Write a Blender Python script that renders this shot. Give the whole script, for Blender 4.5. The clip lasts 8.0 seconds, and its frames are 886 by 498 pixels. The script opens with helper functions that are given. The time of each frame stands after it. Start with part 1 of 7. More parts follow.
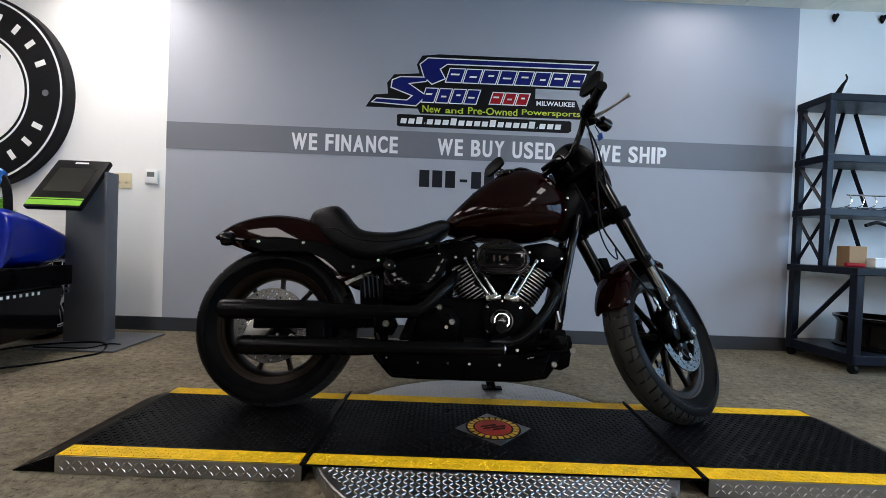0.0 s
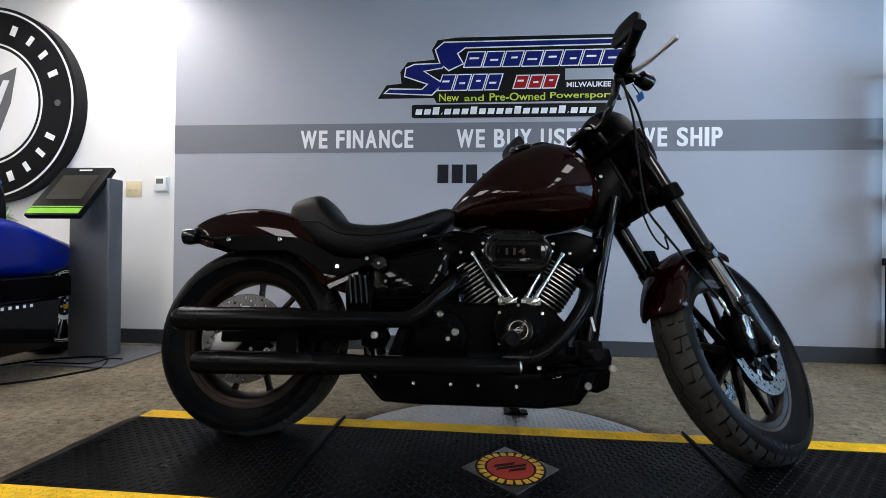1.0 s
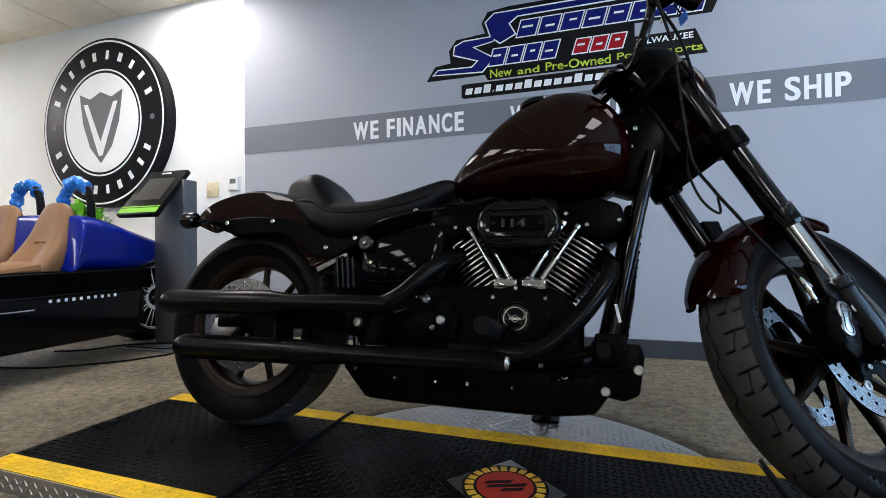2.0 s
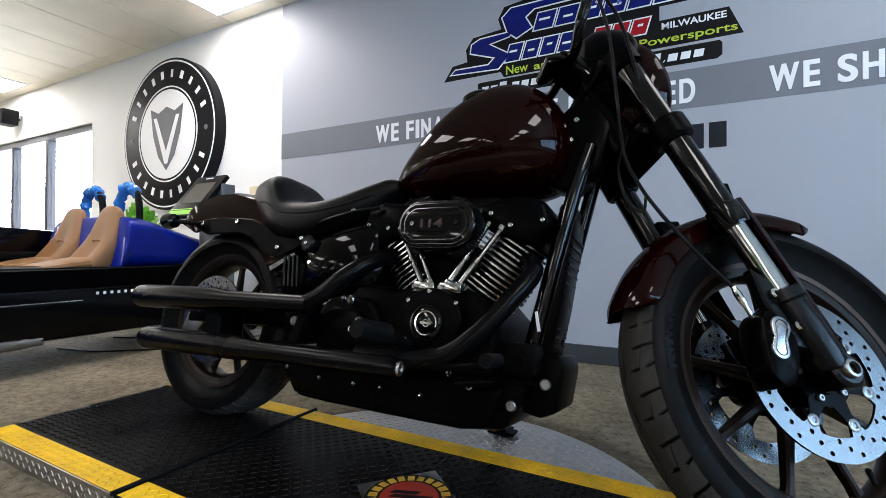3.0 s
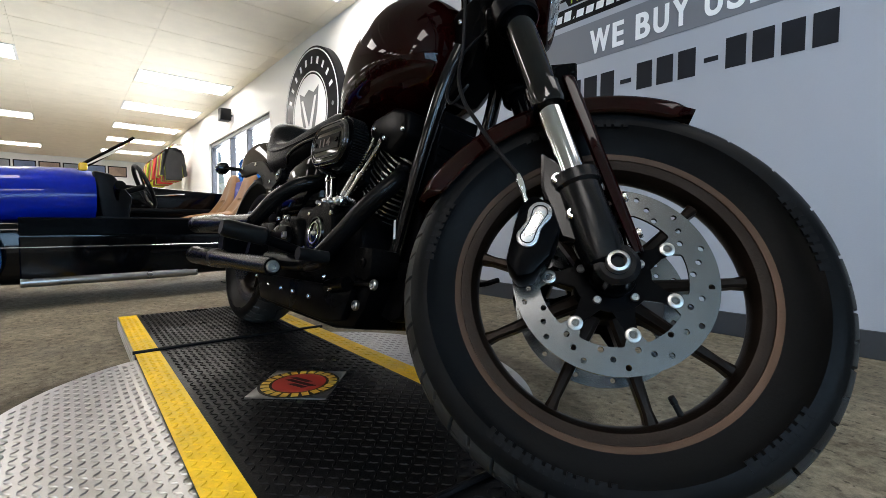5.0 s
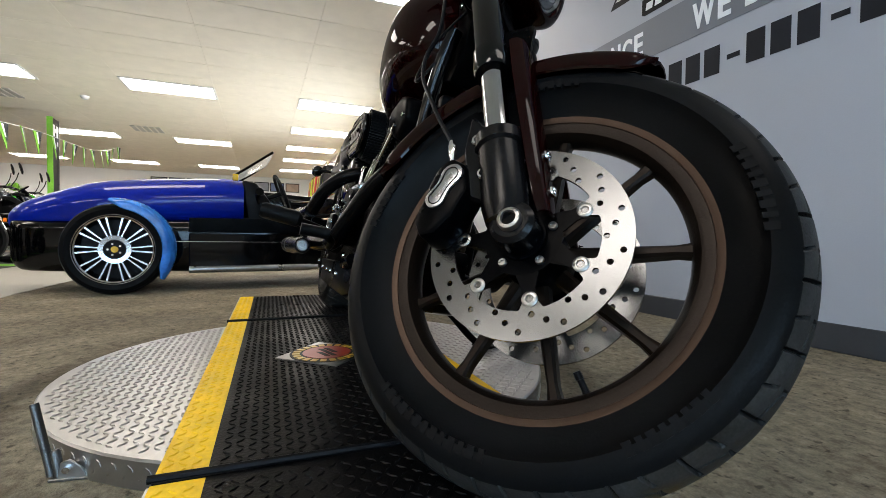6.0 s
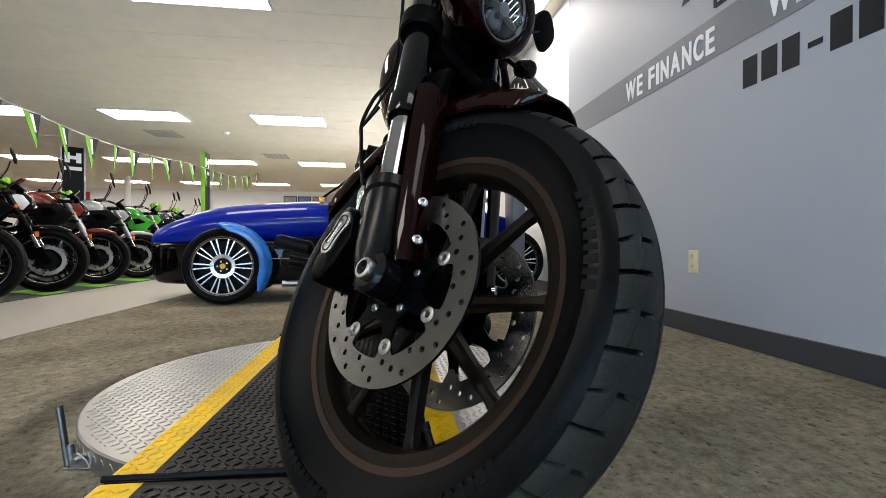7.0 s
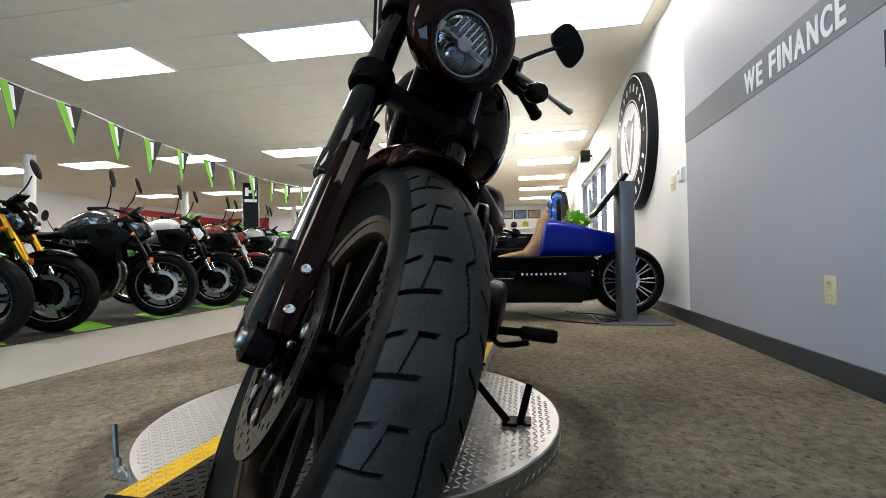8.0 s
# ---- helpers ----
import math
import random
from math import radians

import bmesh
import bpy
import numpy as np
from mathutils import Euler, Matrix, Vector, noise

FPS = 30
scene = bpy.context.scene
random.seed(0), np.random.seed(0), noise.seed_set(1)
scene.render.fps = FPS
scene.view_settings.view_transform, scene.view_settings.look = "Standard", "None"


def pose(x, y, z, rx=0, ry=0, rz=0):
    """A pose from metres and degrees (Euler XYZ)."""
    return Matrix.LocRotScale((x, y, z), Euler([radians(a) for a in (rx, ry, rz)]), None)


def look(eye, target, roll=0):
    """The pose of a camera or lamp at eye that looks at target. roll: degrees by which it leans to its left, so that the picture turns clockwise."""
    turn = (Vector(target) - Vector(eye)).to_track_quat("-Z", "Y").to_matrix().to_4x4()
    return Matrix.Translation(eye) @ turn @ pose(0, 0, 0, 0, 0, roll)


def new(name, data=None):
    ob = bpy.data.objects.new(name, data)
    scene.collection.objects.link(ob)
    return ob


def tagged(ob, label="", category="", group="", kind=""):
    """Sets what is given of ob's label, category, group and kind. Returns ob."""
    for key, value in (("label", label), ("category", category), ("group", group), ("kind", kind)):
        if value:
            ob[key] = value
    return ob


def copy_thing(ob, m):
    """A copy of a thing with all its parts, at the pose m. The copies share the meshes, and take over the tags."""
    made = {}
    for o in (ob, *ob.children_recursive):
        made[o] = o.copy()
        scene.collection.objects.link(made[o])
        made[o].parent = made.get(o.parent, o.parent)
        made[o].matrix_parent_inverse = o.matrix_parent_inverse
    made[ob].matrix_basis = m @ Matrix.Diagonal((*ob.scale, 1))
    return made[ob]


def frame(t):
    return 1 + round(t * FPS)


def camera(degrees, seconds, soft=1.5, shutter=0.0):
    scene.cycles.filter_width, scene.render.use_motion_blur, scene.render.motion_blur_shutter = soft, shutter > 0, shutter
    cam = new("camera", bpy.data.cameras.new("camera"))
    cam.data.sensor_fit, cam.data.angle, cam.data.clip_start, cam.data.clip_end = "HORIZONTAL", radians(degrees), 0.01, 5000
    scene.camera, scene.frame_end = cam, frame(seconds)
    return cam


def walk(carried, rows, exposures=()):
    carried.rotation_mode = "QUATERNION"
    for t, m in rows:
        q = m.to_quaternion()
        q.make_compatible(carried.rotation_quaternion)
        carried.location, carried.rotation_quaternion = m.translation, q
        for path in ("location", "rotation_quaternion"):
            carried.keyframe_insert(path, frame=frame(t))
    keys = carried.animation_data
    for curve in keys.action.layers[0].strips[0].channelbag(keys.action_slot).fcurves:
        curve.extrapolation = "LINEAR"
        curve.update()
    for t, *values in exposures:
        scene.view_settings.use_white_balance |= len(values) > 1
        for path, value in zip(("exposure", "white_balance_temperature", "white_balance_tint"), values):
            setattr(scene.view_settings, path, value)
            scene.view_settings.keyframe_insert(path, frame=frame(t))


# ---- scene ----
cam = camera(89.50, 8.0, soft=0.75)
PATH = [
    (0, 0.6503, -1.8405, 0.7288, -0.978, -0.953, -2.106),
    (0.25, 0.6691, -1.7690, 0.7213, -0.007, -0.596, -1.549),
    (0.5, 0.6958, -1.6904, 0.7094, 1.092, -0.255, -1.163),
    (0.75, 0.7364, -1.6006, 0.6903, 2.513, 0.080, -0.986),
    (1, 0.7832, -1.5147, 0.6723, 4.329, 0.266, -0.659),
    (1.25, 0.8294, -1.4469, 0.6620, 6.603, 0.128, 0.068),
    (1.5, 0.8889, -1.3845, 0.6457, 9.684, -0.077, 0.673),
    (1.7, 0.9544, -1.3313, 0.6226, 12.876, -0.066, 0.718),
    (2, 1.0640, -1.2639, 0.6075, 17.482, 0.202, 0.454),
    (2.4, 1.2125, -1.1940, 0.6142, 22.515, 0.695, -0.041),
    (2.8, 1.3482, -1.1267, 0.6148, 26.031, 0.791, -0.273),
    (3, 1.4046, -1.0875, 0.6040, 27.089, 0.488, -0.234),
    (3.25, 1.4691, -1.0375, 0.5880, 28.343, 0.070, -0.230),
    (3.5, 1.5369, -0.9861, 0.5723, 29.863, -0.417, -0.231),
    (3.75, 1.6164, -0.9315, 0.5564, 32.058, -0.995, -0.137),
    (4, 1.6978, -0.8793, 0.5399, 34.826, -1.490, -0.036),
    (4.25, 1.7694, -0.8341, 0.5242, 37.881, -1.886, -0.070),
    (4.5, 1.8389, -0.7892, 0.5072, 41.310, -2.328, -0.119),
    (4.7, 1.8989, -0.7481, 0.4899, 44.484, -2.675, -0.060),
    (5, 1.9783, -0.6793, 0.4610, 49.727, -2.909, -0.143),
    (5.4, 2.0627, -0.5768, 0.4244, 57.101, -2.721, -0.467),
    (5.8, 2.1359, -0.4637, 0.3972, 64.417, -2.040, -0.673),
    (6, 2.1707, -0.4037, 0.3902, 67.900, -1.555, -0.629),
    (6.25, 2.2099, -0.3273, 0.3956, 71.636, -1.181, -0.548),
    (6.5, 2.2415, -0.2487, 0.4104, 75.101, -0.934, -0.440),
    (6.75, 2.2638, -0.1675, 0.4274, 78.698, -0.701, -0.294),
    (7, 2.2752, -0.0870, 0.4451, 82.333, -0.471, -0.082),
    (7.25, 2.2749, -0.0087, 0.4629, 85.951, -0.215, 0.206),
    (7.5, 2.2647, 0.0753, 0.4810, 90.027, 0.131, 0.504),
    (7.75, 2.2480, 0.1711, 0.4998, 94.921, 0.583, 0.739),
    (8, 2.2286, 0.2738, 0.5194, 100.293, 1.088, 0.929),
]
walk(cam, [(t, pose(x, y, z, 90 + pitch, roll, yaw)) for t, x, y, z, yaw, pitch, roll in PATH],
     [(0.0, -0.35, 6450, 16), (0.6, -0.19, 6390, 16), (1.7, -0.04, 6250, 15), (3.3, 0.01, 6350, 14), (4.6, -0.03, 6480, 13), (6.3, -0.15, 6860, 13), (8.0, -0.09, 6640, 13)])

# ---- light ----
world = bpy.data.worlds.new("world")
scene.world = world
world.use_nodes = True
wn = world.node_tree.nodes
sky = wn.new("ShaderNodeTexSky")
sky.sky_type, sky.sun_disc = "NISHITA", False
sky.sun_elevation, sky.sun_rotation = radians(40), radians(20)
wn["Background"].inputs["Strength"].default_value = 0.15
world.node_tree.links.new(sky.outputs[0], wn["Background"].inputs[0])
sun = new("sun", bpy.data.lights.new("sun", "SUN"))
sun.data.energy, sun.data.angle, sun.data.color = 2.5, radians(0.6), (1, 0.95, 0.88)
sun.matrix_world = look((-4, 12, 12), (-8, -0.5, 0))
LAMP = 19.5
for nm, m, sx, sy, watts, col in (("daylight_north", look((-5.81, 1.75, 1.1), (-5.81, -3, 0.6)), 3.2, 1.8, 240, (0.86, 0.93, 1.0)),
                                 ("daylight_east", look((5.85, -2.0, 1.5), (0.0, -1.6, 0.7)), 5.0, 1.45, 220, (0.41, 0.69, 1.0))):
    lamp = new(nm, bpy.data.lights.new(nm, "AREA"))
    lamp.data.shape, lamp.data.size, lamp.data.size_y, lamp.data.energy, lamp.data.color = "RECTANGLE", sx, sy, watts, col
    lamp.matrix_world = m

# ---- materials ----
def mat(name, color, rough=0.5, metal=0.0, vary=0.15, scale=8.0, bump=0.0, bscale=60.0, coat=0.0, spec=0.5, fine=0.0):
    m = bpy.data.materials.new(name)
    m.use_nodes = True
    nt = m.node_tree
    nodes, links = nt.nodes, nt.links
    b = nodes["Principled BSDF"]
    b.inputs["Metallic"].default_value = metal
    b.inputs["Coat Weight"].default_value = coat
    b.inputs["Coat Roughness"].default_value = 0.03
    b.inputs["Specular IOR Level"].default_value = spec
    co = nodes.new("ShaderNodeTexCoord")
    n1 = nodes.new("ShaderNodeTexNoise")
    n1.inputs["Scale"].default_value, n1.inputs["Detail"].default_value = scale, 6
    n2 = nodes.new("ShaderNodeTexNoise")
    n2.inputs["Scale"].default_value, n2.inputs["Detail"].default_value = bscale, 4
    links.new(co.outputs["Object"], n1.inputs["Vector"])
    links.new(co.outputs["Object"], n2.inputs["Vector"])
    mixf = nodes.new("ShaderNodeMath")
    mixf.operation = "MULTIPLY_ADD"
    links.new(n2.outputs["Fac"], mixf.inputs[0])
    mixf.inputs[1].default_value = 0.5 + fine
    links.new(n1.outputs["Fac"], mixf.inputs[2])
    ramp = nodes.new("ShaderNodeMapRange")
    ramp.inputs["From Min"].default_value, ramp.inputs["From Max"].default_value = 0.45, 1.05 + fine
    ramp.inputs["To Min"].default_value, ramp.inputs["To Max"].default_value = 1 - vary, 1 + vary
    links.new(mixf.outputs[0], ramp.inputs["Value"])
    mul = nodes.new("ShaderNodeVectorMath")
    mul.operation = "SCALE"
    mul.inputs[0].default_value = color
    links.new(ramp.outputs[0], mul.inputs["Scale"])
    links.new(mul.outputs[0], b.inputs["Base Color"])
    rr = nodes.new("ShaderNodeMapRange")
    rr.inputs["From Min"].default_value, rr.inputs["From Max"].default_value = 0.3, 0.7
    rr.inputs["To Min"].default_value, rr.inputs["To Max"].default_value = rough * (1 - vary * 0.7), min(1, rough * (1 + vary * 0.7))
    links.new(n1.outputs["Fac"], rr.inputs["Value"])
    links.new(rr.outputs[0], b.inputs["Roughness"])
    if bump:
        bp = nodes.new("ShaderNodeBump")
        bp.inputs["Strength"].default_value, bp.inputs["Distance"].default_value = bump, 0.004
        links.new(n2.outputs["Fac"], bp.inputs["Height"])
        links.new(bp.outputs[0], b.inputs["Normal"])
    return m


def emit(name, color, strength):
    m = bpy.data.materials.new(name)
    m.use_nodes = True
    b = m.node_tree.nodes["Principled BSDF"]
    b.inputs["Base Color"].default_value = (0.8, 0.8, 0.8, 1)
    b.inputs["Emission Color"].default_value = (*color, 1)
    b.inputs["Emission Strength"].default_value = strength
    return m


def clear_glass(name, tint=(0.95, 0.97, 0.97)):
    m = bpy.data.materials.new(name)
    m.use_nodes = True
    b = m.node_tree.nodes["Principled BSDF"]
    b.inputs["Base Color"].default_value = (*tint, 1)
    b.inputs["Transmission Weight"].default_value = 1
    b.inputs["Roughness"].default_value = 0.02
    b.inputs["IOR"].default_value = 1.45
    return m


def carpet_mat():
    m = mat("carpet", (0.2, 0.165, 0.125), 0.95, 0, 0.5, 3.0, 0.6, 260, spec=0.1)
    nt = m.node_tree
    b = nt.nodes["Principled BSDF"]
    co = nt.nodes.new("ShaderNodeTexCoord")
    fleck = nt.nodes.new("ShaderNodeTexNoise")
    fleck.inputs["Scale"].default_value, fleck.inputs["Detail"].default_value, fleck.inputs["Roughness"].default_value = 26, 9, 0.82
    stain = nt.nodes.new("ShaderNodeTexNoise")
    stain.inputs["Scale"].default_value, stain.inputs["Detail"].default_value = 2.2, 7
    nt.links.new(co.outputs["Object"], fleck.inputs["Vector"])
    nt.links.new(co.outputs["Object"], stain.inputs["Vector"])
    r = nt.nodes.new("ShaderNodeValToRGB")
    e = r.color_ramp.elements
    e[0].position, e[0].color = 0.36, (0.093, 0.079, 0.056, 1)
    e[1].position, e[1].color = 0.66, (0.298, 0.256, 0.186, 1)
    x = e.new(0.48)
    x.color = (0.172, 0.144, 0.1, 1)
    nt.links.new(fleck.outputs["Fac"], r.inputs["Fac"])
    mr = nt.nodes.new("ShaderNodeMapRange")
    mr.inputs["From Min"].default_value, mr.inputs["From Max"].default_value = 0.35, 0.65
    mr.inputs["To Min"].default_value, mr.inputs["To Max"].default_value = 0.72, 1.14
    nt.links.new(stain.outputs["Fac"], mr.inputs["Value"])
    sc = nt.nodes.new("ShaderNodeVectorMath")
    sc.operation = "SCALE"
    nt.links.new(r.outputs["Color"], sc.inputs[0])
    nt.links.new(mr.outputs[0], sc.inputs["Scale"])
    # dark flecks of yarn
    yarn = nt.nodes.new("ShaderNodeTexNoise")
    yarn.inputs["Scale"].default_value, yarn.inputs["Detail"].default_value = 48, 5
    nt.links.new(co.outputs["Object"], yarn.inputs["Vector"])
    yr = nt.nodes.new("ShaderNodeMapRange")
    yr.inputs["From Min"].default_value, yr.inputs["From Max"].default_value = 0.33, 0.40
    yr.inputs["To Min"].default_value, yr.inputs["To Max"].default_value = 0.42, 1.0
    nt.links.new(yarn.outputs["Fac"], yr.inputs["Value"])
    sy = nt.nodes.new("ShaderNodeVectorMath")
    sy.operation = "SCALE"
    nt.links.new(sc.outputs[0], sy.inputs[0])
    nt.links.new(yr.outputs[0], sy.inputs["Scale"])
    sc = sy
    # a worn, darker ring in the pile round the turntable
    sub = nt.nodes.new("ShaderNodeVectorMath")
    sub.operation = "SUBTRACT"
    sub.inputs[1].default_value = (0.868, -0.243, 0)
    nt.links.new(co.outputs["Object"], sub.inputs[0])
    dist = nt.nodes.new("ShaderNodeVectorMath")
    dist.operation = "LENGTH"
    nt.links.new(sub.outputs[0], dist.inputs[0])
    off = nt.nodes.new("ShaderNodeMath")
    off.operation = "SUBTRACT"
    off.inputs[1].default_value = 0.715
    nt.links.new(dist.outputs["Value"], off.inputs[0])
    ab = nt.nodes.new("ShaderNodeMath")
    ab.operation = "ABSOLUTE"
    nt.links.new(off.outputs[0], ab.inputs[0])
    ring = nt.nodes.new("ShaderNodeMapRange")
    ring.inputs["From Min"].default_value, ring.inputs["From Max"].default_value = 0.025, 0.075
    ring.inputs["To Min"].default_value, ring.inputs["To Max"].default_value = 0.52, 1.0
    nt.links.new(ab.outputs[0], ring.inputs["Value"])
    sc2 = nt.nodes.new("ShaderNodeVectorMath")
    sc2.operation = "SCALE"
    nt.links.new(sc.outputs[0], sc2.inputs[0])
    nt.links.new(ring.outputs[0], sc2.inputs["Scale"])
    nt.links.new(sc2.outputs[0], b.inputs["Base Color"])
    return m


CARPET = carpet_mat()
WHITE_WALL = mat("white_wall_paint", (0.78, 0.78, 0.76), 0.6, 0, 0.03, 1.5, 0.12, 220)
GREY_WALL = mat("grey_wall_paint", (0.335, 0.352, 0.392), 0.55, 0, 0.03, 1.5, 0.12, 220)
BAND_GREY = mat("dark_grey_band_paint", (0.15, 0.16, 0.182), 0.55, 0, 0.03, 1.5, 0.1, 220)
BASE_RUBBER = mat("dark_rubber_baseboard", (0.03, 0.033, 0.038), 0.5, 0, 0.15, 4, 0.1, 90)
CEILING = mat("ceiling_tile", (0.86, 0.8, 0.67), 0.9, 0, 0.05, 6, 0.5, 160)
CEIL_GRID = mat("ceiling_grid", (0.5, 0.49, 0.44), 0.5)
LETTER_WHITE = mat("white_vinyl", (0.84, 0.845, 0.85), 0.5, 0, 0.03, spec=0.3)
LETTER_DARK = mat("charcoal_vinyl", (0.013, 0.0145, 0.019), 0.5, 0, 0.05, spec=0.1)
SIGN_BLACK = mat("black_sign_face", (0.007, 0.007, 0.008), 0.45, 0, 0.1, spec=0.1)
SIGN_WHITE = mat("white_sign_face", (0.8, 0.8, 0.8), 0.45, 0, 0.03)
SIGN_GREY = mat("grey_sign_print", (0.09, 0.095, 0.105), 0.45, 0, 0.1)
LOGO_BLUE = mat("blue_vinyl", (0.006, 0.011, 0.125), 0.4, 0, 0.1, spec=0.12)
LOGO_RED = mat("red_vinyl", (0.34, 0.008, 0.014), 0.4, 0, 0.1, spec=0.12)
LOGO_LIME = mat("lime_vinyl", (0.45, 0.55, 0.03), 0.45, 0, 0.05)
RUBBER = mat("tyre_sidewall_rubber", (0.0034, 0.0035, 0.0037), 0.42, 0, 0.4, 5, 0.05, 300, spec=0.05)
# scuffed tread; its lighter tone also holds the ceiling light on the crown
TREAD_RUBBER = mat("scuffed_lit_tread_rubber", (0.0225, 0.0218, 0.0203), 0.56, 0, 0.6, 9, 0.08, 300, spec=0.085)
RUBBER_MARK = mat("raised_tyre_lettering", (0.0036, 0.0038, 0.0042), 0.45, 0, 0.35, 30, spec=0.05)
GLOSS_BLACK = mat("gloss_black_paint", (0.0012, 0.0012, 0.0014), 0.07, 0, 0.1, 6, spec=0.26)
SATIN_BLACK = mat("satin_black_coating", (0.001, 0.001, 0.0012), 0.3, 0, 0.25, 7, 0.05, 260, spec=0.025)
WRINKLE_BLACK = mat("wrinkle_black_coating", (0.0009, 0.0009, 0.001), 0.36, 0, 0.25, 9, 0.4, 420, spec=0.026)
MUFFLER_BLACK = mat("satin_black_exhaust", (0.0018, 0.0018, 0.002), 0.26, 0.0, 0.12, 5, 0.05, 300, spec=0.075)
FORK_CAST = mat("semi_gloss_black_casting", (0.002, 0.002, 0.0024), 0.24, 0, 0.2, 7, 0.04, 260, spec=0.16)
TANK_BLACK = mat("deep_gloss_black_enamel", (0.0008, 0.0008, 0.001), 0.06, 0, 0.1, 6, spec=0.1)
FORK_BLACK = mat("polished_black_fork_tube", (0.0012, 0.0012, 0.0015), 0.07, 0, 0.1, 6, spec=0.28)
CHROME = mat("chrome", (0.75, 0.75, 0.76), 0.06, 1, 0.05, 12)
FORK_CHROME = mat("polished_fork_chrome", (0.42, 0.42, 0.43), 0.09, 1, 0.05, 12)
DARK_CHROME = mat("dark_polished_edge", (0.05, 0.05, 0.052), 0.12, 1, 0.05, 12)
STEEL = mat("brushed_steel", (0.34, 0.335, 0.325), 0.3, 1, 0.2, 14, 0.1, 400)
DISC_STEEL = mat("brushed_disc_steel", (0.12, 0.121, 0.122), 0.25, 1, 0.04, 60, 0.05, 500)
FIN_EDGE = mat("machined_fin_edge", (0.34, 0.34, 0.34), 0.28, 1, 0.15, 14)
PAINT_RED = mat("deep_crimson_paint", (0.0052, 0.0004, 0.00036), 0.3, 0.0, 0.12, 30, coat=0.34, spec=0.0)
VINYL = mat("black_seat_vinyl", (0.0022, 0.0022, 0.0024), 0.36, 0, 0.2, 6, 0.4, 330, spec=0.1)
PLASTIC = mat("black_plastic", (0.003, 0.003, 0.0034), 0.45, 0, 0.2, 8, 0.2, 200, spec=0.1)
YELLOW = mat("yellow_safety_tape", (0.74, 0.44, 0.006), 0.5, 0, 0.25, 14, 0.2, 120, spec=0.2)
RAMP_BLACK = mat("black_tread_plate", (0.0022, 0.0022, 0.0023), 0.36, 0.0, 0.4, 7, 0.2, 160, spec=0.065)
ALU = mat("aluminium_tread_plate", (0.43, 0.426, 0.42), 0.34, 1, 0.08, 8, 0.03, 180)

# ---- mesh tools ----
def finish(name, bm, material, angle=35):
    me = bpy.data.meshes.new(name)
    bmesh.ops.recalc_face_normals(bm, faces=bm.faces)
    bm.to_mesh(me)
    bm.free()
    for mm in (material if isinstance(material, (list, tuple)) else [material]):
        me.materials.append(mm)
    if len(me.polygons):
        me.polygons.foreach_set("use_smooth", [True] * len(me.polygons))
        me.set_sharp_from_angle(angle=radians(angle))
    return me


def part(name, bm, material, parent=None, label="", angle=35):
    ob = new(name, finish(name, bm, material, angle))
    if parent:
        ob.parent = parent
    if label:
        ob["label"] = label
    return ob


def thing(name, m, label, category, group="", kind=""):
    ob = new(name)
    ob.empty_display_size = 0.1
    ob.matrix_world = m
    return tagged(ob, label, category, group, kind)


def solid(name, bm, material, label="", category="", group="", kind="", m=None):
    ob = part(name, bm, material)
    if m is not None:
        ob.matrix_world = m
    return tagged(ob, label, category, group, kind)


def merge(bm, other, m=None):
    me = bpy.data.meshes.new("tmp")
    other.to_mesh(me)
    other.free()
    if m is not None:
        me.transform(m)
    bm.from_mesh(me)
    bpy.data.meshes.remove(me)
    return bm


def box(x0, x1, y0, y1, z0, z1, bevel=0.0, seg=1, bm=None):
    b = bmesh.new()
    bmesh.ops.create_cube(b, size=1)
    for v in b.verts:
        v.co = Vector(((x0 + x1) / 2 + v.co.x * (x1 - x0), (y0 + y1) / 2 + v.co.y * (y1 - y0), (z0 + z1) / 2 + v.co.z * (z1 - z0)))
    if bevel:
        bmesh.ops.bevel(b, geom=b.edges[:], offset=bevel, segments=seg, affect="EDGES", profile=0.5)
    return merge(bm, b) if bm else b


def grid_skin(bm, rings, close_u=True, cap=True):
    """Skin between rings of points; close_u joins each ring's ends."""
    vs = [[bm.verts.new(p) for p in r] for r in rings]
    n = len(vs[0])
    for a, b in zip(vs, vs[1:]):
        for i in range(n if close_u else n - 1):
            j = (i + 1) % n
            bm.faces.new((a[i], a[j], b[j], b[i]))
    if cap and close_u:
        bm.faces.new(vs[0][::-1])
        bm.faces.new(vs[-1])
    return vs


def frame_of(d):
    d = d.normalized()
    u = d.cross(Vector((0, 0, 1)) if abs(d.z) < 0.9 else Vector((1, 0, 0))).normalized()
    return u, d.cross(u)


def rod(p0, p1, r0, r1=None, n=16, bm=None, stations=None):
    """A straight round bar; stations: (fraction along, radius) for a turned shape."""
    bm = bm or bmesh.new()
    p0, p1 = Vector(p0), Vector(p1)
    d = p1 - p0
    u, v = frame_of(d)
    st = stations or [(0, r0), (1, r0 if r1 is None else r1)]
    rings = [[p0 + d * t + (u * math.cos(a) + v * math.sin(a)) * r for a in [2 * math.pi * i / n for i in range(n)]] for t, r in st]
    grid_skin(bm, rings)
    return bm


def curve_points(pts, per=6):
    p = [Vector(q) for q in pts]
    if len(p) < 3:
        return p
    p = [p[0] * 2 - p[1]] + p + [p[-1] * 2 - p[-2]]
    out = []
    for i in range(1, len(p) - 2):
        a, b, c, d = p[i - 1:i + 3]
        for k in range(per):
            t = k / per
            out.append(0.5 * (2 * b + (c - a) * t + (2 * a - 5 * b + 4 * c - d) * t * t + (3 * b - a - 3 * c + d) * t ** 3))
    out.append(p[-2])
    return out


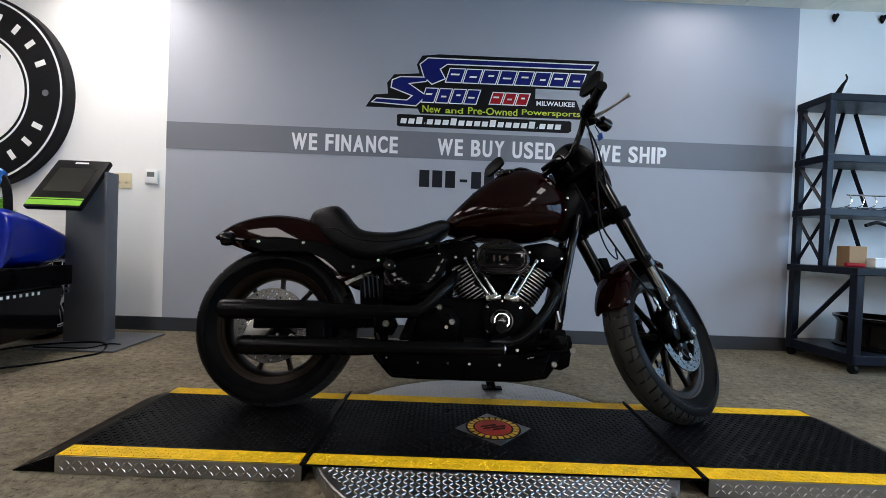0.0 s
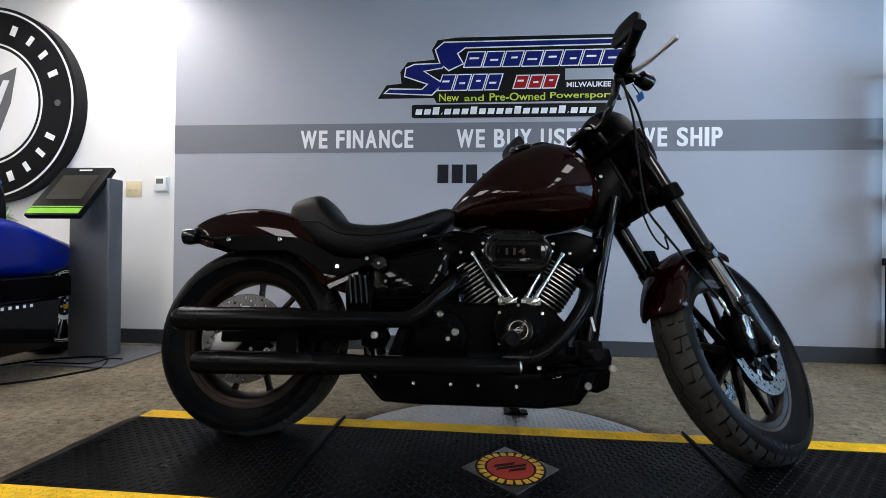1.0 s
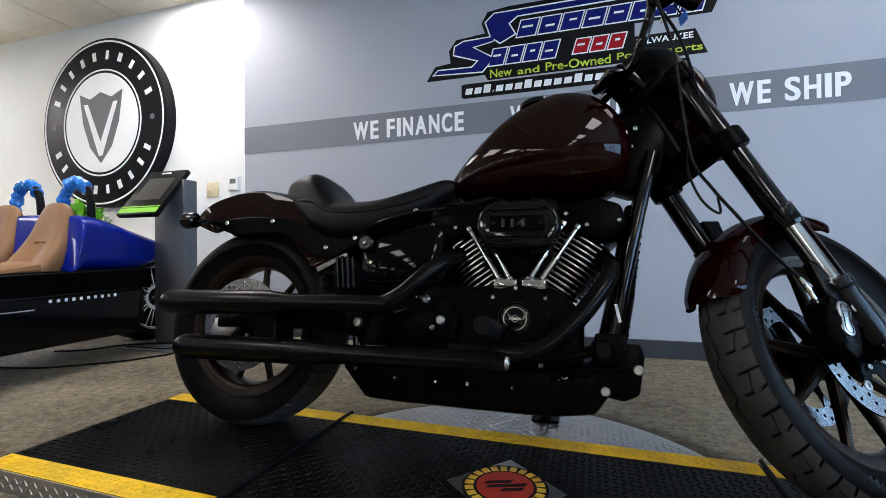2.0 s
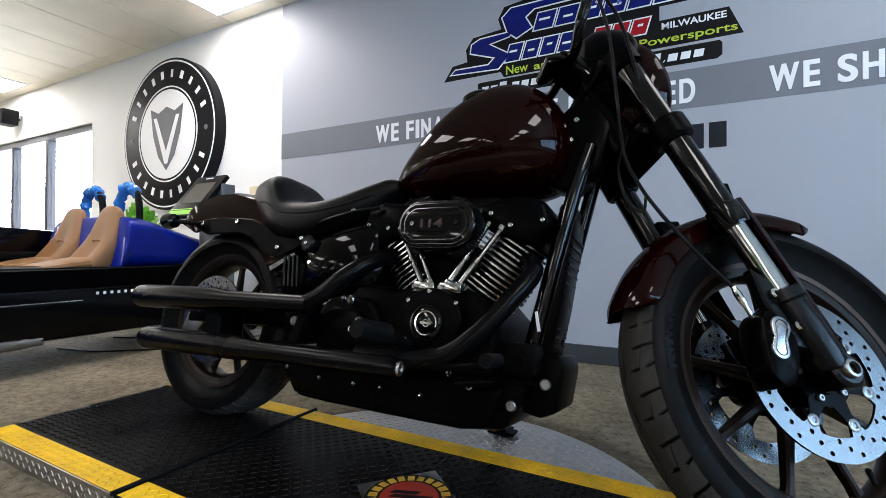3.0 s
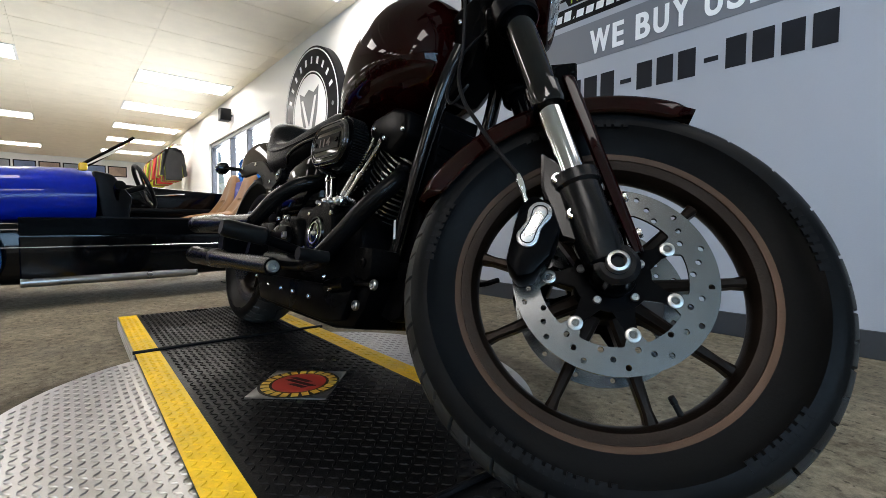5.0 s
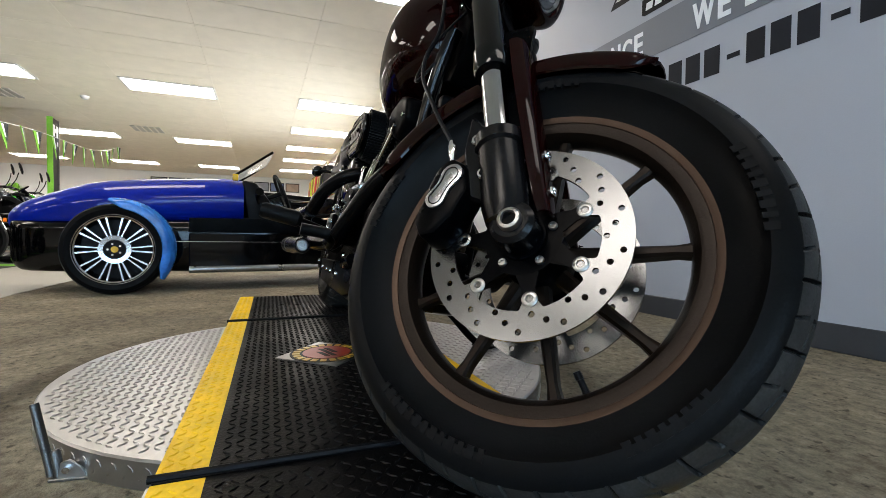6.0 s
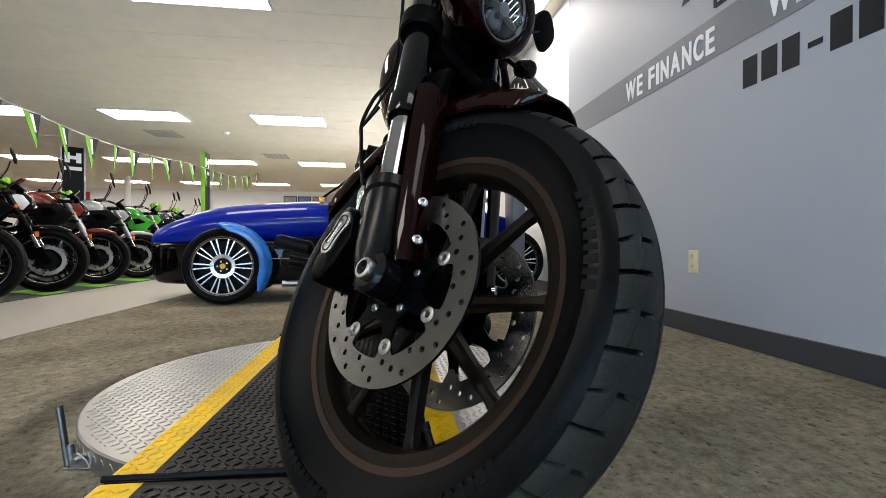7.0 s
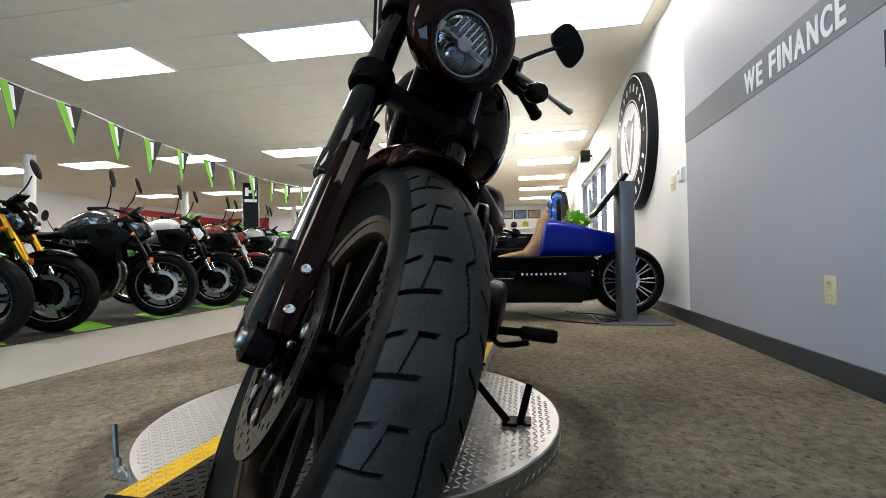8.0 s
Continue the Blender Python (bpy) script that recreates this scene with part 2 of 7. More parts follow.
def tube(pts, r, n=12, per=6, bm=None, radii=None):
    """A bent round tube along a smooth line; radii: one per given point."""
    bm = bm or bmesh.new()
    line = curve_points(pts, per)
    u, v = frame_of(line[1] - line[0])
    rings = []
    for i, q in enumerate(line):
        d = (line[min(i + 1, len(line) - 1)] - line[max(i - 1, 0)]).normalized()
        u = (u - d * u.dot(d)).normalized()
        v = d.cross(u)
        rr = r
        if radii:
            f = i / (len(line) - 1) * (len(radii) - 1)
            k = min(int(f), len(radii) - 2)
            rr = radii[k] + (radii[k + 1] - radii[k]) * (f - k)
        rings.append([q + (u * math.cos(a) + v * math.sin(a)) * rr for a in [2 * math.pi * j / n for j in range(n)]])
    grid_skin(bm, rings)
    return bm


def lathe(profile, n=48, m=None, bm=None, closed=False):
    """Turn (radius, height) pairs about the local z axis."""
    bm = bm or bmesh.new()
    rings = []
    for r, h in (profile + profile[:1] if closed else profile):
        rings.append([Vector((r * math.cos(a), r * math.sin(a), h)) for a in [2 * math.pi * i / n for i in range(n)]])
    b = bmesh.new()
    grid_skin(b, rings, True, not closed)
    if closed:
        bmesh.ops.remove_doubles(b, verts=b.verts[:], dist=1e-6)
    return merge(bm, b, m)


def prism(outline, y0, y1, bevel=0.0, seg=1, bm=None, plane="xz"):
    """A plate with the outline in one plane, from y0 to y1 across it."""
    b = bmesh.new()
    if plane == "xz":
        lo, hi = [[Vector((x, y, z)) for x, z in outline] for y in (y0, y1)]
    elif plane == "yz":
        lo, hi = [[Vector((x, y, z)) for y, z in outline] for x in (y0, y1)]
    else:
        lo, hi = [[Vector((x, y, z)) for x, y in outline] for z in (y0, y1)]
    grid_skin(b, [lo, hi])
    bmesh.ops.recalc_face_normals(b, faces=b.faces)
    if bevel:
        bmesh.ops.bevel(b, geom=b.edges[:], offset=bevel, segments=seg, affect="EDGES", profile=0.5, clamp_overlap=True)
    return merge(bm, b) if bm else b


def loft(stations, n=24, power=2.4, bm=None):
    """Rings across x: (x, half_width, z_low, z_high[, middle_y]) made round by a superellipse."""
    bm = bm or bmesh.new()
    rings = []
    for s in stations:
        x, w, lo, hi = s[:4]
        cy = s[4] if len(s) > 4 else 0
        ring = []
        for i in range(n):
            a = 2 * math.pi * i / n
            c, q = math.cos(a), math.sin(a)
            ring.append(Vector((x, cy + w * math.copysign(abs(c) ** (2 / power), c), (lo + hi) / 2 + (hi - lo) / 2 * math.copysign(abs(q) ** (2 / power), q))))
        rings.append(ring)
    grid_skin(bm, rings)
    return bm


def smooth_rows(rows, per=4):
    """Finer rows between rows of numbers, on a smooth curve."""
    out = []
    pts = [list(r) for r in rows]
    pts = [[2 * a - b for a, b in zip(pts[0], pts[1])]] + pts + [[2 * a - b for a, b in zip(pts[-1], pts[-2])]]
    for i in range(1, len(pts) - 2):
        for j in range(per):
            t = j / per
            out.append([0.5 * (2 * b + (c - a) * t + (2 * a - 5 * b + 4 * c - d) * t * t + (3 * b - a - 3 * c + d) * t ** 3)
                        for a, b, c, d in zip(*pts[i - 1:i + 3])])
    out.append(list(rows[-1]))
    return out


def text_mesh(body, height, depth=0.002, width=None, bold=0.0):
    """Flat letters in the xz plane, facing -y, the lower left at the origin."""
    cu = bpy.data.curves.new("text", "FONT")
    cu.body, cu.size, cu.offset, cu.extrude = body, 1.0, bold, 0.0
    ob = bpy.data.objects.new("text", cu)
    scene.collection.objects.link(ob)
    me = bpy.data.meshes.new_from_object(ob.evaluated_get(bpy.context.evaluated_depsgraph_get()))
    bpy.data.objects.remove(ob)
    bpy.data.curves.remove(cu)
    bm = bmesh.new()
    bm.from_mesh(me)
    bpy.data.meshes.remove(me)
    xs = [v.co.x for v in bm.verts]
    ys = [v.co.y for v in bm.verts]
    sy = height / (max(ys) - min(ys))
    sx = width / (max(xs) - min(xs)) if width else sy
    x0, y0 = min(xs), min(ys)
    for v in bm.verts:
        v.co = Vector(((v.co.x - x0) * sx, 0, (v.co.y - y0) * sy))
    g = bmesh.ops.extrude_face_region(bm, geom=bm.faces[:])
    for v in g["geom"]:
        if isinstance(v, bmesh.types.BMVert):
            v.co.y -= depth
    return bm


def disc_bm(r, h, n=48, bevel=0.0):
    return lathe([(0.0001, 0), (r, 0), (r, h - bevel), (r - bevel, h), (0.0001, h)], n)

# ---- the room ----
WALL_Y, CEIL = 1.472, 2.56
X_WEST, X_EAST, Y_SOUTH = -16.0, 5.6, -13.0
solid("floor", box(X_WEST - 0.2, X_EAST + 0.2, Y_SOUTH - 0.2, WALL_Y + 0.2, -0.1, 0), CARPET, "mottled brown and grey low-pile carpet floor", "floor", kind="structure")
TILE_PATH = mat("pale_vinyl_walkway", (0.33, 0.305, 0.26), 0.45, 0, 0.12, 2.5, 0.05, 60)
solid("walkway", prism([(X_WEST, -3.0), (X_WEST, -1.84), (-0.9, -1.83), (X_EAST, -1.98), (X_EAST, -3.0)], -0.02, 0.004, plane="xy"),
      TILE_PATH, "pale beige vinyl walkway strip in the carpet", "walkway", kind="structure")
MAT_GREEN = mat("lime_display_mat", (0.15, 0.42, 0.025), 0.8, 0, 0.3, 5, 0.3, 120)
MAT_BLACK = mat("black_display_mat", (0.02, 0.021, 0.021), 0.8, 0, 0.3, 5, 0.3, 120)

# north wall with the shop-front opening
WIN_X0, WIN_X1, WIN_Z1 = -7.45, -4.17, 2.0
wall = bmesh.new()
box(X_WEST, WIN_X0, WALL_Y, WALL_Y + 0.16, 0, CEIL + 0.2, bm=wall)
box(WIN_X1, X_EAST, WALL_Y, WALL_Y + 0.16, 0, CEIL + 0.2, bm=wall)
box(WIN_X0, WIN_X1, WALL_Y, WALL_Y + 0.16, WIN_Z1, CEIL + 0.2, bm=wall)
solid("wall_north", wall, WHITE_WALL, "white painted showroom wall", "wall", kind="structure")
solid("wall_west", box(X_WEST - 0.16, X_WEST, Y_SOUTH, WALL_Y, 0, CEIL + 0.2), WHITE_WALL, "white painted end wall of the showroom", "wall", kind="structure")
EY0, EY1, EZ0, EZ1 = -4.6, 0.6, 0.75, 2.25
we = bmesh.new()
box(X_EAST, X_EAST + 0.16, Y_SOUTH, EY0, 0, CEIL + 0.2, bm=we)
box(X_EAST, X_EAST + 0.16, EY1, WALL_Y, 0, CEIL + 0.2, bm=we)
box(X_EAST, X_EAST + 0.16, EY0, EY1, 0, EZ0, bm=we)
box(X_EAST, X_EAST + 0.16, EY0, EY1, EZ1, CEIL + 0.2, bm=we)
solid("wall_east", we, WHITE_WALL, "white painted end wall near the shelf", "wall", kind="structure")
solid("wall_south", box(X_WEST, X_EAST, Y_SOUTH - 0.16, Y_SOUTH, 0, CEIL + 0.2), WHITE_WALL, "white painted back wall of the showroom", "wall", kind="structure")

GREY_X0, GREY_X1 = -1.338, 3.30
paint = bmesh.new()
box(GREY_X0, GREY_X1, WALL_Y - 0.003, WALL_Y, 0.1, CEIL, bm=paint)
solid("accent_wall_paint", paint, GREY_WALL, "light blue-grey painted accent panel of the wall", "wall paint", kind="structure")
solid("accent_band", box(GREY_X0, GREY_X1, WALL_Y - 0.006, WALL_Y - 0.0035, 1.336, 1.532), BAND_GREY, "dark grey painted stripe across the accent wall", "wall stripe", kind="structure")
base = bmesh.new()
box(X_WEST, WIN_X0, WALL_Y - 0.008, WALL_Y, 0, 0.1, 0.003, bm=base)
box(WIN_X1, X_EAST, WALL_Y - 0.008, WALL_Y, 0, 0.1, 0.003, bm=base)
solid("baseboard", base, BASE_RUBBER, "dark grey rubber baseboard along the wall", "baseboard", kind="structure")

# ceiling of tiles in a sunk grid, fixtures in some of the cells
PX, PY, CX0, CY0 = 0.6, 1.2, -1.34, -1.05
LIGHTS = [(x, y) for x in (2.5, -1.64, -5.6, -9.75, -13.9) for y in (-1.65, -3.92, -6.2, -8.5, -10.8)] + [(x, 0.75) for x in (2.5, -1.64, -5.6, -7.6, -9.6, -11.5, -13.7)]
slab = bmesh.new()
box(X_WEST - 0.2, X_EAST + 0.2, Y_SOUTH - 0.2, WALL_Y + 0.2, CEIL + 0.06, CEIL + 0.16, bm=slab)
verts, faces = [], []
for i in range(-26, 13):
    for j in range(-12, 5):
        x0, x1 = CX0 + i * PX + 0.004, CX0 + (i + 1) * PX - 0.004
        y0, y1 = CY0 + j * PY + 0.0012, CY0 + (j + 1) * PY - 0.0012
        x0, x1, y0, y1 = max(x0, X_WEST), min(x1, X_EAST), max(y0, Y_SOUTH), min(y1, WALL_Y)
        if x1 - x0 < 0.05 or y1 - y0 < 0.02:
            continue
        k = len(verts)
        verts += [(x0, y0, CEIL), (x1, y0, CEIL), (x1, y1, CEIL), (x0, y1, CEIL), (x0, y0, CEIL + 0.05), (x1, y0, CEIL + 0.05), (x1, y1, CEIL + 0.05), (x0, y1, CEIL + 0.05)]
        faces += [(k, k + 3, k + 2, k + 1), (k, k + 1, k + 5, k + 4), (k + 1, k + 2, k + 6, k + 5), (k + 2, k + 3, k + 7, k + 6), (k + 3, k, k + 4, k + 7)]
tiles = bpy.data.meshes.new("tiles")
tiles.from_pydata(verts, [], faces)
slab.from_mesh(tiles)
solid("ceiling", slab, CEILING, "off-white suspended ceiling of acoustic tiles", "ceiling", kind="structure")

LAMP_FACE = emit("lit_diffuser", (1.0, 0.96, 0.9), LAMP)
LAMP_FRAME = mat("white_fixture_frame", (0.7, 0.7, 0.68), 0.4)


def ceiling_light(face):
    t = thing("ceiling_light", pose(0, 0, 0), "lit white rectangular troffer light in the ceiling", "ceiling light", "ceiling lights")
    fr = bmesh.new()
    for a, b, c, d in ((-0.3, 0.3, -0.6, -0.57), (-0.3, 0.3, 0.57, 0.6), (-0.3, -0.275, -0.57, 0.57), (0.275, 0.3, -0.57, 0.57)):
        box(a, b, c, d, -0.012, 0.0, bm=fr)
    part("frame", fr, LAMP_FRAME, t)
    part("diffuser", box(-0.275, 0.275, -0.57, 0.57, -0.009, -0.002), face, t)
    return t


DIM_FACE = emit("weakly_lit_diffuser", (1.0, 0.97, 0.92), LAMP * 0.28)
first_light = ceiling_light(LAMP_FACE)
for i, (lx, ly) in enumerate(LIGHTS):
    if i == 0:
        first_light.matrix_world = pose(lx, ly, CEIL)
    elif (lx, ly) == (2.5, 0.75):
        ceiling_light(DIM_FACE).matrix_world = pose(lx, ly, CEIL)
    else:
        copy_thing(first_light, pose(lx, ly, CEIL))

# shop-front glazing
ALU_DARK = mat("dark_anodised_frame", (0.04, 0.042, 0.05), 0.4, 0.5)
GLASS = clear_glass("window_glass")
win = thing("window_1", pose(0, WALL_Y + 0.08, 0), "dark framed shop-front window and glass doors, daylight outside", "window", kind="structure")
part("window_frame", box(WIN_X0, WIN_X1, -0.05, 0.05, WIN_Z1 - 0.07, WIN_Z1, 0.004), ALU_DARK, win)
part("window_frame", box(WIN_X0, WIN_X1, -0.05, 0.05, 0.0, 0.09, 0.004), ALU_DARK, win)
for x in (WIN_X0, -6.2, -5.3, WIN_X1 - 0.06):
    part("window_frame", box(x, x + 0.06, -0.045, 0.045, 0.09, WIN_Z1 - 0.07, 0.004), ALU_DARK, win)
for a, b in ((WIN_X0, -6.2), (-6.2, -5.3), (-5.3, WIN_X1)):
    g = part("pane", box(a + 0.06, b if b == WIN_X1 else b, -0.004, 0.004, 0.09, WIN_Z1 - 0.07), GLASS, win)
    g.visible_shadow = False
win2 = thing("window_2", pose(X_EAST + 0.08, 0, 0), "dark framed shop window with daylight outside", "window", kind="structure")
for z in (EZ0, EZ1 - 0.06):
    part("window_frame", box(-0.05, 0.05, EY0, EY1, z, z + 0.06, 0.004), ALU_DARK, win2)
for i in range(5):
    y = EY0 + i * (EY1 - EY0 - 0.06) / 4
    part("window_frame", box(-0.045, 0.045, y, y + 0.06, EZ0 + 0.06, EZ1 - 0.06, 0.004), ALU_DARK, win2)
    if i < 4:
        g = part("pane", box(-0.004, 0.004, y + 0.06, y + (EY1 - EY0 - 0.06) / 4, EZ0 + 0.06, EZ1 - 0.06), GLASS, win2)
        g.visible_shadow = False
OUTDOOR = mat("pale_concrete_pavement", (0.5, 0.49, 0.46), 0.9, 0, 0.1, 1)
solid("backdrop", box(-40, 20, 14.0, 14.2, -0.3, 9), emit("bright_hazy_distance", (0.95, 0.98, 1.0), 2.2), "bright hazy daylight far outside the shop front", "backdrop", kind="structure")
solid("ground", box(-80, 80, -80, 80, -0.3, -0.12), OUTDOOR, "sunlit pale concrete outside the shop front", "ground", kind="structure")

# lettering on the stripe: condensed capitals, by their widths
GLYPH = {"W": 0.105, "E": 0.056, "F": 0.054, "I": 0.026, "N": 0.067, "A": 0.074, "C": 0.066, "B": 0.066, "U": 0.066, "Y": 0.07, "S": 0.064, "D": 0.066, "H": 0.067, "P": 0.062, " ": 0.028}
for body, x0, x1 in (("WE FINANCE", -0.430, 0.349), ("WE BUY USED", 0.641, 1.510), ("WE SHIP", 1.811, 2.341)):
    word, at = bmesh.new(), 0.0
    k = (x1 - x0) / (sum(GLYPH[c] for c in body) + 0.014 * (len(body) - 1))
    for c in body:
        if c != " ":
            for dx, deep in ((0.0, 0.002), (0.0045, 0.0024)):
                merge(word, text_mesh(c, 0.122, deep, GLYPH[c] * k - 0.0045, 0.02), Matrix.Translation((at + dx, 0, 0)))
        at += (GLYPH[c] + 0.014) * k
    solid("wall_lettering", word, LETTER_WHITE, "white capital vinyl lettering on the dark grey stripe", "lettering", "wall lettering",
          m=pose(x0, WALL_Y - 0.0063, 1.364))
# the telephone number stays as plain bars
digits = thing("number_line", pose(0, WALL_Y - 0.0033, 1.127), "row of charcoal vinyl bars on the grey wall", "lettering")
xs = [0.514 + i * 0.0959 for i in range(12)]
for i, x in enumerate(xs):
    if i in (3, 7):
        part("bar", box(x + 0.012, x + 0.068, -0.002, 0, 0.045, 0.066), LETTER_DARK, digits)
    else:
        part("bar", box(x, x + 0.074, -0.002, 0, 0, 0.125, 0.0), LETTER_DARK, digits)

# ---- the motorcycle on the platform ----
PLAT = 0.056
LEAN_DEG, STEER_DEG = 10.5, 39.0
# the display stands a degree askew to the wall
DISPLAY = Matrix.Translation((0.855, -0.22, 0)) @ Matrix.Rotation(radians(-0.98), 4, "Z") @ Matrix.Translation((-0.855, 0.22, 0))
BIKE_TURN = Matrix.Translation((0.3, -0.085, 0)) @ Matrix.Rotation(radians(0.616), 4, "Z") @ Matrix.Translation((-0.3, 0.085, 0))
bike = thing("motorcycle", DISPLAY @ BIKE_TURN @ Matrix.Translation((0, -0.085, PLAT)) @ Matrix.Rotation(radians(-LEAN_DEG), 4, "X"),
             "deep crimson and black cruiser with bronze wheels, leaning on its stand", "motorcycle")
HEAD_AXIS = Vector((-math.sin(radians(28)), 0, math.cos(radians(28))))
HEAD_FOOT = Vector((1.748, 0, 0))
STEER = Matrix.Translation(HEAD_FOOT) @ Matrix.Rotation(radians(STEER_DEG), 4, HEAD_AXIS) @ Matrix.Translation(-HEAD_FOOT)
SIDE = Matrix.Rotation(radians(90), 4, "X")          # turns a wheel's axis (z) to the right side (-y)


def put(name, bm, material, parent=bike, label="", m=None, angle=35):
    if m is not None:
        bmesh.ops.transform(bm, matrix=m, verts=bm.verts)
    return part(name, bm, material, parent, label, angle)


def tyre_mesh(R, width, rim, tread, nu=1100, crown=170):
    """A tyre about z: crown, shoulders and side walls, with grooves sunk into the crown."""
    half = width / 2
    side = [1.05 + (math.pi * 0.62 - 1.05) * i / 16 for i in range(1, 17)]
    prof = [-a for a in side[::-1]] + [-1.05 + 2.1 * i / crown for i in range(crown + 1)] + side
    nv = len(prof) - 1
    rows = []
    depth = R - rim
    for a in prof:
        c, s = math.cos(a), math.sin(a)
        r = rim + depth * (0.46 + 0.54 * math.copysign(abs(c) ** 0.86, c)) if c > 0 else rim + depth * (0.46 + 0.46 * c / 0.37)
        h = half * math.copysign(min(1, abs(s)) ** 0.9, s)
        if c <= 0:
            h *= 1 - 0.52 * min(1, -c / 0.37) ** 0.6
        rows.append((r, h, a))
    verts = np.zeros(((nv + 1) * nu, 3))
    sunk = np.zeros((nv + 1, nu), bool)
    for k, (r, h, a) in enumerate(rows):
        th = np.arange(nu) * 2 * math.pi / nu
        cut = np.zeros(nu)
        if abs(a) < 1.05:
            cut = tread(th, a)
            sunk[k] = cut > 0.0022
        rr = r - cut
        verts[k * nu:(k + 1) * nu, 0] = rr * np.cos(th)
        verts[k * nu:(k + 1) * nu, 1] = rr * np.sin(th)
        verts[k * nu:(k + 1) * nu, 2] = h
    faces = [(k * nu + i, k * nu + (i + 1) % nu, (k + 1) * nu + (i + 1) % nu, (k + 1) * nu + i) for k in range(nv) for i in range(nu)]
    me = bpy.data.meshes.new("tyre")
    me.from_pydata(verts.tolist(), [], faces)
    bm = bmesh.new()
    bm.from_mesh(me)
    bpy.data.meshes.remove(me)
    for n, f in enumerate(bm.faces):
        c = f.calc_center_median()
        # groove floors get the dark sidewall rubber, which paints their shade in
        scuffed_lit = abs(c.z) < half * 0.86 and c.x * c.x + c.y * c.y > (rim + depth * 0.55) ** 2
        f.material_index = 1 if scuffed_lit and not sunk[n // nu, n % nu] else 0
    return bm


def tread_pattern(count, depth, flip):
    """One side carries Z-shaped grooves, the other a stepped line by the crown and slanted shoulder cuts."""
    def soft(dist, half):
        return np.clip(1.75 - dist / half, 0, 1)

    def gap(p, at):
        return np.abs((p - at + 0.5) % 1.0 - 0.5)

    def f(th, a):
        s = abs(a)
        p = (flip * th * count / (2 * math.pi)) % 1.0
        w = 0.02
        if a > 0:
            d = soft(gap(p, 0.02 + (s - 0.3) * 0.12), w) * np.clip((s - 0.14) / 0.02, 0, 1) * np.clip((0.50 - s) / 0.02, 0, 1)
            d = np.maximum(d, soft(np.abs(s - (0.46 + 0.16 * (p - 0.02) / 0.5)), 0.0125) * ((p > 0.02) & (p < 0.53)))
            d = np.maximum(d, soft(gap(p, 0.52 + (s - 0.5) * 0.16), w) * np.clip((s - 0.26) / 0.02, 0, 1) * np.clip((1.02 - s) / 0.05, 0, 1))
            d = np.maximum(d, soft(gap(p, 0.06 + (s - 0.7) * 0.3), w) * np.clip((s - 0.66) / 0.03, 0, 1) * np.clip((1.02 - s) / 0.05, 0, 1))
            return depth * d
        step = 0.08 + 0.15 * np.clip((p - 0.05) / 0.72, 0, 1) - 0.15 * np.clip((p - 0.82) / 0.12, 0, 1)
        d = soft(np.abs(s - step), 0.02)
        d = np.maximum(d, soft(gap(p, 0.30 + (s - 0.6) * 0.5), w) * np.clip((s - 0.40) / 0.03, 0, 1) * np.clip((1.02 - s) / 0.05, 0, 1))
        d = np.maximum(d, soft(gap(p, 0.80 + (s - 0.6) * 0.5), w) * np.clip((s - 0.5) / 0.03, 0, 1) * np.clip((1.02 - s) / 0.05, 0, 1))
        return depth * d
    return f


def spoke_bm(r0, r1, w0, w1, z, thick):
    bm = bmesh.new()
    rings = []
    for t in (0, 0.15, 0.55, 0.85, 1.0):
        r = r0 + (r1 - r0) * t
        w = (w0 + (w1 - w0) * t) * (1.0 if t < 0.9 else 1.7)
        zz = z * (1 - t) ** 1.5
        k = thick * (1 - 0.35 * t)
        rings.append([Vector((r, -w / 2, zz - k)), Vector((r, w / 2, zz - k)), Vector((r, w / 2 * 0.9, zz + k * 0.6)), Vector((r, w / 2 * 0.45, zz + k)), Vector((r, -w / 2 * 0.45, zz + k)), Vector((r, -w / 2 * 0.9, zz + k * 0.6))])
    grid_skin(bm, rings)
    return bm


def disc_with_holes(ro, ri, thick, holes, hole_r):
    """A drilled brake disc about z, with an inner edge of lugs and round holes right through."""
    n = 210
    bm = bmesh.new()
    outer = [Vector((ro * math.cos(a), ro * math.sin(a), 0)) for a in [2 * math.pi * i / n for i in range(n)]]
    def edge(a):
        k = (a * 7 / (2 * math.pi)) % 1.0
        lug = max(0.0, 1 - abs(k - 0.5) / 0.17)
        return ri - 0.021 * min(1, lug * 1.6) ** 0.8 if lug > 0 else ri
    inner = [Vector((edge(2 * math.pi * i / n) * math.cos(2 * math.pi * i / n), edge(2 * math.pi * i / n) * math.sin(2 * math.pi * i / n), 0)) for i in range(n)]
    loops = [outer, inner]
    for r, a in holes:
        loops.append([Vector((r * math.cos(a) + hole_r * math.cos(b), r * math.sin(a) + hole_r * math.sin(b), 0)) for b in [2 * math.pi * j / 10 for j in range(10)]])
    edges = []
    for lp in loops:
        vs = [bm.verts.new(p) for p in lp]
        for i in range(len(vs)):
            edges.append(bm.edges.new((vs[i], vs[(i + 1) % len(vs)])))
    bmesh.ops.triangle_fill(bm, use_beauty=True, edges=edges)
    bad = []
    for f in bm.faces:
        c = f.calc_center_median()
        if any((c.x - r * math.cos(a)) ** 2 + (c.y - r * math.sin(a)) ** 2 < (hole_r * 0.8) ** 2 for r, a in holes):
            bad.append(f)
    bmesh.ops.delete(bm, geom=bad, context="FACES")
    g = bmesh.ops.extrude_face_region(bm, geom=bm.faces[:])
    for v in g["geom"]:
        if isinstance(v, bmesh.types.BMVert):
            v.co.z += thick
    return bm


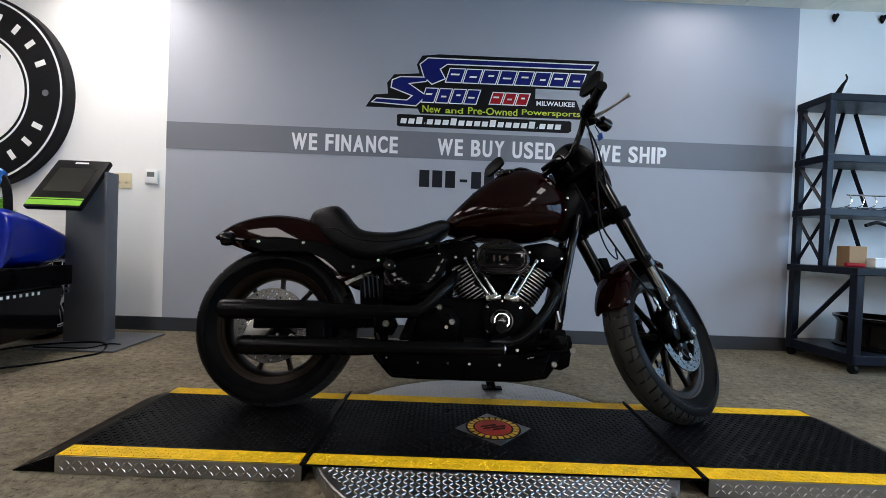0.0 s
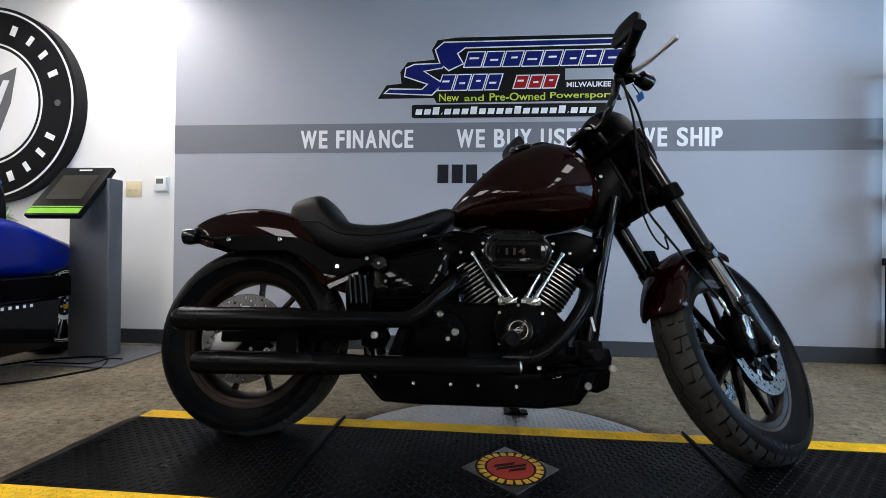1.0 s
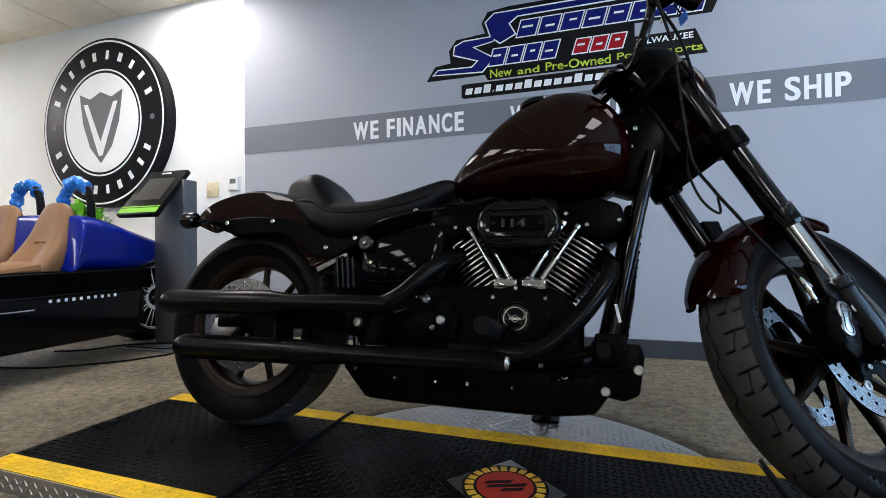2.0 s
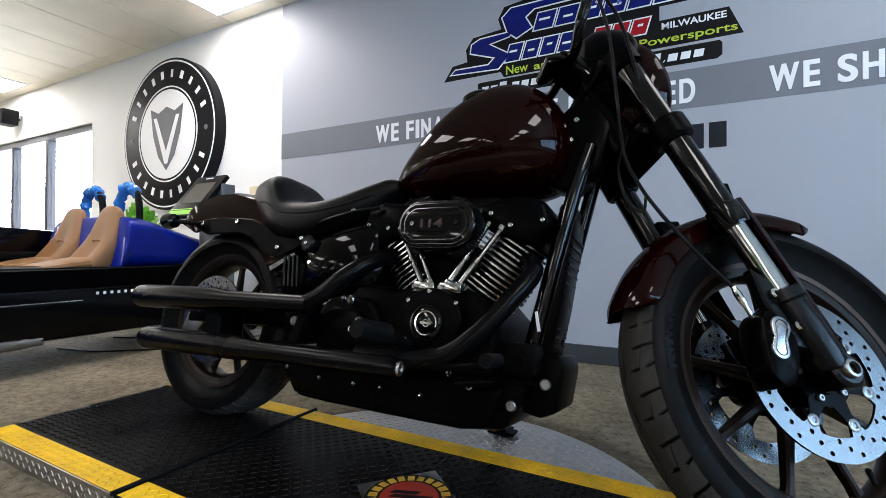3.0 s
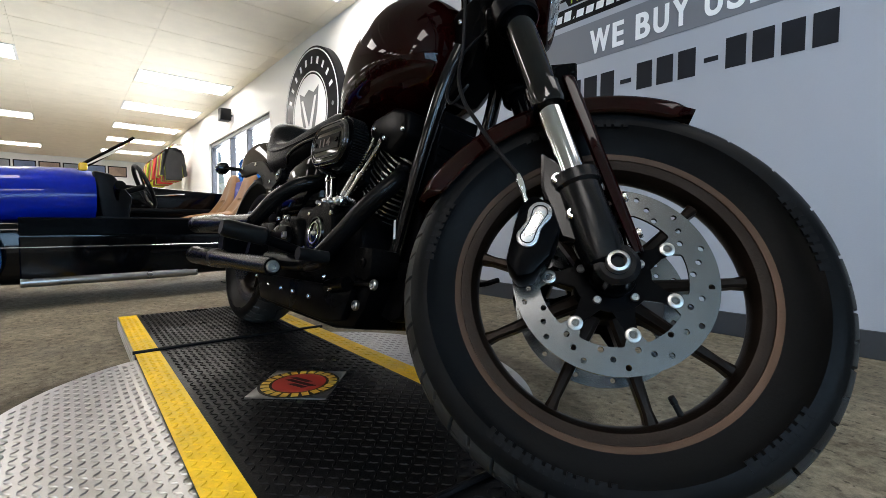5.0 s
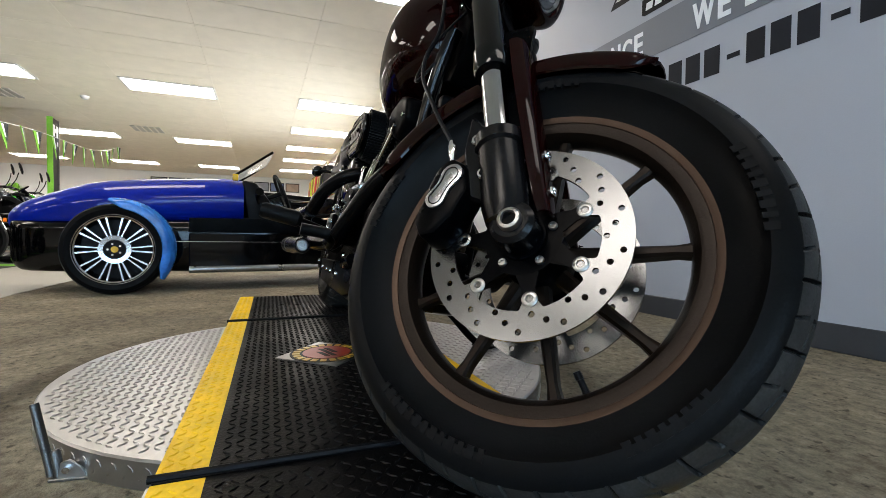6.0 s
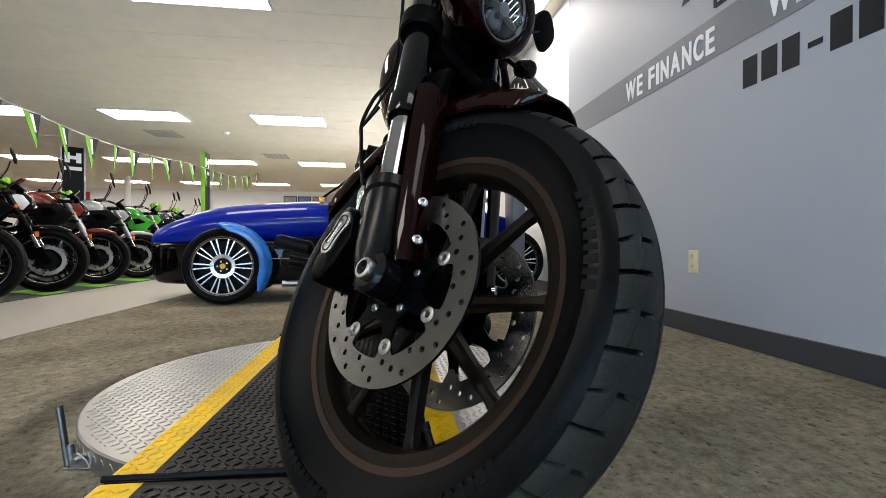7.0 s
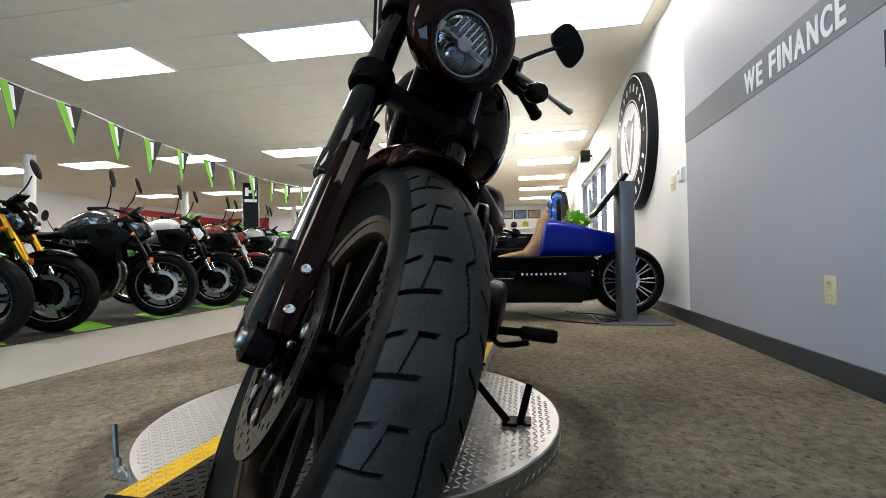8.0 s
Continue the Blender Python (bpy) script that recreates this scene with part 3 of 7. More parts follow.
def bolt_bm(r=0.008, h=0.006):
    bm = lathe([(0.0001, 0), (r, 0), (r, h * 0.7), (r * 0.8, h), (r * 0.5, h), (r * 0.5, h * 0.55), (0.0001, h * 0.55)], 12)
    return bm


DISC_HOLES = [(0.1212 + 0.011 * ((i % 3) - 1), 2 * math.pi * i / 42) for i in range(42)]


def wheel(name, centre, R, width, rim, steer, discs, tread, label):
    m = Matrix.Translation(centre) @ SIDE
    if steer:
        m = STEER @ m
    hw = width * (0.235 if steer else 0.3)
    prof = [(rim - 0.026, -hw * 0.5), (rim - 0.019, -hw * 0.8), (rim - 0.012, -hw + 0.004), (rim + 0.004, -hw + 0.002), (rim + 0.004, -hw + 0.012), (rim - 0.004, -hw + 0.02),
            (rim - 0.004, hw - 0.02), (rim + 0.004, hw - 0.012), (rim + 0.004, hw - 0.002), (rim - 0.012, hw - 0.004), (rim - 0.019, hw * 0.8), (rim - 0.026, hw * 0.5), (rim - 0.03, 0)]
    # the barrel takes the darker spoke metal, so the rim's inner shade is painted in
    w = put(name, lathe(prof, 96, closed=True), SPOKE_METAL, label=label, m=m.copy())
    for sg in (-1, 1):
        lip = [(rim - 0.005, hw - 0.008), (rim - 0.003, hw - 0.001), (rim + 0.004, hw + 0.0015), (rim + 0.013, hw + 0.003), (rim + 0.013, hw - 0.004), (rim + 0.002, hw - 0.008)]
        put("rim_lip", lathe([(r, sg * h) for r, h in lip], 96, closed=True), BRONZE_LIP if steer else SPOKE_METAL, w, "machined bronze rim lip", m.copy())
    put("tyre", tyre_mesh(R, width, rim, tread, 2000 if steer else 1400, 132 if steer else 80), [RUBBER, TREAD_RUBBER], w, "black rubber tyre with zigzag tread grooves", m.copy())
    for i in range(9):
        put("spoke", spoke_bm(0.035, rim - 0.02, 0.027, 0.014, 0.0, 0.012), SPOKE_METAL, w, m=m @ Matrix.Rotation(2 * math.pi * i / 9 + (0.31 if steer else 0.17), 4, "Z"))
    put("hub", lathe([(0.012, -0.08), (0.034, -0.08), (0.036, -0.05), (0.05, -0.03), (0.05, 0.03), (0.036, 0.05), (0.034, 0.08), (0.012, 0.08)], 32, closed=True), SATIN_BLACK, w, m=m.copy())
    # sidewall marks, as plain raised bars
    for k, (a0, n) in enumerate(((0.3, 9), (1.65, 13), (2.9, 8), (4.3, 13), (5.5, 8))):
        mark = bmesh.new()
        for i in range(n):
            at = Matrix.Rotation(a0 + i * 0.05, 4, "Z") @ Matrix.Translation((rim + (R - rim) * 0.5, 0, width / 2 - 0.0004)) @ Matrix.Rotation(radians(90), 4, "Z")
            wide = 0.0052 - 0.0014 * ((i + k) % 2)
            merge(mark, box(-wide, wide, -0.0075, 0.0075, -0.003, 0.0006), at)
        put("raised_marking", mark, RUBBER_MARK, w, m=m.copy())
    for z, flip in discs:
        d = disc_with_holes(0.144, 0.1045, 0.005, DISC_HOLES, 0.0043)
        mm = m @ Matrix.Translation((0, 0, z)) @ Matrix.Rotation(radians(15 if steer else 0), 4, "Z")
        put("brake_disc", d, DISC_STEEL, w, "drilled steel brake disc", mm.copy(), 30)
        carrier = lathe([(0.03, 0), (0.055, 0), (0.055, 0.004), (0.03, 0.004)], 40, closed=True)
        for i in range(7):
            a = 2 * math.pi * (i + 0.5) / 7
            arm = prism([(0.052, -0.016), (0.075, -0.009), (0.094, -0.009), (0.094, 0.009), (0.075, 0.009), (0.052, 0.016)], 0.0004, 0.0036, plane="xy")
            put("carrier_arm", arm, SATIN_BLACK, w, m=mm @ Matrix.Translation((0, 0, 0.001 if flip > 0 else -0.001)) @ Matrix.Rotation(a, 4, "Z"))
        put("disc_carrier", carrier, SATIN_BLACK, w, m=mm @ Matrix.Translation((0, 0, 0.001 if flip > 0 else -0.001)))
        for i in range(7):
            a = 2 * math.pi * (i + 0.5) / 7
            b = lathe([(0.0045, 0), (0.0108, 0), (0.0108, 0.0022), (0.0095, 0.003), (0.0058, 0.003), (0.0045, 0.0015)], 18, closed=True)
            put("disc_bobbin", b, STEEL, w, m=mm @ Matrix.Rotation(a, 4, "Z") @ Matrix.Translation((0.0897, 0, 0.004 if flip > 0 else 0)) @ Matrix.Rotation(0 if flip > 0 else math.pi, 4, "X"))
        for i in range(5):
            a = 2 * math.pi * (i + 0.3) / 5
            put("hub_bolt", bolt_bm(0.0062, 0.005), STEEL, w, m=mm @ Matrix.Rotation(a, 4, "Z") @ Matrix.Translation((0.044, 0, 0.0052 if flip > 0 else -0.0012)) @ Matrix.Rotation(0 if flip > 0 else math.pi, 4, "X"))
    return w


BRONZE_LIP = mat("bronze_rim_lip", (0.032, 0.0185, 0.0118), 0.4, 0.7, 0.15, 9, 0.05, 260, spec=0.3)
SPOKE_METAL = mat("dark_bronze_spoke_and_barrel_shade", (0.0085, 0.0052, 0.0034), 0.36, 0.5, 0.2, 9, 0.1, 260, spec=0.15)
DULL_CHROME = mat("worn_chrome", (0.4, 0.4, 0.4), 0.12, 1, 0.1, 12)
INSERT_METAL = mat("brushed_silver_insert", (0.42, 0.42, 0.43), 0.28, 1, 0.12, 20, 0.08, 400)
TAG_BLUE = mat("blue_plastic_tag", (0.03, 0.13, 0.5), 0.35, 0, 0.1)
WHITE_CARD = mat("pale_plastic_tag", (0.55, 0.57, 0.6), 0.4, 0, 0.1)
FWC, RWC = Vector((1.601, 0, 0.3105)), Vector((0.025, 0, 0.314))
front_wheel = wheel("front_wheel", FWC, 0.330, 0.126, 0.233, True, ((0.068, 1), (-0.073, -1)), tread_pattern(25, 0.008, -1), "matte bronze spoked front wheel")
wheel("rear_wheel", RWC, 0.317, 0.172, 0.213, False, ((0.085, 1),), tread_pattern(22, 0.007, -1), "matte bronze spoked rear wheel")
put("valve_stem", rod((0, 0, 0), (-0.022, -0.012, 0.024), 0.004, n=10, stations=[(0, 0.006), (0.3, 0.0045), (0.7, 0.0045), (0.72, 0.0055), (1, 0.005)]), PLASTIC, front_wheel, m=STEER @ Matrix.Translation(FWC + Vector((0.134, -0.004, -0.162))))

# fork, clamps, fairing, headlight: built straight ahead, then turned with the bars
RAKE = math.tan(radians(28))


def leg(z, y, off=0.0):
    return Vector((FWC.x - 0.012 + off + (FWC.z - z) * RAKE, y, z))


for y in (-0.105, 0.105):
    put("fork_tube", rod(leg(0.99, y), leg(0.565, y), 0.027, n=24, stations=[(0, 0.026), (0.02, 0.028), (0.9, 0.0275), (0.905, 0.0315), (0.985, 0.0315), (1, 0.029)]), FORK_BLACK, label="gloss black upper fork tube", m=STEER)
    put("fork_slider", rod(leg(0.57, y), leg(0.42, y), 0.0212, n=24), FORK_CHROME, label="polished chrome fork slider", m=STEER)
    low = rod(leg(0.445, y), leg(0.30, y), 0.03, n=24, stations=[(0, 0.029), (0.02, 0.0375), (0.13, 0.0375), (0.16, 0.033), (0.75, 0.0335), (0.9, 0.029), (1, 0.012)])
    s = 1 if y > 0 else -1
    merge(low, rod((FWC.x, y - 0.022, FWC.z), (FWC.x, y + 0.022, FWC.z), 0.031, n=24, stations=[(0, 0.024), (0.12, 0.031), (0.88, 0.031), (1, 0.024)]))
    merge(low, prism([(1.46, 0.475), (1.50, 0.455), (1.535, 0.40), (1.56, 0.33), (1.52, 0.335), (1.475, 0.41)], y - 0.012, y + 0.012, 0.004))
    fl = put("fork_lower", low, FORK_CAST, label="satin black fork lower casting", m=STEER)
    nut = lathe([(0.010, 0), (0.0165, 0), (0.0165, 0.005), (0.0145, 0.008), (0.0105, 0.009), (0.0105, -0.012), (0.0001, -0.012)], 28)
    # black disc that paints in the shade of the open axle bore
    put("axle_bore_shade", lathe([(0.0001, 0.0), (0.0102, 0.0), (0.0102, -0.004), (0.0001, -0.004)], 24), GLOSS_BLACK, fl, m=STEER @ Matrix.Translation((FWC.x, y + s * 0.024, FWC.z)) @ (SIDE if s < 0 else SIDE.inverted()))
    put("axle_nut", nut, STEEL, fl, "zinc axle ring", STEER @ Matrix.Translation((FWC.x, y + s * 0.022, FWC.z)) @ (SIDE if s < 0 else SIDE.inverted()))
    cal = prism([(1.452, 0.372), (1.466, 0.393), (1.496, 0.385), (1.518, 0.345), (1.512, 0.300), (1.496, 0.268), (1.474, 0.258), (1.452, 0.280), (1.452, 0.313), (1.450, 0.343)], y - 0.036 * (1 if s > 0 else 0.6), y + 0.036 * (1 if s < 0 else 0.6), 0.008, 2)
    c = put("brake_caliper", cal, SATIN_BLACK, label="gloss black brake caliper", m=STEER)
    top, low_end = Vector((1.484, 0.362)), Vector((1.475, 0.320))
    def bean(k):
        """A waisted oval outline between the two round ends, shrunk by k."""
        out = []
        for cen, a0, r in ((top, -20, 0.0175 * k), (low_end, 160, 0.016 * k)):
            out += [(cen.x + r * math.cos(radians(a0 + i * 20)), cen.y + r * math.sin(radians(a0 + i * 20))) for i in range(11)]
            mid = (top + low_end) / 2
            g = -1 if cen is top else 1
            out.append((mid.x + g * 0.0118 * k, mid.y - g * 0.003))
        return out
    plate = prism(bean(1.0), y + s * 0.0215 - 0.004, y + s * 0.0215 + 0.004, 0.0015, 2)
    put("caliper_insert", plate, INSERT_METAL, c, "brushed silver insert", STEER)
    groove = tube([(px, y + s * 0.0258, pz) for px, pz in bean(0.62) + bean(0.62)[:1]], 0.0009, 6, 2)
    put("insert_rim", groove, GLOSS_BLACK, c, m=STEER)
    for bx, bz in ((1.495, 0.428), (1.529, 0.374)):
        put("caliper_bolt", bolt_bm(0.0095, 0.008), CHROME, c, m=STEER @ Matrix.Translation((bx, y + s * 0.013, bz)) @ (SIDE if s < 0 else SIDE.inverted()))
    # painted fender stay: a bent plate ahead of the leg, facing half outwards
    along = Vector((RAKE, 0, -1)).normalized()
    ahead = Vector((math.cos(radians(28)), 0, math.sin(radians(28))))
    top = leg(0.665, y)
    rings = []
    for t, k in ((0.06, 0.95), (0.12, 1.0), (0.18, 0.98), (0.26, 0.92), (0.32, 0.86), (0.375, 0.74), (0.392, 0.62)):
        sec = [(0.036, 0.014), (0.050, 0.011), (0.058, 0.002), (0.062, -0.014), (0.063, -0.034), (0.056, -0.036), (0.055, -0.016), (0.051, -0.003), (0.044, 0.005), (0.034, 0.008)]
        c = Vector((0.055, -0.012))
        rings.append([top + along * t + ahead * (c.x + (f - c.x) * k) + Vector((0, s * (c.y + (o - c.y) * k), 0)) for f, o in sec])
    sb = bmesh.new()
    grid_skin(sb, rings)
    st = put("fender_stay", sb, PAINT_RED, label="crimson fender stay", m=STEER, angle=60)
    face = (ahead * 0.9 + Vector((0, s * 0.35, 0))).normalized()
    for t in (0.298, 0.36):
        at = top + along * t + ahead * 0.0615 + Vector((0, s * -0.012, 0))
        put("stay_bolt", bolt_bm(0.008, 0.006), CHROME, st, m=STEER @ Matrix.Translation(at) @ face.to_track_quat("Z", "Y").to_matrix().to_4x4())

clamp = bmesh.new()
for y in (-0.105, 0.105):
    merge(clamp, rod(leg(0.80, y), leg(0.755, y), 0.042, n=24, stations=[(0, 0.038), (0.1, 0.042), (0.9, 0.042), (1, 0.038)]))
merge(clamp, prism([(1.275, 0.80), (1.355, 0.80), (1.365, 0.765), (1.285, 0.765)], -0.1, 0.1, 0.008, 2))
put("lower_clamp", clamp, SATIN_BLACK, m=STEER)
clamp = bmesh.new()
for y in (-0.105, 0.105):
    merge(clamp, rod(leg(0.985, y), leg(0.945, y), 0.038, n=24))
merge(clamp, prism([(1.19, 0.985), (1.29, 0.985), (1.30, 0.95), (1.20, 0.95)], -0.1, 0.1, 0.008, 2))
put("upper_clamp", clamp, SATIN_BLACK, m=STEER)

# front fender: a shell round the tyre
def fender_shell(centre, r, a0, a1, half, skirt, n=40, thick=0.003, taper=0.35):
    bm = bmesh.new()
    outer, inner = [], []
    for i in range(n + 1):
        t = i / n
        a = a0 + (a1 - a0) * t
        fade = min(1.0, min(t, 1 - t) / taper)
        k = skirt * (0.15 + 0.85 * math.sin(fade * math.pi / 2))
        w = half * (0.75 + 0.25 * math.sin(fade * math.pi / 2))
        prof = [(-w, -k), (-w * 1.01, -k * 0.5), (-w * 0.96, -0.012), (-w * 0.78, 0.0), (-w * 0.4, 0.008), (0, 0.011), (w * 0.4, 0.008), (w * 0.78, 0.0), (w * 0.96, -0.012), (w * 1.01, -k * 0.5), (w, -k)]
        d = Vector((math.cos(a), 0, math.sin(a)))
        outer.append([centre + d * (r + h) + Vector((0, y, 0)) for y, h in prof])
        inner.append([centre + d * (r + h - thick) + Vector((0, y * (1 - thick / half), 0)) for y, h in prof])
    rings = [o + q[::-1] for o, q in zip(outer, inner)]
    grid_skin(bm, rings)
    return bm


put("front_fender", fender_shell(FWC, 0.347, radians(76), radians(168), 0.072, 0.042, 60, 0.003, 0.07), PAINT_RED, label="deep crimson front fender", m=STEER)
for y in (-0.082, 0.082):
    put("fender_bracket", prism([(1.415, 0.675), (1.475, 0.69), (1.49, 0.62), (1.45, 0.60)], y - 0.008, y + 0.008, 0.003), SATIN_BLACK, m=STEER)

# fairing and headlight
fair = loft(smooth_rows([(1.285, 0.108, 0.846, 1.112, 0.01), (1.31, 0.12, 0.83, 1.10, 0.012), (1.335, 0.124, 0.822, 1.075, 0.012), (1.367, 0.114, 0.821, 1.03, 0.013), (1.387, 0.092, 0.826, 0.992, 0.014), (1.393, 0.074, 0.832, 0.97, 0.014), (1.388, 0.068, 0.836, 0.964, 0.014), (1.362, 0.064, 0.838, 0.96, 0.014)], 3), 40, 2.1)
put("headlight_fairing", fair, PAINT_RED, label="small deep crimson fairing round the headlight", m=STEER @ Matrix.Translation((-0.006, 0, 0.03)))
hood = loft(smooth_rows([(1.185, 0.05, 0.97, 1.09), (1.21, 0.075, 0.92, 1.118), (1.25, 0.092, 0.88, 1.134), (1.284, 0.10, 0.865, 1.132), (1.30, 0.098, 0.86, 1.115)], 3), 28, 2.4)
put("instrument_hood", hood, SATIN_BLACK, label="satin black hood behind the headlight fairing", m=STEER @ Matrix.Translation((-0.006, 0, 0.03)))
HL = Matrix.Translation((1.376, 0.014, 0.932)) @ Matrix.Rotation(radians(94), 4, "Y") @ Matrix.Diagonal((1.0, 1.0, 1, 1))
LAMP_INSIDE = HL @ Matrix.Rotation(radians(-14), 4, "Z")
hl = put("headlight", lathe([(0.052, 0.004), (0.07, 0.006), (0.078, 0.0), (0.08, -0.02), (0.07, -0.03), (0.05, -0.02)], 48, closed=True), GLOSS_BLACK, label="round projector headlight with a black bezel", m=STEER @ HL)
put("bezel", lathe([(0.0575, 0.004), (0.0595, 0.009), (0.0615, 0.009), (0.0635, 0.004)], 48, closed=True), STEEL, hl, m=STEER @ HL)
HEAD_CHROME = mat("dark_polished_reflector", (0.2, 0.215, 0.25), 0.08, 1, 0.1, 30)
put("reflector", lathe([(0.0001, -0.0175), (0.015, -0.017), (0.03, -0.0145), (0.042, -0.009), (0.05, -0.002), (0.055, 0.004), (0.0565, 0.004), (0.0515, -0.003), (0.043, -0.0105), (0.031, -0.0165), (0.0001, -0.0188)], 40, closed=True), HEAD_CHROME, hl, m=STEER @ HL)
put("low_beam_lens", lathe([(0.0001, -0.003), (0.012, -0.004), (0.02, -0.007), (0.025, -0.012), (0.026, -0.017)], 28), HEAD_CHROME, hl, "grey low-beam projector dome", STEER @ LAMP_INSIDE @ Matrix.Translation((0.025, 0.004, 0)))
put("low_beam_ring", lathe([(0.026, -0.013), (0.0275, -0.009), (0.029, -0.012), (0.029, -0.017), (0.026, -0.017)], 28, closed=True), STEEL, hl, m=STEER @ LAMP_INSIDE @ Matrix.Translation((0.025, 0.004, 0)))
bar = box(-0.0045, 0.0045, -0.056, 0.056, -0.012, 0.004, 0.003)
merge(bar, rod((0, 0, -0.01), (0, 0, 0.008), 0.014, n=20))
put("lamp_bar", bar, STEEL, hl, m=STEER @ LAMP_INSIDE @ Matrix.Rotation(radians(12), 4, "Z"))
for k in range(7):
    y = -0.036 + k * 0.012
    h = math.sqrt(max(0.0, 0.048 ** 2 - y ** 2))
    put("reflector_fin", box(-h, -0.008, y - 0.0016, y + 0.0016, -0.014, 0.003, 0.0008), CHROME, hl, m=STEER @ LAMP_INSIDE)
for sy in (-1, 1):
    put("bezel_lug", prism([(-0.01, 0.053), (0.01, 0.053), (0.008, 0.0635), (-0.008, 0.0635)], 0.0, 0.009, plane="xy"), STEEL, hl, m=STEER @ LAMP_INSIDE @ Matrix.Rotation(radians(90 + 90 * sy + 12), 4, "Z"))
put("lens", lathe([(0.0001, 0.016), (0.03, 0.014), (0.05, 0.009), (0.057, 0.004), (0.057, 0.003), (0.05, 0.0075), (0.03, 0.0125), (0.0001, 0.0145)], 40, closed=True), GLASS, hl, m=STEER @ HL)

# bars, risers, controls
put("riser", prism([(1.19, 0.975), (1.25, 0.975), (1.165, 1.045), (1.115, 1.045)], -0.045, 0.045, 0.008, 2), GLOSS_BLACK, m=STEER)
put("instrument", prism([(1.08, 1.01), (1.16, 1.055), (1.17, 1.035), (1.09, 0.99)], -0.04, 0.04, 0.006, 2), GLOSS_BLACK, m=STEER)
put("handlebar", tube([(1.0, -0.355, 1.086), (1.06, -0.28, 1.108), (1.115, -0.2, 1.125), (1.135, -0.155, 1.09), (1.135, -0.11, 1.04), (1.145, -0.06, 1.02), (1.145, 0.06, 1.02), (1.135, 0.12, 1.025), (1.12, 0.18, 1.05), (1.078, 0.29, 1.066), (1.025, 0.40, 1.056)], 0.0127, 14), GLOSS_BLACK, m=STEER)
# grip ends, lever line, mirror and signal places for the two sides
SIDES = {-1: ((1.065, -0.275, 1.11), (0.998, -0.36, 1.084), (1.11, -0.205, 1.125), [(1.15, -0.2, 1.13), (1.165, -0.26, 1.128), (1.162, -0.32, 1.12), (1.156, -0.372, 1.114)], (1.07, -0.285, 1.205), (1.228, -0.226, 1.10)),
         1: ((1.075, 0.297, 1.072), (1.024, 0.408, 1.058), (1.105, 0.235, 1.066), [(1.13, 0.22, 1.07), (1.15, 0.29, 1.068), (1.165, 0.35, 1.062), (1.18, 0.416, 1.057)], (1.12, 0.345, 1.235), (1.23, 0.288, 1.024))}
for s, (g0, g1, h0, lev, mir_at, sig_at) in SIDES.items():
    g0, g1, h0, mir_at, sig_at = Vector(g0), Vector(g1), Vector(h0), Vector(mir_at), Vector(sig_at)
    put("grip", rod(g0, g1, 0.018, n=20, stations=[(0, 0.02), (0.04, 0.02), (0.06, 0.017), (0.94, 0.0175), (0.96, 0.02), (1, 0.019)]), RUBBER, m=STEER)
    put("switch_housing", rod(h0, g0, 0.024, n=16, stations=[(0, 0.018), (0.1, 0.025), (0.9, 0.025), (1, 0.021)]), SATIN_BLACK, m=STEER)
    at = Vector(lev[0])
    put("lever_bracket", box(-0.034, 0.03, -0.02, 0.02, -0.015, 0.018, 0.006, 2), SATIN_BLACK, m=STEER @ Matrix.Translation(at) @ Matrix.Rotation(radians(-30 * s), 4, "Z"))
    put("fluid_reservoir" if s < 0 else "switch_pod", box(-0.026, 0.026, -0.022, 0.022, -0.012, 0.014, 0.005, 2), GLOSS_BLACK, m=STEER @ Matrix.Translation(at + Vector((-0.02, s * 0.015, 0.026))) @ Matrix.Rotation(radians(-30 * s), 4, "Z"))
    put("lever", tube(lev, 0.006, 10, radii=[0.008, 0.007, 0.0055, 0.0085]), ALU, label="bare metal hand lever", m=STEER)
    put("lever_tip", lathe([(0.0001, -0.0095), (0.006, -0.0075), (0.0095, 0), (0.006, 0.0075), (0.0001, 0.0095)], 16), ALU, m=STEER @ Matrix.Translation(Vector(lev[3])))
    put("mirror_stem", tube([at + Vector((-0.01, 0, 0.015)), at.lerp(mir_at, 0.5) + Vector((0.012, 0, 0.012)), mir_at], 0.006, 10), GLOSS_BLACK, m=STEER)
    head = [(0.04 * math.copysign(abs(math.cos(a)) ** 0.62, math.cos(a)), (0.058 - 0.008 * math.cos(a)) * math.copysign(abs(math.sin(a)) ** 0.62, math.sin(a))) for a in [math.pi * i / 20 for i in range(40)]]
    mir = prism(head, -0.012, 0.004, 0.005, 2, plane="xy")
    put("mirror", mir, PLASTIC, label="black oval mirror", m=STEER @ Matrix.Translation(mir_at) @ Matrix.Rotation(radians(-80), 4, "Y") @ Matrix.Rotation(radians(s * 8), 4, "X") @ Matrix.Rotation(radians(16 * s), 4, "Z"))
    sig = rod(sig_at - Vector((0.055, s * 0.002, -0.01)), sig_at, 0.026, n=20, stations=[(0, 0.01), (0.1, 0.024), (0.7, 0.027), (0.9, 0.024), (1, 0.012)])
    put("turn_signal", sig, GLOSS_BLACK, m=STEER)
    put("signal_stalk", rod(h0, sig_at - Vector((0.05, 0, -0.008)), 0.007, n=10), GLOSS_BLACK, m=STEER)
put("key_tag", box(-0.002, 0.002, -0.012, 0.012, -0.03, 0.0, 0.001), TAG_BLUE, label="small blue tag hanging from the bars", m=STEER @ Matrix.Translation((1.19, -0.2, 1.068)))
put("tag_cord", rod((1.18, -0.195, 1.11), (1.19, -0.2, 1.066), 0.0022, n=6), PLASTIC, m=STEER)
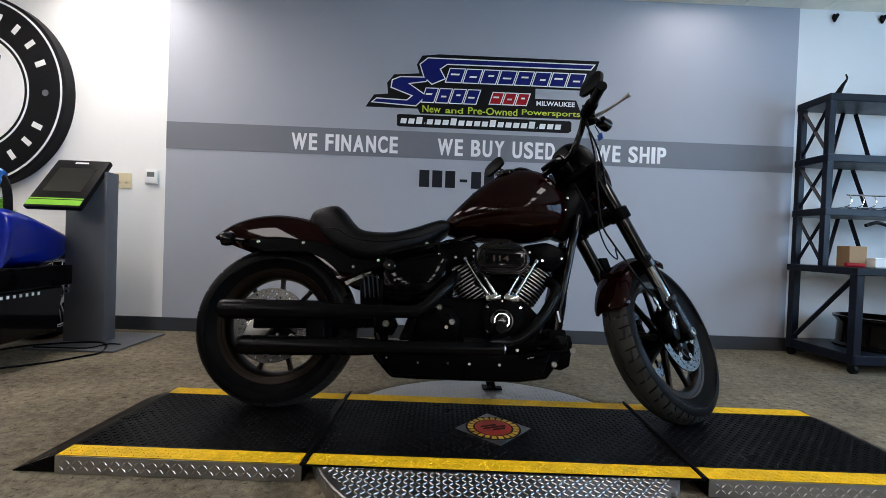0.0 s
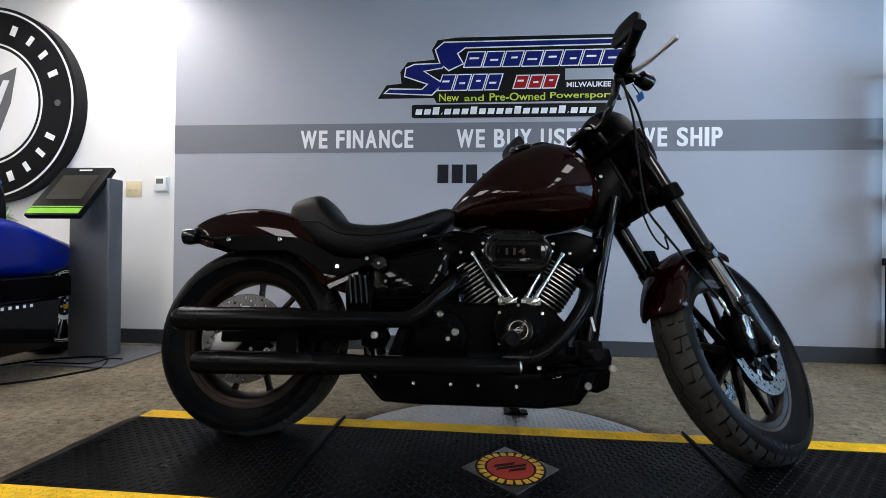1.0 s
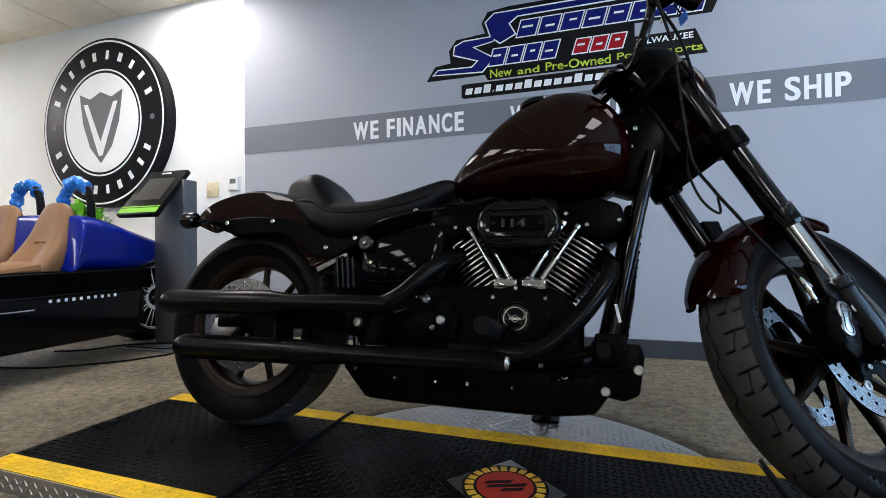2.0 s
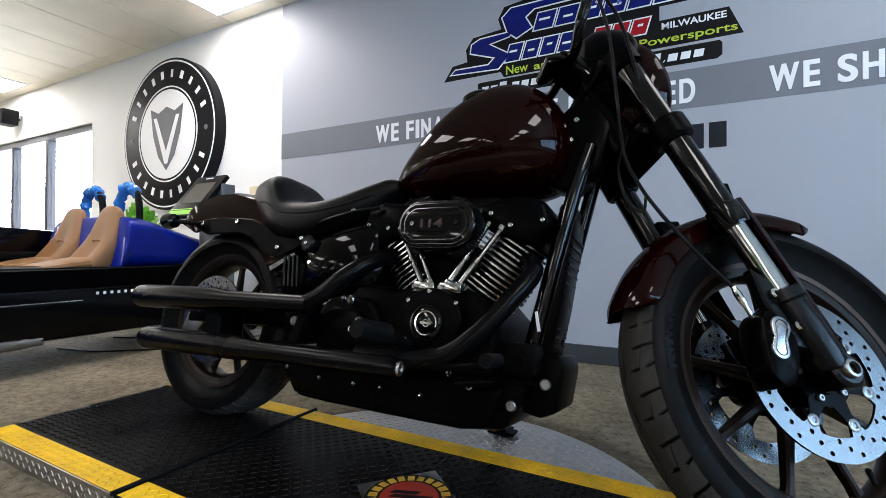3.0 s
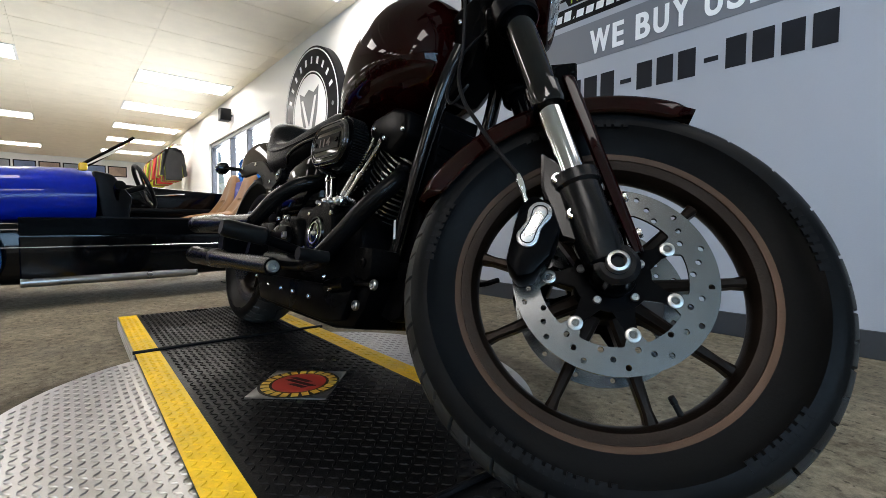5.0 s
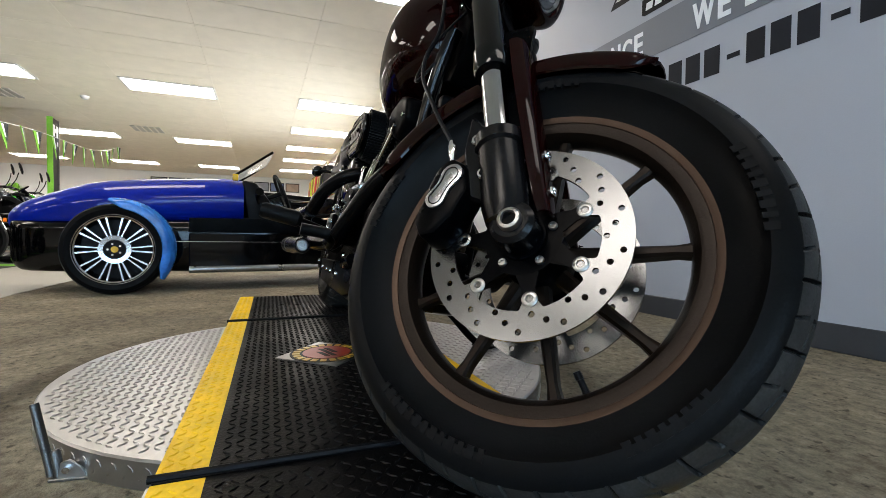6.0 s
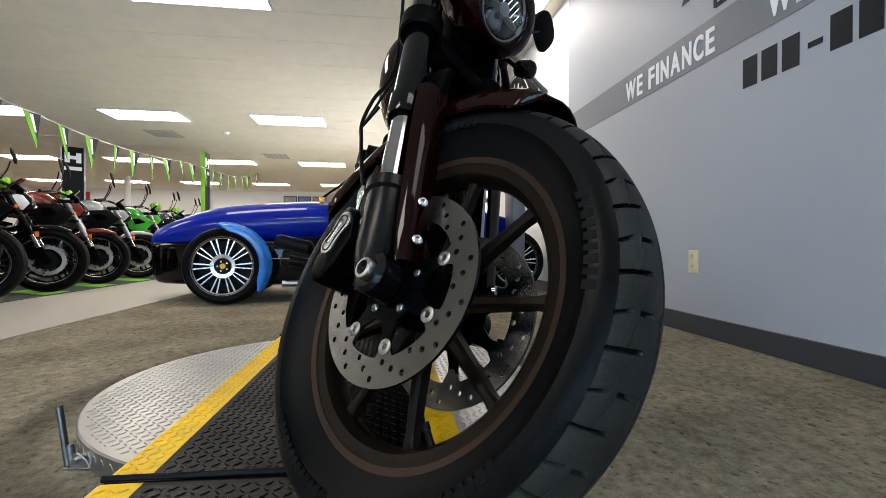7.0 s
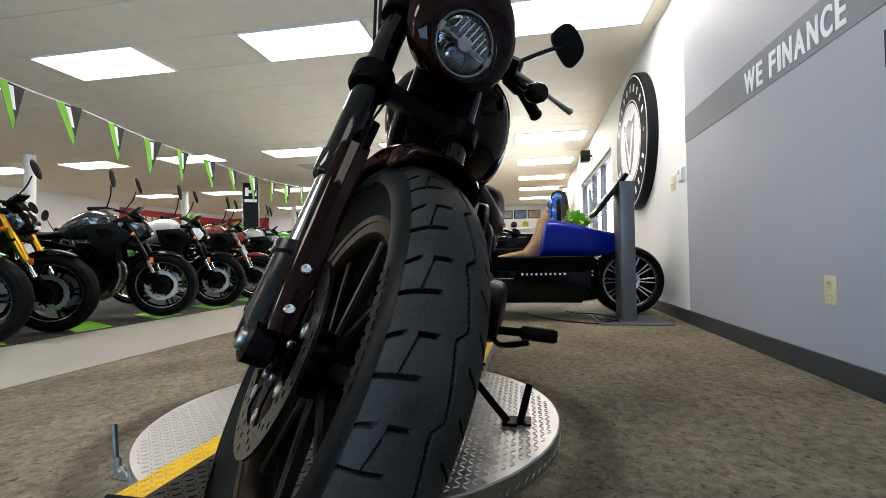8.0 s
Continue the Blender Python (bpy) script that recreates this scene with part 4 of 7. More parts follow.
put("zip_tag", box(-0.003, 0.003, -0.006, 0.006, -0.045, 0.0, 0.001), WHITE_CARD, label="narrow pale tag on the bars", m=STEER @ Matrix.Translation((1.165, -0.175, 1.095)) @ Matrix.Rotation(radians(22), 4, "Y"))
for pts, r in (([(1.12, -0.19, 1.11), (1.2, -0.17, 1.02), (1.26, -0.13, 0.9), (1.32, -0.075, 0.78)], 0.004),
               ([(1.12, -0.2, 1.1), (1.18, -0.16, 0.98), (1.22, -0.11, 0.85), (1.25, -0.075, 0.72), (1.27, -0.09, 0.63), (1.30, -0.1, 0.568), (1.334, -0.1, 0.529), (1.383, -0.1, 0.479), (1.434, -0.1, 0.433)], 0.0038),
               ([(1.11, 0.2, 1.06), (1.19, 0.16, 0.99), (1.25, 0.12, 0.9), (1.28, 0.07, 0.8)], 0.004),
               ([(1.28, -0.05, 0.80), (1.245, -0.06, 0.70), (1.25, -0.07, 0.61), (1.275, -0.085, 0.57), (1.29, -0.08, 0.62)], 0.003)):
    put("cable", tube(pts, r, 8), PLASTIC, m=STEER)
put("hose_fitting", rod((1.432, -0.1, 0.436), (1.463, -0.1, 0.378), 0.006, n=10, stations=[(0, 0.004), (0.2, 0.007), (0.5, 0.0065), (0.55, 0.0045), (1, 0.0045)]), CHROME, m=STEER)

# steering head and frame
put("steering_head", rod((1.30, 0, 0.80), (1.225, 0, 0.95), 0.04, n=24), SATIN_BLACK)
put("head_cover", prism([(1.10, 0.73), (1.12, 0.86), (1.17, 0.92), (1.235, 0.935), (1.275, 0.86), (1.255, 0.76), (1.19, 0.70)], -0.045, 0.045, 0.012, 2), SATIN_BLACK)
for hz in (0.78, 0.83, 0.88):
    put("head_bolt", bolt_bm(0.007, 0.006), CHROME, m=Matrix.Translation((1.17 + (hz - 0.78) * 0.25, -0.045, hz)) @ SIDE)
fr = bmesh.new()
for y in (-0.085, 0.085):
    tube([(1.232, y * 0.75, 0.80), (1.207, y * 0.93, 0.70), (1.163, y, 0.50), (1.12, y, 0.29), (1.095, y, 0.21), (1.03, y, 0.175), (0.9, y, 0.165), (0.6, y, 0.165), (0.48, y * 1.1, 0.2), (0.44, y * 1.0, 0.30), (0.44, y * 0.9, 0.45), (0.48, y * 0.85, 0.54), (0.62, y * 0.8, 0.62), (0.8, y * 0.6, 0.70), (1.1, y * 0.4, 0.80)], 0.0175, 12, 5, fr)
put("frame", fr, GLOSS_BLACK, label="gloss black tubular steel frame")
put("downtube_cover", prism([(1.165, 0.67), (1.20, 0.67), (1.14, 0.32), (1.10, 0.32)], -0.055, 0.055, 0.01, 2), SATIN_BLACK)
put("frame_sticker", box(-0.0035, 0.0035, -0.0005, 0.0005, -0.022, 0.022), WHITE_CARD, m=Matrix.Translation((1.139, -0.1035, 0.385)) @ Matrix.Rotation(radians(-12), 4, "Y"))
put("oil_cooler", prism([(1.165, 0.645), (1.205, 0.635), (1.182, 0.43), (1.152, 0.26), (1.13, 0.22), (1.09, 0.22), (1.09, 0.3)], -0.066, 0.066, 0.012, 2), SATIN_BLACK, label="black oil cooler between the frame tubes")
for k in range(16):
    cz = 0.27 + k * 0.021
    put("cooler_fin", box(-0.004, 0.004, -0.058, 0.058, -0.003, 0.003), SATIN_BLACK, m=Matrix.Translation((1.153 + (cz - 0.27) * 0.146, 0, cz)))
put("regulator", prism([(1.08, 0.255), (1.08, 0.315), (1.165, 0.315), (1.168, 0.25), (1.15, 0.235), (1.10, 0.235)], -0.075, 0.075, 0.006, 2), WRINKLE_BLACK)
put("swingarm", prism([(-0.03, 0.30), (-0.03, 0.345), (0.10, 0.355), (0.35, 0.40), (0.46, 0.40), (0.46, 0.32), (0.3, 0.31)], -0.135, -0.105, 0.008, 2), SATIN_BLACK)
put("swingarm", prism([(-0.03, 0.30), (-0.03, 0.345), (0.10, 0.355), (0.35, 0.40), (0.46, 0.40), (0.46, 0.32), (0.3, 0.31)], 0.105, 0.135, 0.008, 2), SATIN_BLACK)
put("rear_caliper", prism([(-0.07, 0.27), (-0.05, 0.33), (0.02, 0.345), (0.04, 0.30), (0.0, 0.255), (-0.05, 0.245)], -0.125, -0.075, 0.008, 2), STEEL, label="bare metal rear brake caliper")

# engine
put("crankcase", prism([(0.62, 0.19), (0.60, 0.36), (0.66, 0.45), (0.80, 0.44), (0.90, 0.46), (1.0, 0.44), (1.06, 0.38), (1.06, 0.24), (1.0, 0.19)], -0.14, 0.17, 0.02, 3), WRINKLE_BLACK, label="black engine crankcase")
put("oil_pan", prism([(0.425, 0.215), (0.50, 0.138), (0.60, 0.134), (0.98, 0.135), (1.085, 0.15), (1.12, 0.20), (1.14, 0.26), (1.04, 0.27), (0.45, 0.27)], -0.14, 0.14, 0.012, 2), SATIN_BLACK)
put("lower_guard", prism([(0.44, 0.225), (0.508, 0.15), (0.98, 0.148), (1.06, 0.165), (1.09, 0.24)], -0.16, -0.141, 0.006, 2), SATIN_BLACK)
put("front_guard", prism([(1.09, 0.19), (1.15, 0.178), (1.185, 0.195), (1.198, 0.285), (1.19, 0.315), (1.10, 0.31)], -0.088, 0.088, 0.008, 2), SATIN_BLACK)
put("transmission_case", prism([(0.56, 0.27), (0.545, 0.34), (0.58, 0.40), (0.63, 0.415), (0.72, 0.41), (0.76, 0.36), (0.75, 0.28), (0.66, 0.25)], -0.165, 0.13, 0.015, 3), WRINKLE_BLACK)
put("transmission_cover", prism([(0.575, 0.30), (0.58, 0.365), (0.63, 0.385), (0.70, 0.38), (0.735, 0.35), (0.73, 0.30), (0.67, 0.28)], -0.185, -0.166, 0.01, 3), SATIN_BLACK)
cc = prism([(0.91 + (0.078 + 0.006 * math.sin(a)) * math.cos(a), 0.362 + 0.08 * math.sin(a)) for a in [math.pi * i / 18 for i in range(36)]], -0.182, -0.13, 0.014, 3)
cam_cover = put("cam_cover", cc, WRINKLE_BLACK, label="black wrinkle-finish cam cover")
CAMC = Matrix.Translation((0.905, -0.182, 0.36)) @ SIDE
put("timer_cover", lathe([(0.0001, 0.006), (0.03, 0.006), (0.036, 0.003), (0.038, 0.006), (0.042, 0.006), (0.044, 0)], 40), GLOSS_BLACK, cam_cover, m=CAMC.copy())
put("timer_ring", lathe([(0.0255, 0.0062), (0.0255, 0.0082), (0.0285, 0.0082), (0.0285, 0.0062)], 40, closed=True), CHROME, cam_cover, m=CAMC.copy())
em = box(-0.014, 0.014, -0.0028, 0.0028, 0.006, 0.0082)
merge(em, lathe([(0.0068, 0.006), (0.0068, 0.0078), (0.0086, 0.0078), (0.0086, 0.006)], 24, closed=True))
put("emblem", em, STEEL, cam_cover, "small silver emblem", CAMC.copy())
for a, b in ((0.85, 0.32), (0.85, 0.41), (0.975, 0.41), (0.97, 0.31), (0.905, 0.433), (0.91, 0.297)):
    put("cover_bolt", bolt_bm(0.0055, 0.005), CHROME, cam_cover, m=Matrix.Translation((a, -0.182, b)) @ SIDE)


def cylinder_set(foot, top):
    """One cylinder: barrel, stacked cooling fins with bright edges, rocker box, two push-rod tubes."""
    f, t = Vector((foot[0], 0, foot[1])), Vector((top[0], 0, top[1]))
    d = (t - f).normalized()
    side = Vector((0, -1, 0))
    q = d.cross(side)
    rot = Matrix((q, side, d)).transposed().to_4x4()
    m = Matrix.Translation(f) @ rot
    h = (t - f).length
    cyl = put("cylinder", rod((0, 0.0, 0), (0, 0.0, h), 0.062, n=32), WRINKLE_BLACK, label="black engine cylinder with cooling fins", m=m.copy())
    n = 13
    outline = []
    for i in range(36):
        a = 2 * math.pi * i / 36
        c, s = math.cos(a), math.sin(a)
        outline.append((0.078 * math.copysign(abs(c) ** 0.62, c), 0.105 * math.copysign(abs(s) ** 0.62, s)))
    for i in range(n):
        z = h * (0.12 + 0.86 * i / (n - 1))
        k = 1.0 if 1 < i < n - 1 else 0.92
        fb = prism([(x * k, y * k) for x, y in outline], z - 0.0022, z + 0.0022, 0.0, plane="xy")
        for fc in fb.faces:
            fc.normal_update()
            fc.material_index = 1 if abs(fc.normal.z) < 0.5 else 0
        put("cooling_fin", fb, [WRINKLE_BLACK, FIN_EDGE], cyl, m=m.copy(), angle=50)


cylinder_set((0.845, 0.425), (0.735, 0.585))
cylinder_set((0.965, 0.425), (1.07, 0.585))
put("rocker_box", prism([(0.645, 0.60), (0.655, 0.655), (0.70, 0.675), (0.80, 0.665), (0.83, 0.635), (0.80, 0.59), (0.70, 0.555)], -0.125, 0.12, 0.014, 3), SATIN_BLACK, label="black rocker box")
put("rocker_box", prism([(0.985, 0.635), (1.0, 0.66), (1.09, 0.675), (1.15, 0.655), (1.165, 0.60), (1.11, 0.555), (1.01, 0.59)], -0.125, 0.12, 0.014, 3), SATIN_BLACK, label="black rocker box")
for bx, bz in ((0.665, 0.61), (0.80, 0.63), (1.02, 0.63), (1.145, 0.61), (1.07, 0.60), (0.73, 0.60)):
    put("rocker_bolt", bolt_bm(0.006, 0.005), CHROME, m=Matrix.Translation((bx, -0.125, bz)) @ SIDE)
for (x0, z0), (x1, z1) in (((0.868, 0.44), (0.765, 0.60)), ((0.892, 0.445), (0.80, 0.61)), ((0.925, 0.445), (1.015, 0.61)), ((0.95, 0.44), (1.05, 0.60))):
    put("pushrod_tube", rod((x0, -0.145, z0), (x1, -0.118, z1), 0.0095, n=16, stations=[(0, 0.013), (0.1, 0.013), (0.12, 0.008), (0.42, 0.008), (0.43, 0.0105), (0.5, 0.0105), (0.51, 0.007), (0.93, 0.007), (0.94, 0.010), (1, 0.010)]), DULL_CHROME, label="chrome push-rod tube")
for x in (0.875, 0.945):
    b = box(x - 0.03, x + 0.03, -0.165, -0.12, 0.432, 0.458, 0.006, 2)
    lb = put("lifter_block", b, DULL_CHROME, label="polished lifter block")
    for dx in (-0.022, 0.022):
        put("block_bolt", bolt_bm(0.006, 0.007), STEEL, lb, m=Matrix.Translation((x + dx, -0.165, 0.444)) @ SIDE)

# air cleaner
AC = Matrix.Translation((0.905, -0.125, 0.592)) @ SIDE


def stadium(hx, hy, n=14):
    r = hy
    pts = [(hx - r + r * math.cos(a), r * math.sin(a)) for a in [math.pi * (-0.5 + i / n) for i in range(n + 1)]]
    return pts + [(-x, -y) for x, y in pts]


ac_body = prism(stadium(0.095, 0.062), 0, 0.05, 0.006, 2, plane="xy")
air = put("air_cleaner", ac_body, SATIN_BLACK, label="black oval air cleaner with a ribbed filter", m=AC.copy())
for i in range(60):
    p = stadium(0.1, 0.067, 30)
    x, y = p[i]
    a = math.atan2(y, max(-1, min(1, (x - math.copysign(min(abs(x), 0.033), x)) or 1e-9)))
    put("filter_rib", box(-0.002, 0.004, -0.0017, 0.0017, 0.006, 0.046), PLASTIC, air, m=AC @ Matrix.Translation((x, y, 0)) @ Matrix.Rotation(a, 4, "Z"))
put("cover", prism(stadium(0.102, 0.056), 0.05, 0.066, 0.007, 3, plane="xy"), GLOSS_BLACK, air, "gloss black cover plate", AC.copy())
band = prism([(-0.068, -0.02), (0.068, -0.02), (0.068, 0.02), (-0.068, 0.02)], 0.066, 0.0685, 0.001, plane="xy")
put("cover_band", band, SATIN_BLACK, air, m=AC.copy())
for y in (-0.035, 0.035):
    put("cover_groove", box(-0.075, 0.075, y - 0.004, y + 0.004, 0.0655, 0.0672), SATIN_BLACK, air, m=AC.copy())
for hx, hy, up in ((0.101, 0.0555, 0.0605), (0.094, 0.049, 0.066), (0.083, 0.038, 0.066)):
    ring = stadium(hx, hy, 10)
    put("cover_lip", tube([(x, y, up) for x, y in ring + ring[:1]], 0.0016, 6, 2), DARK_CHROME, air, "polished raised lip", AC.copy())
NUM = mat("bronze_number", (0.022, 0.011, 0.008), 0.4, 0.4)
tm = text_mesh("114", 0.02, 0.0015, 0.06, 0.03)
put("number", tm, NUM, air, "bronze engine size number", Matrix.Translation((0.868, -0.1937, 0.583)))
for x in (-0.058, 0.058):
    put("cover_bolt", bolt_bm(0.006, 0.005), GLOSS_BLACK, air, m=AC @ Matrix.Translation((x, 0, 0.0685)))
put("intake", prism([(0.80, 0.50), (0.83, 0.56), (0.98, 0.56), (1.0, 0.50), (0.93, 0.47), (0.87, 0.47)], -0.12, 0.0, 0.01, 2), WRINKLE_BLACK)

# oil tank and electrics below the seat
put("oil_tank", loft(smooth_rows([(0.43, 0.10, 0.42, 0.55), (0.46, 0.135, 0.40, 0.59), (0.53, 0.148, 0.39, 0.615), (0.62, 0.15, 0.395, 0.635), (0.69, 0.135, 0.41, 0.645), (0.725, 0.09, 0.44, 0.61)], 3), 32, 3.4), TANK_BLACK, label="gloss black oil tank")
put("oil_cap", rod((0.475, -0.135, 0.555), (0.475, -0.158, 0.556), 0.024, n=20, stations=[(0, 0.018), (0.2, 0.024), (0.8, 0.024), (1, 0.018)]), FORK_CAST)
for hx, hz in ((0.475, 0.556), (0.50, 0.50)):
    put("cap_bolt", bolt_bm(0.006, 0.006), CHROME, m=Matrix.Translation((hx, -0.157, hz)) @ SIDE)
for k in range(4):
    put("cover_ridge", prism([(0.385 + k * 0.017, 0.43), (0.372 + k * 0.017, 0.522), (0.379 + k * 0.017, 0.524), (0.392 + k * 0.017, 0.43)], -0.139, -0.129, 0.002), FORK_CAST)
put("tank_strap", tube([(0.45, -0.12, 0.60), (0.52, -0.15, 0.618), (0.62, -0.152, 0.64), (0.70, -0.135, 0.655)], 0.006, 8), FORK_CAST)
put("side_bracket", prism([(0.37, 0.40), (0.36, 0.50), (0.40, 0.52), (0.46, 0.50), (0.45, 0.40)], -0.13, -0.1, 0.008, 2), SATIN_BLACK)
put("shock_link", prism([(0.30, 0.49), (0.40, 0.535), (0.405, 0.525), (0.31, 0.475)], -0.125, -0.118, 0.001), DISC_STEEL)
put("pivot_bolt", bolt_bm(0.013, 0.012), STEEL, m=Matrix.Translation((0.475, -0.155, 0.335)) @ SIDE)
put("pivot_cover", prism([(0.43, 0.30), (0.43, 0.365), (0.50, 0.37), (0.52, 0.33), (0.50, 0.29)], -0.155, -0.12, 0.008, 2), SATIN_BLACK)

# exhaust
put("exhaust_pipe", tube([(0.735, -0.10, 0.53), (0.715, -0.17, 0.50), (0.675, -0.215, 0.455), (0.625, -0.235, 0.405), (0.575, -0.24, 0.382), (0.50, -0.242, 0.379)], 0.022, 18), MUFFLER_BLACK, label="satin black rear exhaust pipe")
put("exhaust_pipe", tube([(1.09, -0.07, 0.535), (1.125, -0.11, 0.495), (1.095, -0.155, 0.43), (1.035, -0.185, 0.35), (0.975, -0.2, 0.298), (0.915, -0.207, 0.28), (0.85, -0.225, 0.277), (0.76, -0.235, 0.277)], 0.022, 18), MUFFLER_BLACK, label="satin black front exhaust pipe")
up = put("muffler", rod((0.60, -0.242, 0.381), (-0.098, -0.258, 0.368), 0.03, n=28, stations=[(0, 0.0225), (0.08, 0.023), (0.42, 0.0265), (0.50, 0.034), (0.97, 0.035), (0.985, 0.0335), (1, 0.029)]), MUFFLER_BLACK, label="satin black upper muffler")
lo = put("muffler", rod((0.900, -0.274, 0.262), (-0.02, -0.262, 0.247), 0.026, n=28, stations=[(0, 0.021), (0.02, 0.0235), (0.4, 0.0235), (0.47, 0.0255), (0.55, 0.031), (0.97, 0.034), (0.985, 0.0325), (1, 0.028)]), MUFFLER_BLACK, label="satin black lower muffler")
put("muffler_opening", rod((-0.0985, -0.258, 0.368), (-0.1, -0.258, 0.368), 0.02, n=24), PLASTIC, up)
put("end_cap", lathe([(0.0001, 0.003), (0.006, 0.003), (0.007, 0.006), (0.013, 0.006), (0.0155, 0.003), (0.016, 0)], 24), STEEL, lo, "bright end bolt", Matrix.Translation((0.900, -0.274, 0.262)) @ Matrix.Rotation(radians(90), 4, "Y"))
put("muffler_bracket", prism([(0.20, 0.27), (0.20, 0.375), (0.26, 0.375), (0.27, 0.27)], -0.235, -0.15, 0.005), SATIN_BLACK)
put("muffler_bracket", prism([(0.53, 0.28), (0.56, 0.36), (0.59, 0.36), (0.57, 0.28)], -0.235, -0.16, 0.005), SATIN_BLACK)

# pegs, pedal, stand
put("peg_mount", rod((0.86, -0.16, 0.30), (0.872, -0.29, 0.325), 0.013, n=14), SATIN_BLACK)
for s in (-1, 1):
    put("foot_peg", rod((0.872, s * 0.285, 0.33 - (0.035 if s > 0 else 0)), (0.872, s * 0.395, 0.337 - (0.035 if s > 0 else 0)), 0.021, n=20, stations=[(0, 0.012), (0.08, 0.02), (0.1, 0.022), (0.9, 0.0215), (1, 0.017)]), RUBBER)
put("peg_mount", rod((0.86, 0.16, 0.28), (0.872, 0.29, 0.295), 0.013, n=14), SATIN_BLACK)
put("brake_pedal", tube([(0.86, -0.19, 0.285), (0.95, -0.21, 0.27), (1.05, -0.22, 0.285), (1.10, -0.25, 0.30)], 0.009, 10), SATIN_BLACK)
put("pedal_pad", rod((1.10, -0.235, 0.30), (1.10, -0.30, 0.30), 0.014, n=14), RUBBER)
put("brake_cylinder", rod((0.985, -0.165, 0.235), (1.075, -0.165, 0.25), 0.016, n=14), SATIN_BLACK)
put("shift_lever", tube([(0.86, 0.19, 0.285), (0.97, 0.23, 0.27), (1.07, 0.26, 0.29), (1.09, 0.31, 0.31)], 0.008, 10), SATIN_BLACK)
put("primary_cover", prism([(0.56, 0.26), (0.53, 0.34), (0.60, 0.42), (0.75, 0.42), (0.92, 0.43), (1.01, 0.37), (0.98, 0.27), (0.85, 0.24)], 0.14, 0.225, 0.03, 3), WRINKLE_BLACK)
put("kickstand", tube([(0.91, 0.12, 0.17), (0.92, 0.18, 0.14), (0.93, 0.25, 0.085), (0.945, 0.295, 0.054)], 0.0105, 12), SATIN_BLACK)
put("stand_foot", box(-0.03, 0.035, -0.022, 0.022, -0.004, 0.005, 0.003), SATIN_BLACK, m=Matrix.Translation((0.945, 0.30, 0.0555)) @ Matrix.Rotation(radians(LEAN_DEG), 4, "X"))
for bx, bz, by in ((0.487, 0.215, -0.17), (0.965, 0.255, -0.168), (1.005, 0.23, -0.168), (1.055, 0.24, -0.165), (0.616, 0.648, -0.135), (0.70, 0.33, -0.19), (0.673, 0.402, -0.167), (0.721, 0.35, -0.187), (0.775, 0.285, -0.15), (0.60, 0.40, -0.17), (0.65, 0.405, -0.17), (0.79, 0.20, -0.168), (0.6, 0.2, -0.168), (0.71, 0.2, -0.168), (0.9, 0.2, -0.168), (1.03, 0.19, -0.15)):
    put("case_bolt", bolt_bm(0.0085 if bx < 1 and bz > 0.25 else 0.0065, 0.008), CHROME, m=Matrix.Translation((bx, by, bz)) @ SIDE)

for bx, by, bz in ((1.018, -0.170, 0.237), (1.106, -0.150, 0.206), (1.176, -0.155, 0.258), (0.673, -0.170, 0.402), (0.721, -0.190, 0.35)):
    put("flange_bolt", bolt_bm(0.0115, 0.009), STEEL, m=Matrix.Translation((bx, by, bz)) @ SIDE)
put("brake_rod", rod((1.07, -0.155, 0.252), (1.176, -0.152, 0.258), 0.006, n=10), SATIN_BLACK)
put("horn_box", prism([(1.085, 0.27), (1.085, 0.335), (1.15, 0.335), (1.158, 0.275), (1.14, 0.262)], -0.16, -0.085, 0.006, 2), WRINKLE_BLACK)
put("box_screw", bolt_bm(0.011, 0.004), SATIN_BLACK, m=Matrix.Translation((1.122, -0.16, 0.30)) @ SIDE)

# tank
tank_rows = [(0.676, 0.03, 0.728, 0.752), (0.70, 0.062, 0.712, 0.785), (0.748, 0.102, 0.70, 0.838), (0.823, 0.137, 0.69, 0.912), (0.899, 0.158, 0.685, 0.966), (0.975, 0.168, 0.685, 0.994),
             (1.034, 0.168, 0.69, 0.997), (1.09, 0.156, 0.70, 0.982), (1.14, 0.132, 0.715, 0.943), (1.172, 0.095, 0.745, 0.89), (1.185, 0.05, 0.79, 0.855)]
tank = put("fuel_tank", loft(smooth_rows(tank_rows, 4), 48, 2.35), PAINT_RED, label="deep crimson teardrop fuel tank", angle=60)
put("tank_console", loft(smooth_rows([(0.79, 0.02, 0.86, 0.888), (0.85, 0.042, 0.89, 0.934), (0.92, 0.054, 0.93, 0.982), (0.975, 0.056, 0.95, 1.01), (1.005, 0.055, 0.955, 1.017), (1.05, 0.048, 0.95, 1.006), (1.10, 0.034, 0.93, 0.972), (1.13, 0.02, 0.90, 0.935)], 3), 24, 2.6), SATIN_BLACK, tank, "satin black tank console")
for s in (-1, 1):
    put("console_trim", tube([(0.80, s * 0.026, 0.887), (0.85, s * 0.045, 0.924), (0.92, s * 0.057, 0.968), (0.975, s * 0.059, 0.995), (1.01, s * 0.056, 0.998)], 0.0022, 6), DARK_CHROME, tank, "polished console edge")
put("fuel_cap", lathe([(0.0001, 0.016), (0.03, 0.016), (0.04, 0.01), (0.043, 0)], 32), GLOSS_BLACK, tank, m=Matrix.Translation((0.93, -0.06, 0.972)) @ Matrix.Rotation(radians(-12), 4, "Y") @ Matrix.Rotation(radians(14), 4, "X"))

